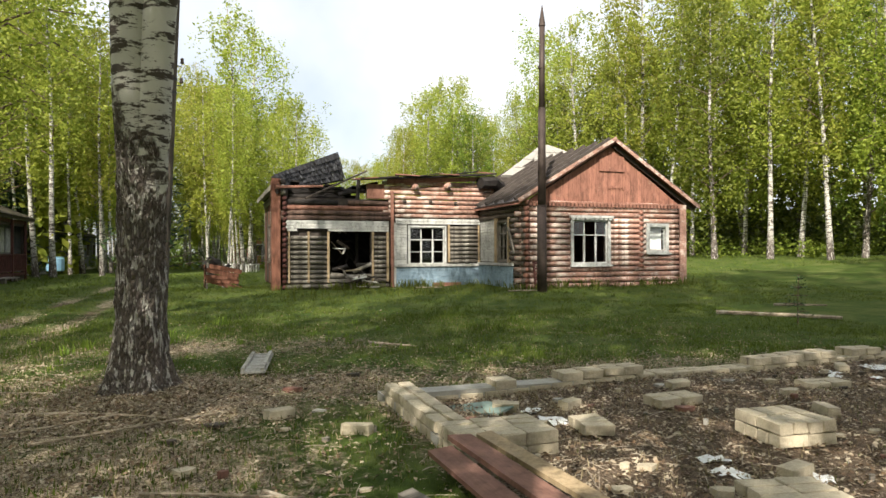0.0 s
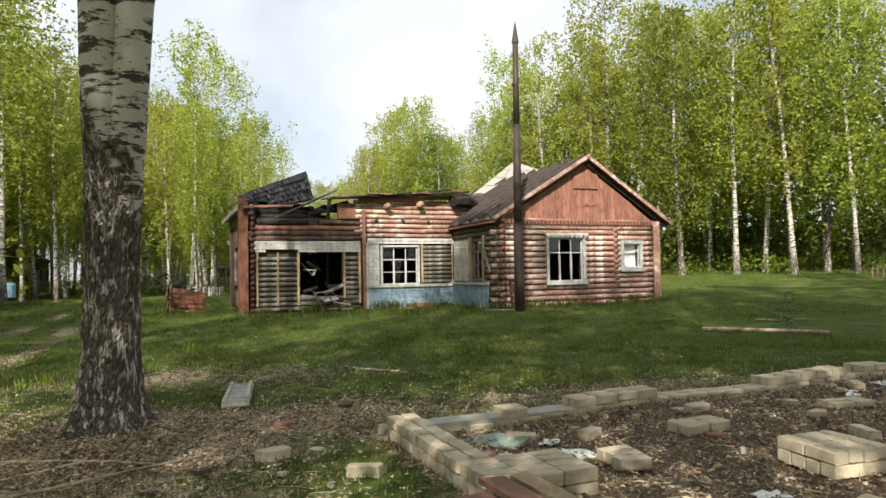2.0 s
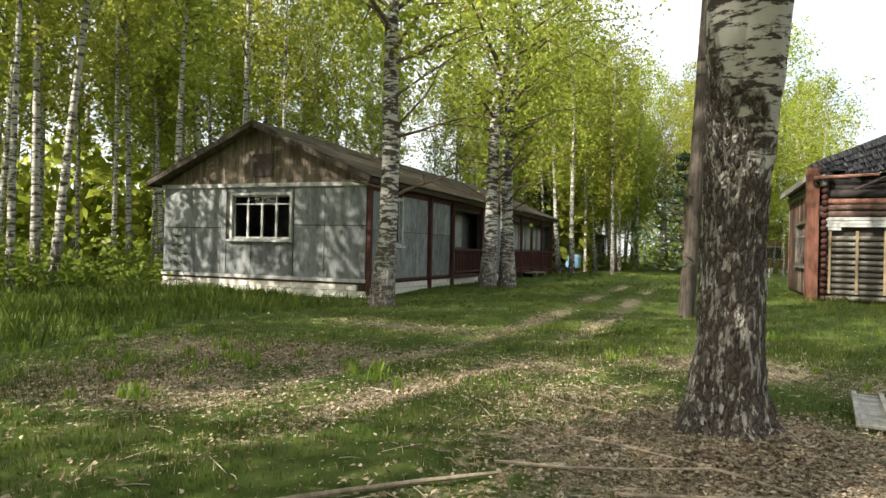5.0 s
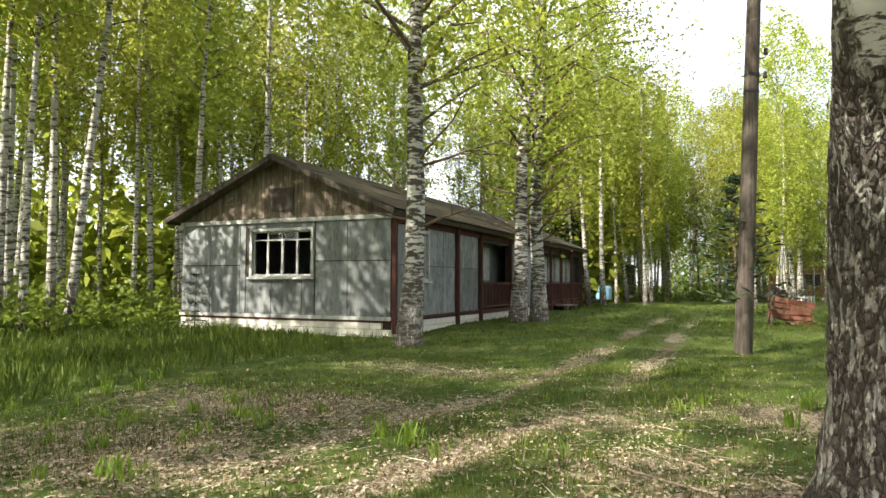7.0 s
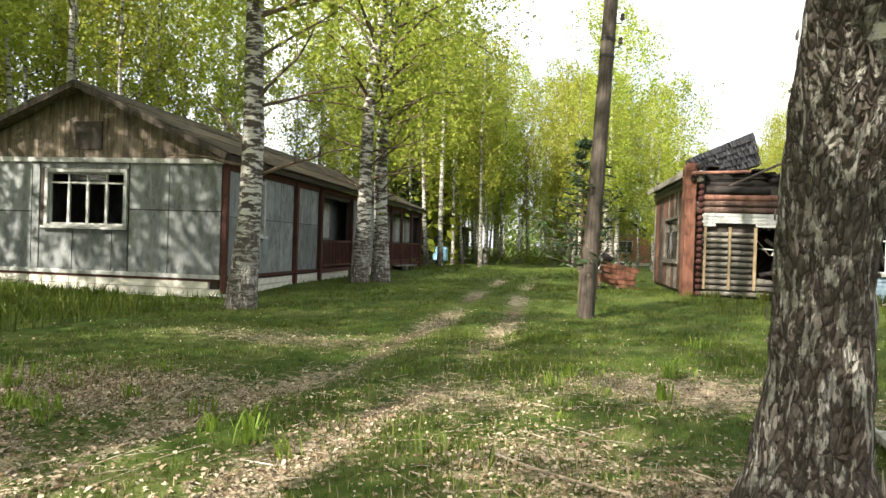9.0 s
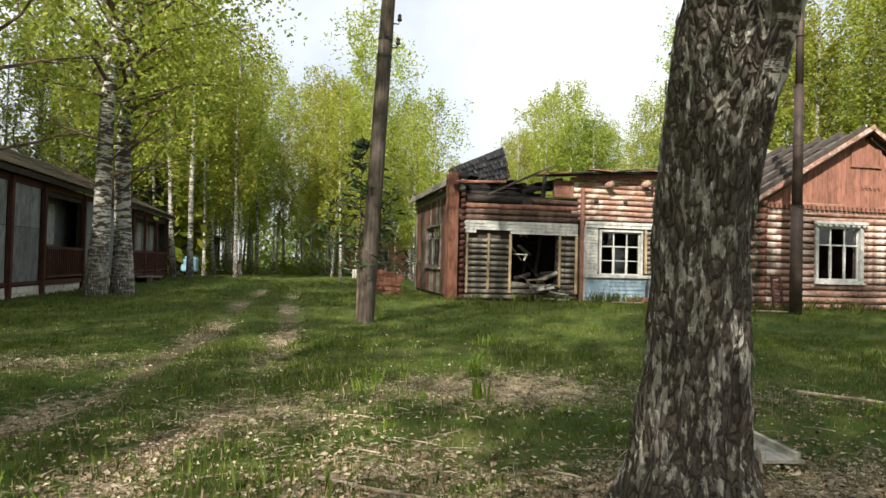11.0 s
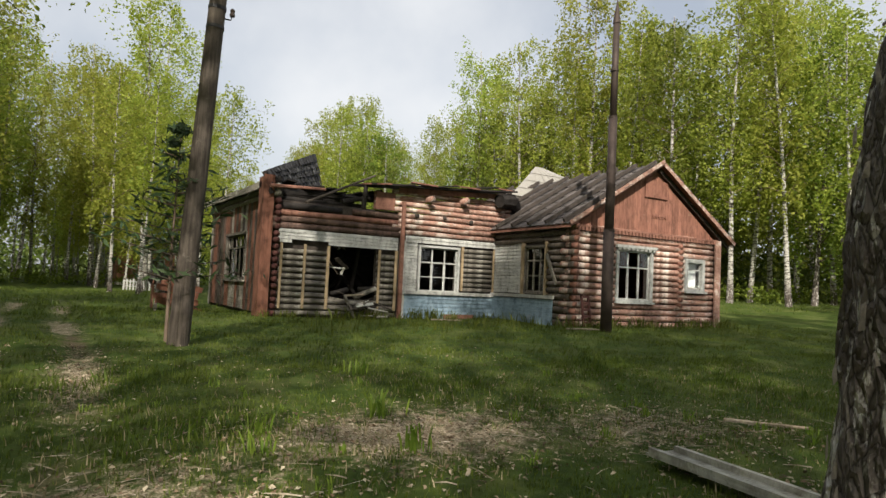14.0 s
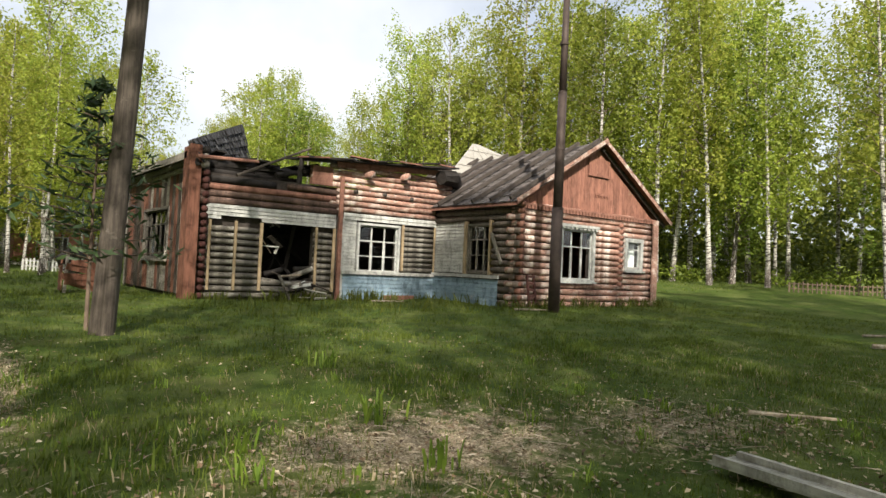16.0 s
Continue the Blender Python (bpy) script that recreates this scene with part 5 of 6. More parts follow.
far_woods("far_woods", -75, -28, 44, 62, 10.5, 14000, M_LEAF, 9, 4.0)
far_woods("far_woods", -28, -6, 50, 66, 8.0, 5500, M_LEAF, 19, 4.0)
# leaf colour here carries the shadowed depth behind the edge
far_woods("far_woods", -6, 27, 128, 150, 13.5, 12000, M_LEAF_GLOOM, 29)
far_woods("far_woods", 27, 80, 70, 84, 18.5, 22000, M_LEAF_SHADED, 39)


def low_woods():
    """Young growth between the trunks."""
    rs = np.random.RandomState(10)
    n = 26000
    a = np.radians(np.where(rs.rand(n) < 0.72, rs.uniform(26, 78, n), rs.uniform(-2, 26, n)))
    d = np.where(np.degrees(a) > 26, rs.uniform(55, 72, n), rs.uniform(84, 120, n))
    h = rs.uniform(0, 1, n) ** 1.4 * (5.5 + 2.5 * np.sin(a * 61) + 1.5 * np.sin(a * 143))
    x, y = d * np.sin(a), d * np.cos(a)
    me = leaf_mesh("young_woods", np.stack([x, y, h + ground_z(x, y)], 1), 0.24, rs, 0.3)
    me.materials.append(M_LEAF_GLOOM)
    tagged(new("young_woods", me), "young green growth between the forest trunks", "woods", kind="stuff")


low_woods()


def undergrowth():
    rs = np.random.RandomState(4)
    pts = []
    for _ in range(420):
        q = rs.rand()
        if q < 0.5:
            x, y = rs.uniform(-34, -18.6), rs.uniform(8, 22)
        elif q < 0.6:
            x, y = rs.uniform(-14, -2), rs.uniform(58, 80)
        else:
            a = math.radians(rs.uniform(-2, 66))
            d = (62 if math.degrees(a) < 26 else 47) + rs.uniform(-1, 9)
            x, y = d * math.sin(a), d * math.cos(a)
        if 1 < x < 19 and 20 < y < 37:
            continue
        h = rs.uniform(0.5, 2.2)
        k = 70
        p = rs.normal(0, 1, (k, 3)) * np.array((0.55, 0.55, 0.33)) * h * 0.7
        p[:, 2] = np.abs(p[:, 2]) + rs.uniform(0, h * 0.5, k)
        pts.append(p + np.array((x, y, float(ground_z(x, y)))))
    me = leaf_mesh("undergrowth", np.concatenate(pts), 0.11, rs, 0.0)
    me.materials.append(M_LEAF_SHADED)
    tagged(new("undergrowth", me), "low green bushes at the edge of the wood", "bushes", kind="stuff")


undergrowth()


def shade_birch():
    """An unseen tall birch beside the start, added so its high crown shades the log house."""
    t = make_birch("birch_tree", 130, 25.0, 15.5, 3.4, 0.17, 6500, 0.11, M_BARK, M_LEAF, 26, label="unseen tall birch added beside the walk for its crown's shade")
    t.location = (-9.6, 3.0, float(ground_z(-9.6, 3.0)))


shade_birch()


def old_birch():
    """The twin-stemmed old birch beside the walk."""
    rng, rs = random.Random(77), np.random.RandomState(77)
    at = (-0.88, 7.42, 0.06)
    tree = thing("old_birch", at, "old twin-stemmed birch with cracked dark bark below and white above", "tree")
    sides = 40
    lines = ([Vector((-0.03, 0, 0)), Vector((-0.03, 0, 0.12)), Vector((-0.02, 0, 0.35)), Vector((0, 0, 0.8)), Vector((0, 0, 1.3)), Vector((0.0, -0.05, 1.8)), Vector((-0.01, -0.18, 2.3)), Vector((-0.03, -0.40, 2.9)), Vector((-0.03, -0.64, 3.8)), Vector((0.0, -0.9, 5.5)), Vector((0.1, -1.1, 8)), Vector((0.3, -1.1, 12)), Vector((0.2, -1.1, 18))],
             [Vector((0.04, 0.02, 0.5)), Vector((0.07, 0.0, 1.2)), Vector((0.09, -0.09, 1.7)), Vector((0.12, -0.24, 2.2)), Vector((0.16, -0.46, 2.8)), Vector((0.22, -0.68, 3.6)), Vector((0.42, -0.95, 5.0)), Vector((0.8, -0.2, 8)), Vector((1.4, -0.1, 12)), Vector((1.7, 0.1, 16))])
    rads = ([0.42, 0.345, 0.275, 0.24, 0.225, 0.215, 0.198, 0.185, 0.175, 0.16, 0.14, 0.1, 0.02], [0.15, 0.15, 0.15, 0.15, 0.15, 0.145, 0.14, 0.12, 0.09, 0.02])
    for which, (line, rad) in enumerate(zip(lines, rads)):
        # finer rings for the cracked relief
        pts, rr = [], []
        for i in range(len(line) - 1):
            k = max(1, int((line[i + 1] - line[i]).length / 0.05)) if line[i].z < 4 else 4
            for j in range(k):
                pts.append(line[i].lerp(line[i + 1], j / k))
                rr.append(rad[i] + (rad[i + 1] - rad[i]) * j / k)
        pts.append(line[-1])
        rr.append(rad[-1])
        v, f = [], []
        for i, (p, r) in enumerate(zip(pts, rr)):
            for s in range(sides):
                t = 2 * math.pi * s / sides
                q = Vector((math.cos(t), math.sin(t), 0))
                ro = r
                if p.z < 0.6 and which == 0:
                    ro *= 1 + 0.22 * (1 - p.z / 0.6) * math.sin(t * 5 + 1) * (0.6 + 0.4 * math.sin(t * 2))
                if p.z < 3.2:
                    amp = 0.05 * (1 - max(0, p.z - 2.0) / 1.2) if p.z > 2.0 else 0.05
                    w = noise.noise(Vector((q.x * 5.5, q.y * 5.5, p.z * 2.2 + which * 9)))
                    w2 = noise.noise(Vector((q.x * 13, q.y * 13, p.z * 6 + which * 5)))
                    ro += amp * (0.55 * w + 0.45 * w2) - 0.2 * amp
                v.append(p + q * ro)
        for i in range(len(pts) - 1):
            for s in range(sides):
                s2 = (s + 1) % sides
                f.append((i * sides + s, i * sides + s2, (i + 1) * sides + s2, (i + 1) * sides + s))
        f.append(tuple((len(pts) - 1) * sides + s for s in range(sides)))
        part("trunk", Mesh().add(v, f), M_BARK_OLD, tree, smooth=True)
    # peeling plates of bark
    fl = Mesh()
    for k in range(160):
        z = rng.uniform(0.15, 2.6)
        t = rng.uniform(0, 2 * math.pi)
        q = Vector((math.cos(t), math.sin(t), 0))
        base = along(lines[0][:9], z) if z < 3.8 else lines[0][8]
        i = min(range(len(lines[0])), key=lambda j: abs(lines[0][j].z - z))
        j = i + 1 if lines[0][i].z < z else i - 1
        j = max(0, min(len(lines[0]) - 1, j))
        za, zb = lines[0][i].z, lines[0][j].z
        u = 0 if za == zb else (z - za) / (zb - za)
        r = rads[0][i] + (rads[0][j] - rads[0][i]) * u
        c = lines[0][i].lerp(lines[0][j], u) + q * (r + 0.006)
        side = Vector((-q.y, q.x, 0))
        h, w = rng.uniform(0.012, 0.07) * rng.choice((0.4, 0.7, 1)), rng.uniform(0.005, 0.018)
        up = Vector((0, 0, 1)) + side * rng.uniform(-0.3, 0.3)
        lift = q * rng.uniform(0.003, 0.014)
        fl.add([c - side * w * rng.uniform(0.2, 1) - up * h + lift, c + side * w - up * h * rng.uniform(0.3, 1), c + side * w * rng.uniform(-0.2, 0.8) + up * h, c - side * w * rng.uniform(0.3, 1) + up * h * rng.uniform(0.1, 1) + lift * 0.5, c - up * h * 0.2 + lift * 1.2], [(0, 1, 4), (1, 2, 4), (2, 3, 4), (3, 0, 4)])
    tagged(part("peeling_bark", fl, M_BARK_FLAKE, tree, "curling flakes of pale bark"), kind="stuff")
    for z, az, ln, up in ((6.3, 0.2, 2.6, 0.2), (7.2, 3.3, 2.2, 0.5), (8.5, 1.5, 2.4, 0.5), (9.4, 4.6, 2.2, 0.5)):
        b = Vector((0.05, -1.02, z))
        out = Vector((math.cos(az), math.sin(az), up))
        part("limb", Mesh().tube([b, b + out * ln * 0.5 + Vector((0, 0, 0.15)), b + out * ln], [0.05, 0.03, 0.008], 6, 0.05, rng), M_BARK_PINE, tree)
    pts = []
    for k in range(44):
        z = rng.uniform(7.5, 18)
        az = k * 2.4
        ln = rng.uniform(1.4, 4.6) * (1 - abs(z - 11) / 12)
        c = np.array((0.6 + math.cos(az) * ln * 0.8, -0.5 + math.sin(az) * ln * 0.8, z))
        pts.append(c + rs.normal(0, 1, (130, 3)) * np.array((0.6, 0.6, 0.75)))
    me = leaf_mesh("crown", np.concatenate(pts), 0.09, rs)
    me.materials.append(M_LEAF)
    part("crown", me, None, tree)


M_BARK_FLAKE = plain("bark_flake", (0.24, 0.21, 0.19), 0.85, var=0.45, scale=14)
old_birch()


def near_birches():
    """The birches by the cabin, each with its own lean."""
    spec = ((-8.58, 16.6, 0.05, 0.24, 17, 0.034, 0.01, 201, 6.2, M_BARK_MOTTLED), (-8.9, 26.0, 0.0, 0.27, 19, 0.06, 0.02, 202, 5.6, M_BARK_MOTTLED), (-8.35, 26.9, 0.0, 0.27, 18, 0.012, 0.03, 203, 5.6, M_BARK_MOTTLED))
    for x, y, z, r, h, lx, ly, seed, st, mt in spec:
        k = 10
        line = [Vector((lx * q + 0.1 * math.sin(q * 0.6 + seed), ly * q + 0.08 * math.cos(q * 0.5), q)) for q in (h * i / k for i in range(k + 1))]
        line = [p - Vector((line[0].x, line[0].y, 0)) for p in line]
        t = make_birch("birch_tree", seed, h, st, 5.0, r, 12000, 0.085, mt, M_LEAF, 38, line, "mature birch beside the barrack cabin, bark dark and mottled", sides=14)
        t.location = (x, y, float(ground_z(x, y)))
        rng = random.Random(seed)
        m = Mesh()
        for i in range(9):
            zz = rng.uniform(2.6, 7.5)
            b = along(line, zz)
            az = rng.uniform(-0.9, 0.9) if i % 3 else rng.uniform(2.2, 4)
            pts = [b]
            d = Vector((math.cos(az), math.sin(az) * 0.6, rng.uniform(0.1, 0.6))).normalized()
            for s in range(5):
                d = (d + Vector((rng.uniform(-0.2, 0.2), rng.uniform(-0.2, 0.2), rng.uniform(-0.12, 0.1)))).normalized()
                pts.append(pts[-1] + d * rng.uniform(0.35, 0.65))
            m.tube(pts, [0.045 * (1 - s / 6.0) for s in range(6)], 5, 0, rng, False)
            for s in (2, 3, 4):
                e = (d + Vector((rng.uniform(-0.8, 0.8), rng.uniform(-0.8, 0.8), rng.uniform(-0.3, 0.4)))).normalized()
                m.tube([pts[s], pts[s] + e * 0.4, pts[s] + e * 0.7 - Vector((0, 0, 0.1))], [0.014, 0.009, 0.004], 4, 0, rng, False)
        tagged(part("bare_branchwork", m, M_BARK_PINE, t, "thin bare dark lower branches"), kind="stuff")


near_birches()
make_conifer("pine_sapling", (-1.62, 18.75, float(ground_z(-1.62, 18.75))), 3.9, 1.35, 301, "young dark green pine growing against the utility pole", 0.25, 15, 0.035, 0.12, -0.12)
make_conifer("spruce_sapling", (-16.7, 18.2, -0.08), 1.9, 0.5, 302, "thin young spruce in front of the grey cabin", 0.12, 14, 0.02, 0.06)
make_conifer("spruce_tree", (-12.6, 50.0, 0.0), 7.5, 1.7, 303, "dark green spruce beyond the end of the cabin", 0.08, 40, 0.1, 0.2)
make_conifer("spruce_sapling", (10.7, 10.2, float(ground_z(10.7, 10.2))), 1.0, 0.3, 304, "tiny spruce standing alone in the grass", 0.2, 8, 0.012, 0.05)


# ---------------------------------------------------------------- poles
def utility_pole():
    x, y = -1.5, 18.2
    z = float(ground_z(x, y))
    t = thing("utility_pole", (x, y, z), "weathered grey wooden utility pole with steel bands and insulators", "pole")
    line = [(0.045 * h, 0.0, h) for h in (-0.4, 0.0, 2, 4, 6, 8, 10)]
    part("shaft", Mesh().tube(line, [0.2, 0.185, 0.165, 0.155, 0.145, 0.135, 0.12], 14, 0.03, random.Random(3)), M_POLE, t, smooth=True)
    for h in (5.55, 5.9, 8.6):
        part("band", Mesh().tube([(0.045 * h, 0, h - 0.03), (0.045 * (h + 0.06), 0, h + 0.03)], [0.158, 0.157], 14), M_STEEL, t)
    for h, s in ((5.75, 1), (6.25, 1), (8.3, 1), (8.8, -1)):
        hook = part("hook", Mesh().tube([(0.045 * h, 0, h), (0.045 * h + s * 0.24, -0.05, h - 0.02), (0.045 * h + s * 0.26, -0.05, h + 0.08)], [0.014, 0.014, 0.012], 6), M_STEEL, t)
        part("insulator", Mesh().tube([(0.045 * h + s * 0.26, -0.05, h + a) for a in (0.05, 0.08, 0.12, 0.16, 0.19)], [0.045, 0.05, 0.035, 0.045, 0.02], 10), M_PORC, hook)
    part("stub_post", Mesh().tube([(0.02, -0.2, -0.3), (0.05, -0.19, 1.2)], [0.1, 0.09], 10, 0.04, random.Random(8)), M_POLE, t)


def flue_pole():
    x, y = 10.26, 20.1
    z = float(ground_z(x, y))
    t = thing("steel_flue_pole", (x, y, z), "tall rusty steel pipe pole with a pointed cap", "pole")
    part("pipe", Mesh().tube([(0.0, 0, -0.3), (0, 0, 2.9)], [0.165, 0.158], 14), M_PIPE, t, smooth=True)
    part("pipe", Mesh().tube([(0.0, 0, 2.9), (0.02, 0, 6.2)], [0.135, 0.125], 14), M_PIPE, t, smooth=True)
    part("pipe", Mesh().tube([(0.02, 0, 6.2), (0.04, 0, 9.0)], [0.105, 0.095], 14), M_PIPE, t, smooth=True)
    part("cap", Mesh().tube([(0.04, 0, 9.0), (0.04, 0, 9.15), (0.045, 0, 9.72)], [0.12, 0.1, 0.012], 12), M_PIPE, t)
    for h in (2.9, 4.6, 6.2, 7.6):
        part("collar", Mesh().tube([(0.01, 0, h - 0.04), (0.01, 0, h + 0.04)], [0.165, 0.16] if h < 3 else [0.145, 0.14] if h < 6 else [0.12, 0.12], 14), M_PIPE, t)


utility_pole()
flue_pole()


def old_sledge_frame():
    """The narrow dark red frame leaning on the wing's corner."""
    t = thing("leaning_frame", (10.9, 21.55, 0.15), "narrow dark red slatted frame leaning against the log corner", "frame")
    for s in (-0.14, 0.14):
        part("rail", Mesh().box(s - 0.03, s + 0.03, -0.03, 0.03, 0, 1.0, pose(0, 0, 0, -9, 0, 0)), M_REDBROWN, t)
    for k in range(5):
        part("slat", Mesh().box(-0.16, 0.16, -0.045, -0.032, 0.08 + 0.2 * k, 0.15 + 0.2 * k, pose(0, 0, 0, -9, 0, 0)), M_REDBROWN, t)


old_sledge_frame()


# ---------------------------------------------------------------- brick footing and scrap
def brick_data():
    rng = random.Random(31)
    out = []
    for k in range(6):
        m = bmesh.new()
        bmesh.ops.create_cube(m, size=1.0)
        bmesh.ops.scale(m, vec=(0.25, 0.12, 0.088), verts=m.verts)
        bmesh.ops.bevel(m, geom=m.edges[:], offset=0.008, segments=1, affect="EDGES")
        for v in m.verts:
            v.co += Vector((rng.uniform(-1, 1), rng.uniform(-1, 1), rng.uniform(-1, 1))) * 0.005
        me = bpy.data.meshes.new("brick")
        m.to_mesh(me)
        m.free()
        me.materials.append(M_BRICK)
        out.append(me)
    return out


BRICKS = brick_data()


def brick(parent, x, y, z, turn=0.0, rng=R, tip=0.0):
    ob = part("brick", rng.choice(BRICKS), None, parent)
    p = parent.location
    ob.location = (x - p.x, y - p.y, z - p.z)
    ob.rotation_euler = (radians(rng.uniform(-1.5, 1.5) + tip), radians(rng.uniform(-1.5, 1.5)), radians(turn + rng.uniform(-2.5, 2.5)))
    return ob


def footing():
    rng = random.Random(13)
    t = thing("brick_footing", (5.0, 6.0, 0.0), "ruined low footing wall of pale silicate bricks", "foundation")
    # far wall along x
    for course in range(2):
        x = 1.5 + (0.12 if course else 0)
        while x < 13.0:
            g = float(ground_z(x, 6.6))
            if course == 0 or math.sin(x * 2.1) + rng.uniform(-0.8, 0.8) > -0.1:
                for y in (6.52, 6.66):
                    if rng.random() < 0.93:
                        brick(t, x + rng.uniform(-0.008, 0.008), y, g + 0.015 + 0.092 * course, 0, rng)
            x += 0.262
    # left wall along y
    for course in range(2):
        y = 6.5 - (0.12 if course else 0)
        while y > 4.95:
            for x in (1.44, 1.58):
                if course == 0 or rng.random() < 0.95:
                    brick(t, x, y, 0.035 + 0.095 * course, 90, rng)
            y -= 0.262
    # block at its end
    for course in range(2):
        for i in range(3):
            for k in range(4):
                brick(t, 1.52 + i * 0.255, 4.88 - k * 0.128, 0.035 + 0.095 * course, 0, rng)
    # mortar bed
    part("mortar", Mesh().box(1.36, 13.0, 6.47, 6.71, -0.1, 0.06).box(1.385, 1.635, 4.9, 6.47, -0.1, 0.07), M_CONCRETE, t).location = -t.location


def pier(x, y, nx, ny, courses, turn, seed):
    rng = random.Random(seed)
    t = thing("brick_pier", (x, y, 0.0), "low free-standing pier of pale silicate bricks", "brick pier", "piers inside the footing")
    c, s = math.cos(radians(turn)), math.sin(radians(turn))
    for q in range(courses):
        flip = q % 2
        for i in range(nx if not flip else nx * 2):
            for k in range(ny if not flip else max(1, ny // 2)):
                a, b = ((i + 0.5) * 0.258, (k + 0.5) * 0.128) if not flip else ((i + 0.5) * 0.129, (k + 0.5) * 0.258)
                a -= nx * 0.129
                b -= ny * 0.064
                brick(t, x + a * c - b * s, y + a * s + b * c, 0.04 + 0.095 * q, turn + (90 if flip else 0), rng)


footing()
pier(2.72, 4.92, 1, 3, 1, -8, 1)
pier(4.02, 4.22, 2, 4, 2, -6, 2)
pier(3.95, 5.45, 2, 2, 1, 4, 3)
pier(2.96, 3.16, 2, 3, 1, -10, 6)
pier(5.9, 5.5, 2, 2, 1, -4, 4)
pier(7.6, 5.3, 2, 2, 1, 3, 5)


def loose_bricks():
    rng = random.Random(17)
    spots = [(3.35, 3.5, 12), (3.0, 5.75, 30), (1.75, 3.95, 40), (2.4, 5.9, -20), (4.9, 4.6, 70), (6.6, 4.9, 15), (5.2, 3.6, -30), (4.4, 5.95, 5), (6.9, 6.1, 50), (0.35, 6.2, 20), (0.9, 5.5, -35)]
    for x, y, a in spots:
        g = float(ground_z(x, y))
        t = thing("loose_brick", (x, y, g), "single pale silicate brick lying on the litter", "brick", "loose bricks")
        brick(t, x, y, g + 0.035, a, rng, rng.uniform(-8, 8))


loose_bricks()


def slab_piece(name, pts, thick, material, label, category, z=None, tilt=0.0):
    """A flat broken piece lying on the ground: its outline in x, y."""
    cx, cy = sum(p[0] for p in pts) / len(pts), sum(p[1] for p in pts) / len(pts)
    g = float(ground_z(cx, cy)) if z is None else z
    n = len(pts)
    m = Mesh().add([(x - cx, y - cy, 0.0 + tilt * (x - cx)) for x, y in pts] + [(x - cx, y - cy, thick + tilt * (x - cx)) for x, y in pts],
                   [tuple(range(n - 1, -1, -1)), tuple(range(n, 2 * n))] + [(i, (i + 1) % n, (i + 1) % n + n, i + n) for i in range(n)])
    ob = part(name, m, material)
    ob.location = (cx, cy, g + 0.005)
    return tagged(ob, label, category)


def scraps():
    rng = random.Random(19)
    slab_piece("concrete_slab", [(2.2, 2.95), (2.6, 2.85), (2.75, 3.1), (2.3, 3.15)], 0.05, M_CONCRETE, "broken flat piece of grey concrete on the soil", "slab")
    slab_piece("green_sheet", [(1.85, 6.0), (2.25, 5.7), (2.5, 5.85), (2.3, 6.15), (1.95, 6.25)], 0.02, M_GREENBOARD, "bent faded green sheet lying inside the footing", "sheet", tilt=0.12)
    for k in range(16):
        x, y = rng.choice(((2.9, 3.6), (3.3, 3.3), (2.5, 5.6), (2.7, 5.4), (6.5, 5.9), (6.9, 5.7), (3.1, 3.85), (7.4, 6.0), (2.15, 5.5)))
        x, y, a, s = x + rng.uniform(-0.15, 0.15), y + rng.uniform(-0.15, 0.15), rng.uniform(0, 3), rng.uniform(0.06, 0.14)
        m = Mesh()
        v, f = [], []
        n = 5
        for i in range(n):
            for j in range(n):
                v.append(((i / 4 - 0.5) * 2 * s, (j / 4 - 0.5) * 1.4 * s, 0.012 + abs(rng.gauss(0, 0.011))))
        f = [(i * n + j, i * n + j + 1, (i + 1) * n + j + 1, (i + 1) * n + j) for i in range(n - 1) for j in range(n - 1)]
        ob = part("paper_scrap", m.add(v, f), M_PAPER)
        ob.location, ob.rotation_euler = (x, y, float(ground_z(x, y))), (0, 0, a)
        tagged(ob, "crumpled white paper scrap on the soil", "paper", "paper scraps")
    # small flat chips of board and concrete strewn about
    for k in range(120):
        if k < 90:
            x, y = rng.uniform(1.8, 8.5), rng.uniform(2.6, 6.2)
        else:
            x, y = rng.uniform(-1.6, 1.4), rng.uniform(3.4, 8.2)
            if (x + 0.9) ** 2 + (y - 7.42) ** 2 < 0.5:
                continue
        s, a = rng.uniform(0.02, 0.1) * rng.choice((0.6, 1, 1)), rng.uniform(0, 3)
        pts = [(x + s * math.cos(a + t + rng.uniform(-0.3, 0.3)) * rng.uniform(0.7, 1.3), y + 0.7 * s * math.sin(a + t + rng.uniform(-0.3, 0.3)) * rng.uniform(0.7, 1.3)) for t in (0, 1.3, 2.6, 3.9, 5.1)]
        slab_piece("debris_chip", pts, rng.uniform(0.015, 0.05), rng.choice((M_CONCRETE, M_BRICK, M_LOG_GREY, M_PLANK_BROWN, M_POLE, M_BRICK)), "small broken chip of rubble on the ground", "rubble")["group"] = "rubble chips"
    # brown painted planks on the footing's end
    for k, (x0, y0, x1, y1, w, z0, z1) in enumerate(((1.2, 4.3, 1.26, 3.05, 0.17, 0.16, 0.13), (1.38, 4.42, 1.5, 3.05, 0.18, 0.2, 0.15), (1.56, 4.42, 1.78, 3.1, 0.12, 0.2, 0.1), (0.85, 3.9, 1.1, 3.0, 0.1, 0.06, 0.05))):
        d = Vector((x1 - x0, y1 - y0, z1 - z0))
        ln = d.length
        ob = part("brown_plank", Mesh().box(-w / 2, w / 2, 0, ln, -0.016, 0.016), (M_PLANK_BROWN, M_PLANK_BROWN, M_STRIP, M_LOG_GREY)[k])
        ob.location = (x0, y0, z0)
        ob.rotation_euler = (math.atan2(d.z, math.hypot(d.x, d.y)), radians((4, -5, 3, 8)[k]), math.atan2(-d.x, d.y))
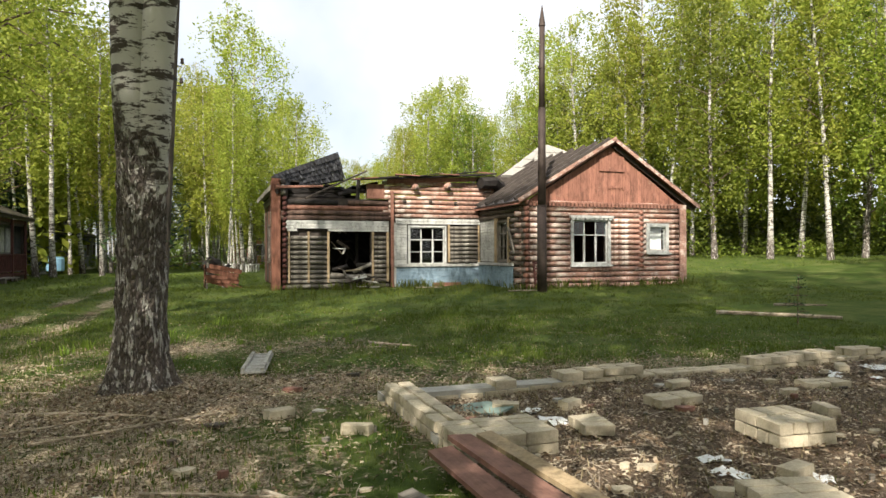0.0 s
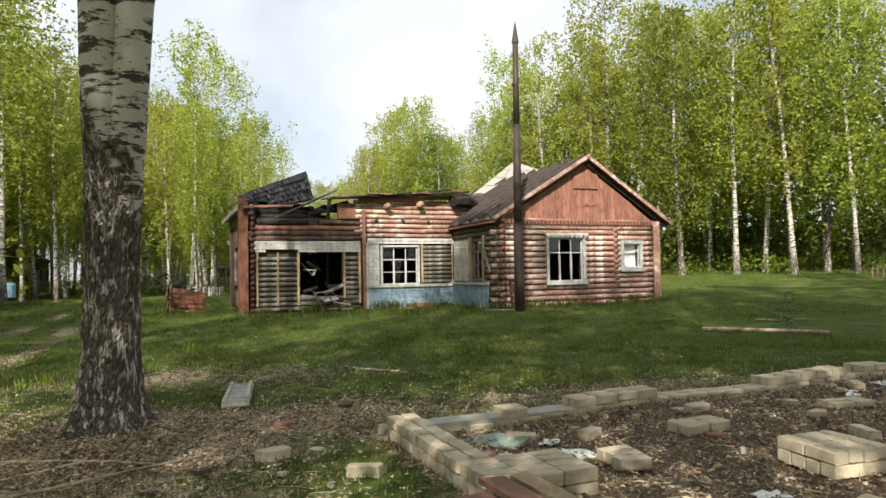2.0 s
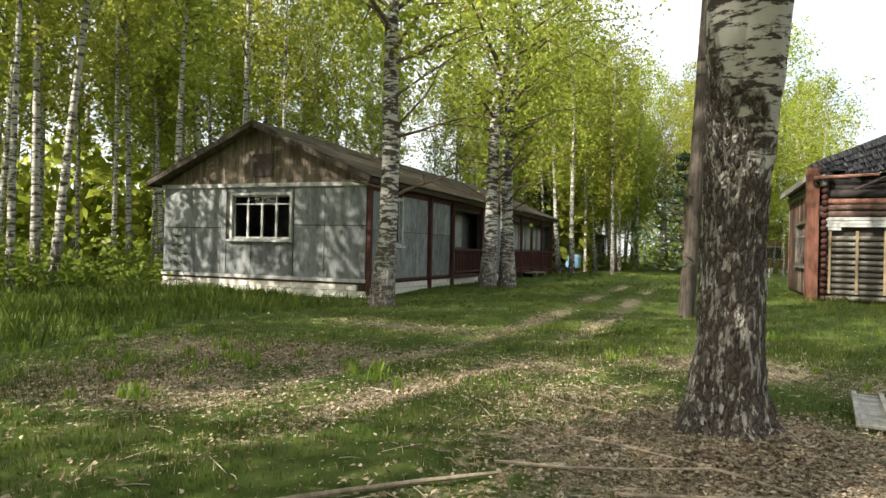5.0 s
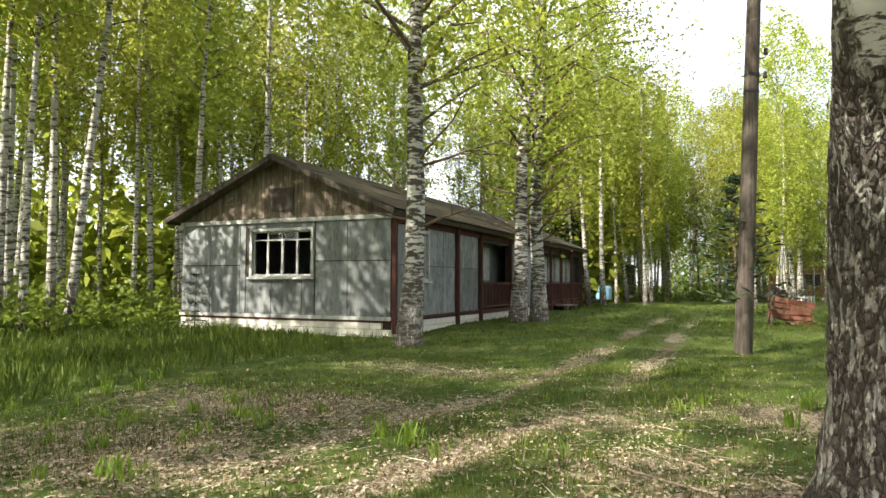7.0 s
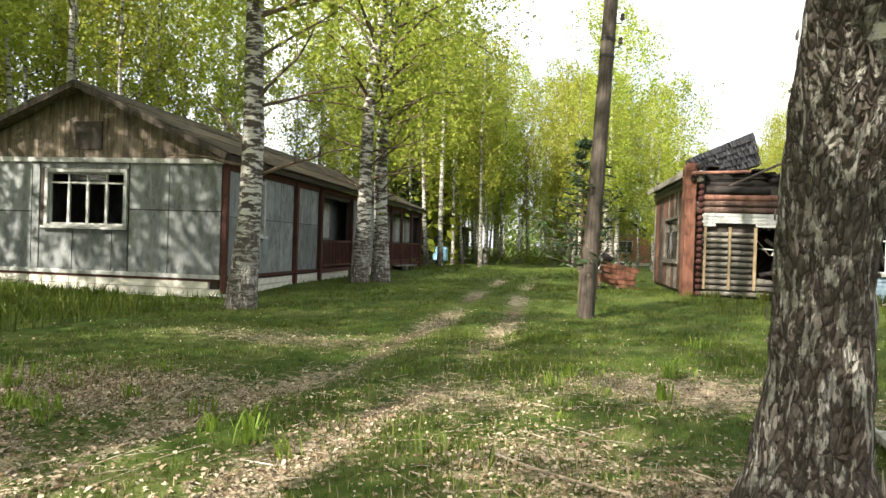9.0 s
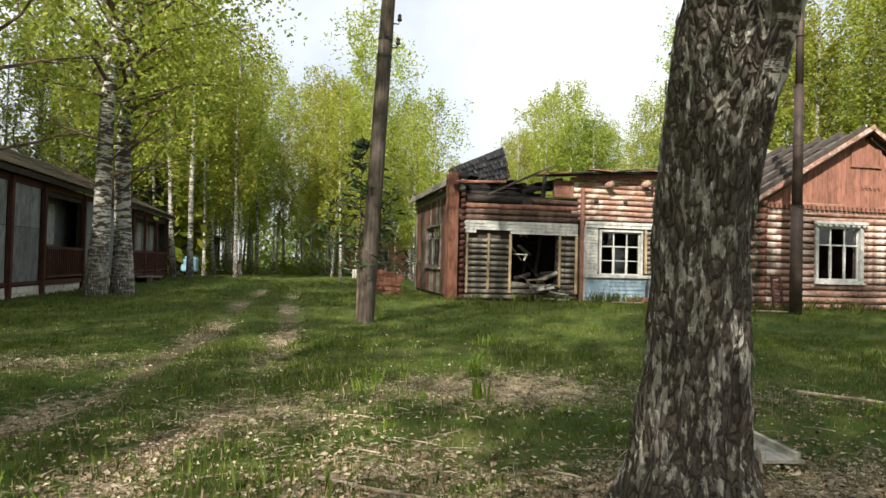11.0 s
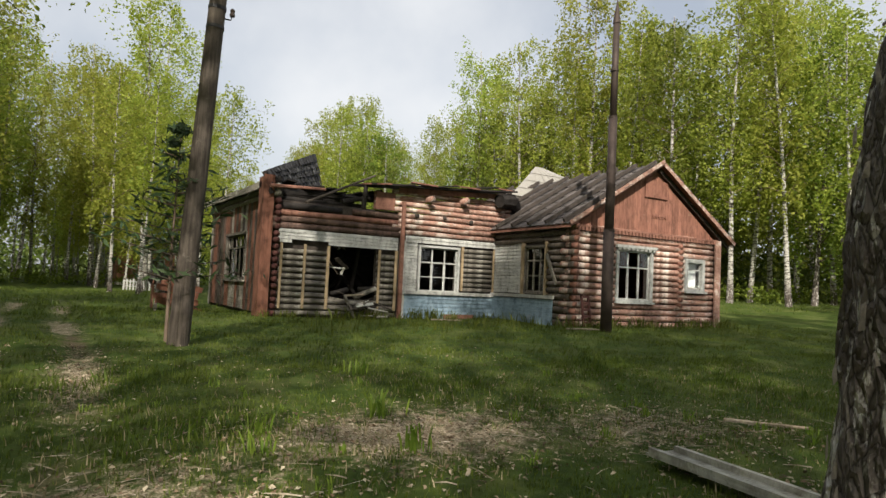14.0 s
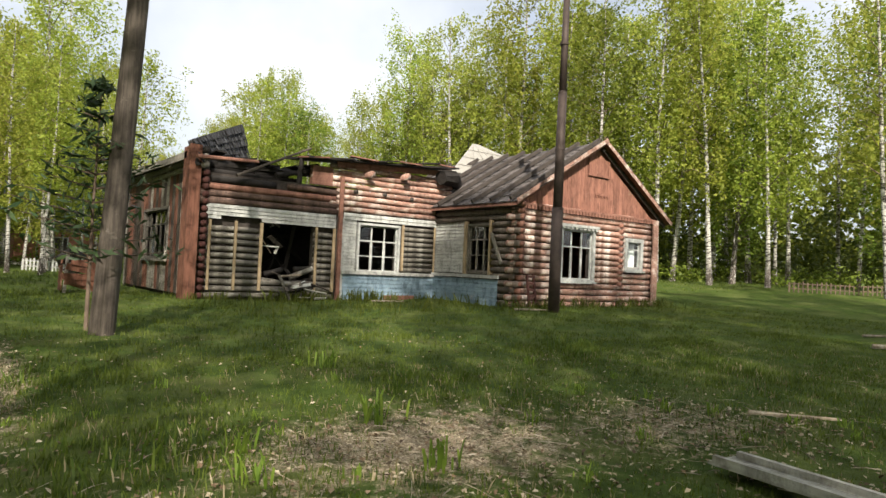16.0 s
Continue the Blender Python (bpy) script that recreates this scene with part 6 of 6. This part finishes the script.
        tagged(ob, "brown-painted floor plank thrown over the footing", "plank", "thrown planks")
    # the painted panel beside the birch
    a, b = Vector((0.23, 8.2, 0.05)), Vector((0.44, 9.62, 0.06))
    d = b - a
    t = thing("painted_panel", tuple(a), "long white board panel with peeling paint lying in the grass", "board", turn=math.degrees(math.atan2(d.y, d.x)) - 90)
    part("panel", Mesh().box(-0.14, 0.14, 0, d.length, 0.0, 0.02), M_PEEL, t)
    for s in (-0.12, 0.105):
        part("edge_batten", Mesh().box(s - 0.02, s + 0.02, 0.02, d.length - 0.03, 0.02, 0.06), M_PEEL, t)
    # sticks and poles
    for k, (x0, y0, x1, y1, r) in enumerate(((10.6, 12.3, 12.0, 10.3, 0.05), (-2.3, 6.1, -1.0, 6.5, 0.012), (-1.5, 5.9, -0.2, 6.35, 0.014), (-3.2, 4.9, -2.2, 5.9, 0.018), (2.1, 10.3, 2.6, 9.8, 0.02), (-1.9, 6.9, -0.4, 6.25, 0.011), (-0.6, 4.6, 0.3, 4.2, 0.012), (0.1, 4.4, 0.7, 3.5, 0.014),
                                            (9.2, 20.6, 10.2, 20.2, 0.03), (7.2, 24.8, 8.2, 24.5, 0.03), (13.5, 13.5, 14.6, 12.9, 0.03), (-2.6, 8.4, -1.7, 7.6, 0.013), (-2.0, 5.0, -1.2, 4.4, 0.012))):
        pts = [Vector((x0 + (x1 - x0) * q + rng.uniform(-0.02, 0.02), y0 + (y1 - y0) * q + rng.uniform(-0.02, 0.02), 0)) for q in (0, 0.33, 0.66, 1)]
        pts = [Vector((p.x, p.y, float(ground_z(p.x, p.y)) + r + 0.012)) for p in pts]
        o = pts[0].copy()
        ob = part("fallen_stick" if r < 0.03 else "fallen_pole", Mesh().tube([p - o for p in pts], [r, r * 0.95, r * 0.85, r * 0.7], 6, 0.1, rng), M_STICK)
        ob.location = o
        tagged(ob, "dry barkless stick lying on the leaf litter" if r < 0.03 else "grey barkless pole lying in the grass", "stick" if r < 0.03 else "pole", "fallen sticks" if r < 0.03 else "")


M_PEEL = wood("peeling_white_board", (0.30, 0.29, 0.26), (0.56, 0.55, 0.51), (0.16, 0.14, 0.12), grain=(22, 1.6, 22), amount=0.5)
scraps()


def plank_heap():
    """The collapsed crate of rusty-red boards beyond the house's corner."""
    rng = random.Random(23)
    t = thing("board_crate", (0.1, 29.6, float(ground_z(0.1, 29.6))), "collapsed crate of red-brown boards with scorched scrap on top", "crate")
    for k in range(5):
        part("board", Mesh().box(-0.65, 0.65, -0.018, 0.018, -0.09, 0.09, pose(0.05 + rng.uniform(-0.16, 0.16), -0.5 - 0.05 * k, 0.12 + 0.17 * k, 8 + rng.uniform(-12, 12), 9 + rng.uniform(-8, 8), rng.uniform(-9, 9))), M_RUST_BOARD, t)
        part("board", Mesh().box(-0.5, 0.5, -0.018, 0.018, -0.09, 0.09, pose(-0.66, 0.0, 0.14 + 0.19 * k, 6, rng.uniform(-4, 4), 86)), M_RUST_BOARD, t)
    for x in (-0.6, 0.05, 0.62):
        part("post", Mesh().box(x - 0.045, x + 0.045, -0.48, -0.4, -0.1, 1.1 - 0.12 * (x > 0.5), pose(0, 0, 0, rng.uniform(-6, 6), rng.uniform(-5, 5), 0)), M_LOG_GREY, t)
    for k in range(9):
        ln = rng.uniform(0.5, 1.2)
        part("scrap_board", Mesh().box(-ln / 2, ln / 2, -0.09, 0.09, -0.015, 0.015, pose(rng.uniform(-0.5, 0.5), rng.uniform(-0.3, 0.4), 0.5 + 0.05 * k, rng.uniform(-30, 30), rng.uniform(-25, 25), rng.uniform(-60, 60))), (M_RUST_BOARD, M_CHAR, M_LOG_GREY)[k % 3], t)
    part("bundle", Mesh().tube([(-0.75, 0, 0.9), (-0.4, 0.05, 1.12), (-0.05, 0, 0.98)], [0.14, 0.2, 0.12], 10, 0.25, rng), M_CHAR, t, "black scorched bundle")


plank_heap()


# ---------------------------------------------------------------- far end of the track
def far_cabin(x, y, w, d, h, material, label, turn=0.0):
    t = thing("far_cabin", (x, y, 0), label, "house", turn=turn)
    part("wall", Mesh().box(-w / 2, w / 2, -d / 2, d / 2, 0.3, h), material, t)
    part("plinth", Mesh().box(-w / 2 + 0.05, w / 2 - 0.05, -d / 2 + 0.05, d / 2 - 0.05, -0.2, 0.3), M_PLINTH, t)
    part("gable", Mesh().prism([(-w / 2, h), (w / 2, h), (0, h + w * 0.26)], -d / 2, d / 2), M_CAB_GABLE, t)
    for s in (-1, 1):
        run = Vector((s * (w / 2 + 0.5), 0, -(w * 0.26 + 0.2)))
        a = Vector((0, 0, h + w * 0.26 + 0.08))
        n = Vector((0, 0, 0.1))
        q = [a + Vector((0, -d / 2 - 0.4, 0)), a + Vector((0, d / 2 + 0.4, 0)), a + run + Vector((0, d / 2 + 0.4, 0)), a + run + Vector((0, -d / 2 - 0.4, 0))]
        part("roof", Mesh().add(q + [p + n for p in q], [(0, 1, 2, 3), (7, 6, 5, 4), (0, 4, 5, 1), (1, 5, 6, 2), (2, 6, 7, 3), (3, 7, 4, 0)]), M_ROOFSHEET, t)
    k = int(d / 3)
    for i in range(k):
        y0 = -d / 2 + (i + 0.5) * d / k
        win = part("window", Mesh().box(w / 2 - 0.02, w / 2 + 0.05, y0 - 0.6, y0 + 0.6, 1.2, 2.4), M_FRAME, t)
        part("pane", Mesh().box(w / 2 + 0.052, w / 2 + 0.06, y0 - 0.5, y0 + 0.5, 1.3, 2.3), M_DARK, win)
    win = part("window", Mesh().box(-0.8, 0.8, -d / 2 - 0.05, -d / 2 + 0.02, 1.2, 2.4), M_FRAME, t)
    part("pane", Mesh().box(-0.7, 0.7, -d / 2 - 0.06, -d / 2 - 0.052, 1.3, 2.3), M_DARK, win)


far_cabin(-14.5, 62, 7, 18, 3.0, M_PANEL, "pale grey cabin far down the track among birches")
far_cabin(4.4, 74, 6, 9, 2.8, M_RED_HOUSE, "small orange-painted cabin far off behind the trees")


def water_tank():
    x, y = -10.3, 50.5
    t = thing("water_tank", (x, y, float(ground_z(x, y))), "pale blue plastic tank standing in the grass", "tank")
    part("body", Mesh().tube([(0, 0, 0.25), (0, 0, 0.32), (0, 0, 1.1), (0, 0, 1.18)], [0.5, 0.55, 0.55, 0.48], 18), M_BLUETANK, t, smooth=False)
    part("rim", Mesh().tube([(0, 0, 1.18), (0, 0, 1.24)], [0.5, 0.5], 18), M_BLUETANK, t)
    for a in (0.5, 2.6, 4.7):
        part("leg", Mesh().tube([(0.4 * math.cos(a), 0.4 * math.sin(a), -0.05), (0.4 * math.cos(a), 0.4 * math.sin(a), 0.3)], [0.05, 0.05], 6), M_STEEL, t)


water_tank()


def fence(name, p0, p1, n, h, label, white=False):
    t = thing(name, (p0[0], p0[1], 0), label, "fence")
    d = Vector((p1[0] - p0[0], p1[1] - p0[1], 0))
    mt = M_WHITE if white else M_BARK_PINE
    g = [float(ground_z(p0[0] + d.x * i / n, p0[1] + d.y * i / n)) for i in range(n + 1)]
    rng = random.Random(n)
    for i in range(n + 1):
        q = d * (i / n)
        part("picket", Mesh().box(q.x - 0.05, q.x + 0.05, q.y - 0.015, q.y + 0.015, g[i] - 0.1, g[i] + h * rng.uniform(0.85, 1.08)), mt, t)
    for z in (0.35, 0.8):
        for i in range(0, n, 8):
            j = min(n, i + 8)
            a, b = d * (i / n), d * (j / n)
            part("rail", Mesh().tube([(a.x, a.y + 0.04, g[i] + z * h), (b.x, b.y + 0.04, g[j] + z * h)], [0.03, 0.03], 5), mt, t)


fence("picket_fence", (34, 24.5), (46, 15), 60, 0.6, "low grey picket fence along the edge of the wood")
fence("white_fence", (0.6, 53), (3.0, 52.4), 13, 0.7, "low white picket fence across the far lawn", True)


# ---------------------------------------------------------------- grass, litter
def blades(name, n, box, size, keep, material, label, category, seed, wide=0.16):
    """Thin upright blades in tufts, thinned out where the ground is bare."""
    rs = np.random.RandomState(seed)
    x0, x1, y0, y1 = box
    c = np.stack([rs.uniform(x0, x1, n // 6), rs.uniform(y0, y1, n // 6)], 1)
    p = np.repeat(c, 6, 0) + rs.normal(0, 0.055, (len(c) * 6, 2))
    lit, soil = cover(p[:, 0], p[:, 1])
    patch = 0.5 + 0.5 * np.sin(p[:, 0] * 1.3 + 2 * np.sin(p[:, 1] * 0.7)) * np.sin(p[:, 1] * 1.1 + 1.7 * np.sin(p[:, 0] * 0.5))
    ok = keep(p[:, 0], p[:, 1], lit, soil, patch, rs.rand(len(p)))
    ok &= ~((p[:, 0] > 2.2) & (p[:, 0] < 18) & (p[:, 1] > 25.9) | (p[:, 0] > 10.3) & (p[:, 0] < 17.9) & (p[:, 1] > 21.9) | (p[:, 0] > -18.4) & (p[:, 0] < -10.5) & (p[:, 1] > 19.1))
    ok &= (p[:, 0] + 0.9) ** 2 + (p[:, 1] - 7.42) ** 2 > 0.16
    p, lit, patch = p[ok], lit[ok], patch[ok]
    m = len(p)
    h = size * rs.uniform(0.45, 1.35, m) * (0.75 + 0.5 * patch)
    a = rs.uniform(0, 2 * np.pi, m)
    lean = rs.uniform(0.05, 0.55, m) * h
    z = ground_z(p[:, 0], p[:, 1]) - 0.01
    w = h * 0.03 + 0.0018 + wide * 0.006
    bx, by = np.cos(a), np.sin(a)
    v = np.empty((m, 4, 3))
    v[:, 0] = np.stack([p[:, 0] - by * w, p[:, 1] + bx * w, z], 1)
    v[:, 1] = np.stack([p[:, 0] + by * w, p[:, 1] - bx * w, z], 1)
    v[:, 2] = np.stack([p[:, 0] + bx * lean * 0.4 + by * w * 0.7, p[:, 1] + by * lean * 0.4 - bx * w * 0.7, z + h * 0.6], 1)
    v[:, 3] = np.stack([p[:, 0] + bx * lean, p[:, 1] + by * lean, z + h], 1)
    i = np.arange(m) * 4
    faces = np.concatenate([np.stack([i, i + 1, i + 2], 1), np.stack([i, i + 2, i + 3], 1)])
    me = bpy.data.meshes.new(name)
    me.vertices.add(4 * m)
    me.vertices.foreach_set("co", v.astype(np.float32).ravel())
    me.loops.add(6 * m)
    me.loops.foreach_set("vertex_index", faces.astype(np.int32).ravel())
    me.polygons.add(2 * m)
    me.polygons.foreach_set("loop_start", np.arange(0, 6 * m, 3, dtype=np.int32))
    me.update(calc_edges=True)
    me.materials.append(material)
    return tagged(new(name, me), label, category, kind="stuff")


def green(x, y, lit, soil, patch, r):
    return r < np.clip(1.0 - 1.05 * lit + 0.8 * (patch - 0.5) - 1.3 * soil, 0.02, 1)


blades("grass", 230000, (-9, 12, 2.5, 15), 0.05, green, M_GRASS, "short fresh spring grass in uneven tufts", "grass", 51)
blades("grass", 110000, (-20, 22, 14, 30), 0.075, green, M_GRASS, "fresh spring grass over the lawn", "grass", 52, 0.4)
blades("grass", 45000, (-24, 40, 26, 50), 0.12, green, M_GRASS, "distant lawn grass before the wood", "grass", 53, 1.0)
blades("tall_grass", 26000, (-20, -9.5, 8, 18.5), 0.24, lambda x, y, lit, soil, patch, r: r < 0.9 * smooth01(-x, 9.5, 15) + 0.15, M_GRASS, "taller rough grass towards the wood", "grass", 54, 0.5)
blades("tall_grass", 5000, (-4, 6, 8, 16), 0.11, lambda x, y, lit, soil, patch, r: patch > 0.84, M_GRASS, "scattered taller tufts of grass", "grass", 55, 0.3)
blades("tall_grass", 9000, (1.5, 18, 20.2, 26), 0.28, lambda x, y, lit, soil, patch, r: (np.minimum(np.abs(y - 25.7), np.abs(y - 21.6) + 9 * (x < 10)) < 0.35) | (r < 0.1), M_GRASS, "taller grass at the foot of the log walls", "grass", 56, 0.4)
blades("dry_grass", 40000, (-9, 9, 2.5, 14), 0.06, lambda x, y, lit, soil, patch, r: r < 0.2 + 0.6 * lit, M_DRYGRASS, "dry straw-coloured grass among the litter", "dry grass", 57)


def litter(name, n, box, size, dense, seed, label):
    """Fallen leaves: small curled flakes lying flat."""
    rs = np.random.RandomState(seed)
    x, y = rs.uniform(box[0], box[1], n), rs.uniform(box[2], box[3], n)
    lit, soil = cover(x, y)
    ok = (rs.rand(n) < (dense * lit ** 1.8 + 0.001) * (1 - 0.25 * np.clip(soil, 0, 1))) & ((x + 0.9) ** 2 + (y - 7.42) ** 2 > 0.14)
    x, y = x[ok], y[ok]
    m = len(x)
    a = rs.uniform(0, 2 * np.pi, m)
    u = np.stack([np.cos(a), np.sin(a), rs.normal(0, 0.25, m)], 1)
    w = np.stack([-np.sin(a), np.cos(a), rs.normal(0, 0.3, m)], 1)
    s = (size * rs.uniform(0.5, 1.5, m))[:, None]
    c = np.stack([x, y, ground_z(x, y) + rs.uniform(0.004, 0.028, m)], 1)
    v = np.stack([c - u * s, c + w * s * 0.65 + np.array((0, 0, 0.006)), c + u * s, c - w * s * 0.65 + np.array((0, 0, 0.006))], 1).reshape(-1, 3)
    me = bpy.data.meshes.new(name)
    me.vertices.add(4 * m)
    me.vertices.foreach_set("co", v.astype(np.float32).ravel())
    me.loops.add(4 * m)
    me.loops.foreach_set("vertex_index", np.arange(4 * m, dtype=np.int32))
    me.polygons.add(m)
    me.polygons.foreach_set("loop_start", np.arange(0, 4 * m, 4, dtype=np.int32))
    me.update(calc_edges=True)
    me.materials.append(M_LITTER)
    tagged(new(name, me), label, "fallen leaves", kind="stuff")


litter("leaf_litter", 210000, (-7, 9.5, 2.4, 10), 0.0165, 0.95, 61, "brown and tan fallen birch leaves")
litter("leaf_litter", 210000, (-12, 4, 6, 18), 0.0165, 0.95, 62, "brown fallen leaves over thin grass")


def twigs():
    """Thin dead twigs strewn over the litter."""
    rs = np.random.RandomState(71)
    n = 5200
    x, y = rs.uniform(-6, 9, n), rs.uniform(2.4, 11.5, n)
    lit, soil = cover(x, y)
    ok = (rs.rand(n) < lit + 0.3 * soil) & ((x + 0.9) ** 2 + (y - 7.42) ** 2 > 0.2)
    m = Mesh()
    rng = random.Random(72)
    for px, py in zip(x[ok], y[ok]):
        a, ln, r = rng.uniform(0, 3.14), rng.uniform(0.05, 0.3) * rng.choice((0.6, 1, 1.3)), rng.uniform(0.0015, 0.005)
        d = Vector((math.cos(a), math.sin(a), rng.uniform(-0.05, 0.12)))
        c = Vector((px, py, float(ground_z(px, py)) + 0.014))
        m.tube([c - d * ln / 2, c + Vector((rng.uniform(-0.01, 0.01), rng.uniform(-0.01, 0.01), 0.006)), c + d * ln / 2], [r, r, r * 0.6], 3, 0, rng, False)
    tagged(part("dead_twigs", m, M_TWIG), "thin pale dead twigs strewn over the litter", "twigs", kind="stuff")


M_TWIG = wood("dead_twig", (0.20, 0.16, 0.12), (0.46, 0.40, 0.32), (0.56, 0.52, 0.46), grain=(9, 9, 9))
twigs()


def broad_tuft(m, x, y, size, rng):
    """Adds a clump of broad arching blades."""
    at = Vector((x, y, float(ground_z(x, y))))
    for k in range(int(14 + 22 * size)):
        a, h = rng.uniform(0, 6.283), size * rng.uniform(0.3, 0.8)
        out, wd = h * rng.uniform(0.15, 0.75), size * rng.uniform(0.018, 0.034) + 0.002
        d, q = Vector((math.cos(a), math.sin(a), 0)), Vector((-math.sin(a), math.cos(a), 0))
        r = at + Vector((rng.gauss(0, 0.22 * size), rng.gauss(0, 0.22 * size), -0.01))
        p1, p2, p3 = r + d * out * 0.3 + Vector((0, 0, h * 0.55)), r + d * out * 0.7 + Vector((0, 0, h * 0.9)), r + d * out + Vector((0, 0, h * rng.uniform(0.7, 1.0)))
        m.add([r - q * wd * 0.6, r + q * wd * 0.6, p1 + q * wd, p1 - q * wd, p2 + q * wd * 0.7, p2 - q * wd * 0.7, p3], [(0, 1, 2, 3), (3, 2, 4, 5), (5, 4, 6)])


M_BLADE = leaf("broad_blade", (0.11, 0.17, 0.018), (0.24, 0.30, 0.045), 0.45)


def broad_grass():
    rng = random.Random(81)
    m = Mesh()
    for x, y, size in ((-0.86, 11.61, 0.34), (-2.01, 11.32, 0.26), (-0.05, 13.96, 0.3), (-1.08, 10.48, 0.3), (-2.15, 10.75, 0.24), (-4.9, 8.8, 0.26), (-4.2, 8.1, 0.3), (-4.4, 8.5, 0.28), (-4.6, 8.3, 0.24), (-3.9, 8.0, 0.22)):
        broad_tuft(m, x, y, size, rng)
    for _ in range(70):
        broad_tuft(m, rng.uniform(-10.5, -5.6), rng.uniform(6.0, 10.2), rng.uniform(0.12, 0.28), rng)
    for _ in range(30):
        broad_tuft(m, rng.uniform(-4, 3.0), rng.uniform(9.0, 14.5), rng.uniform(0.1, 0.18), rng)
    tagged(part("broad_grass", m, M_BLADE), "fresh green tufts of broad grass blades in the litter", "grass", kind="stuff")


broad_grass()
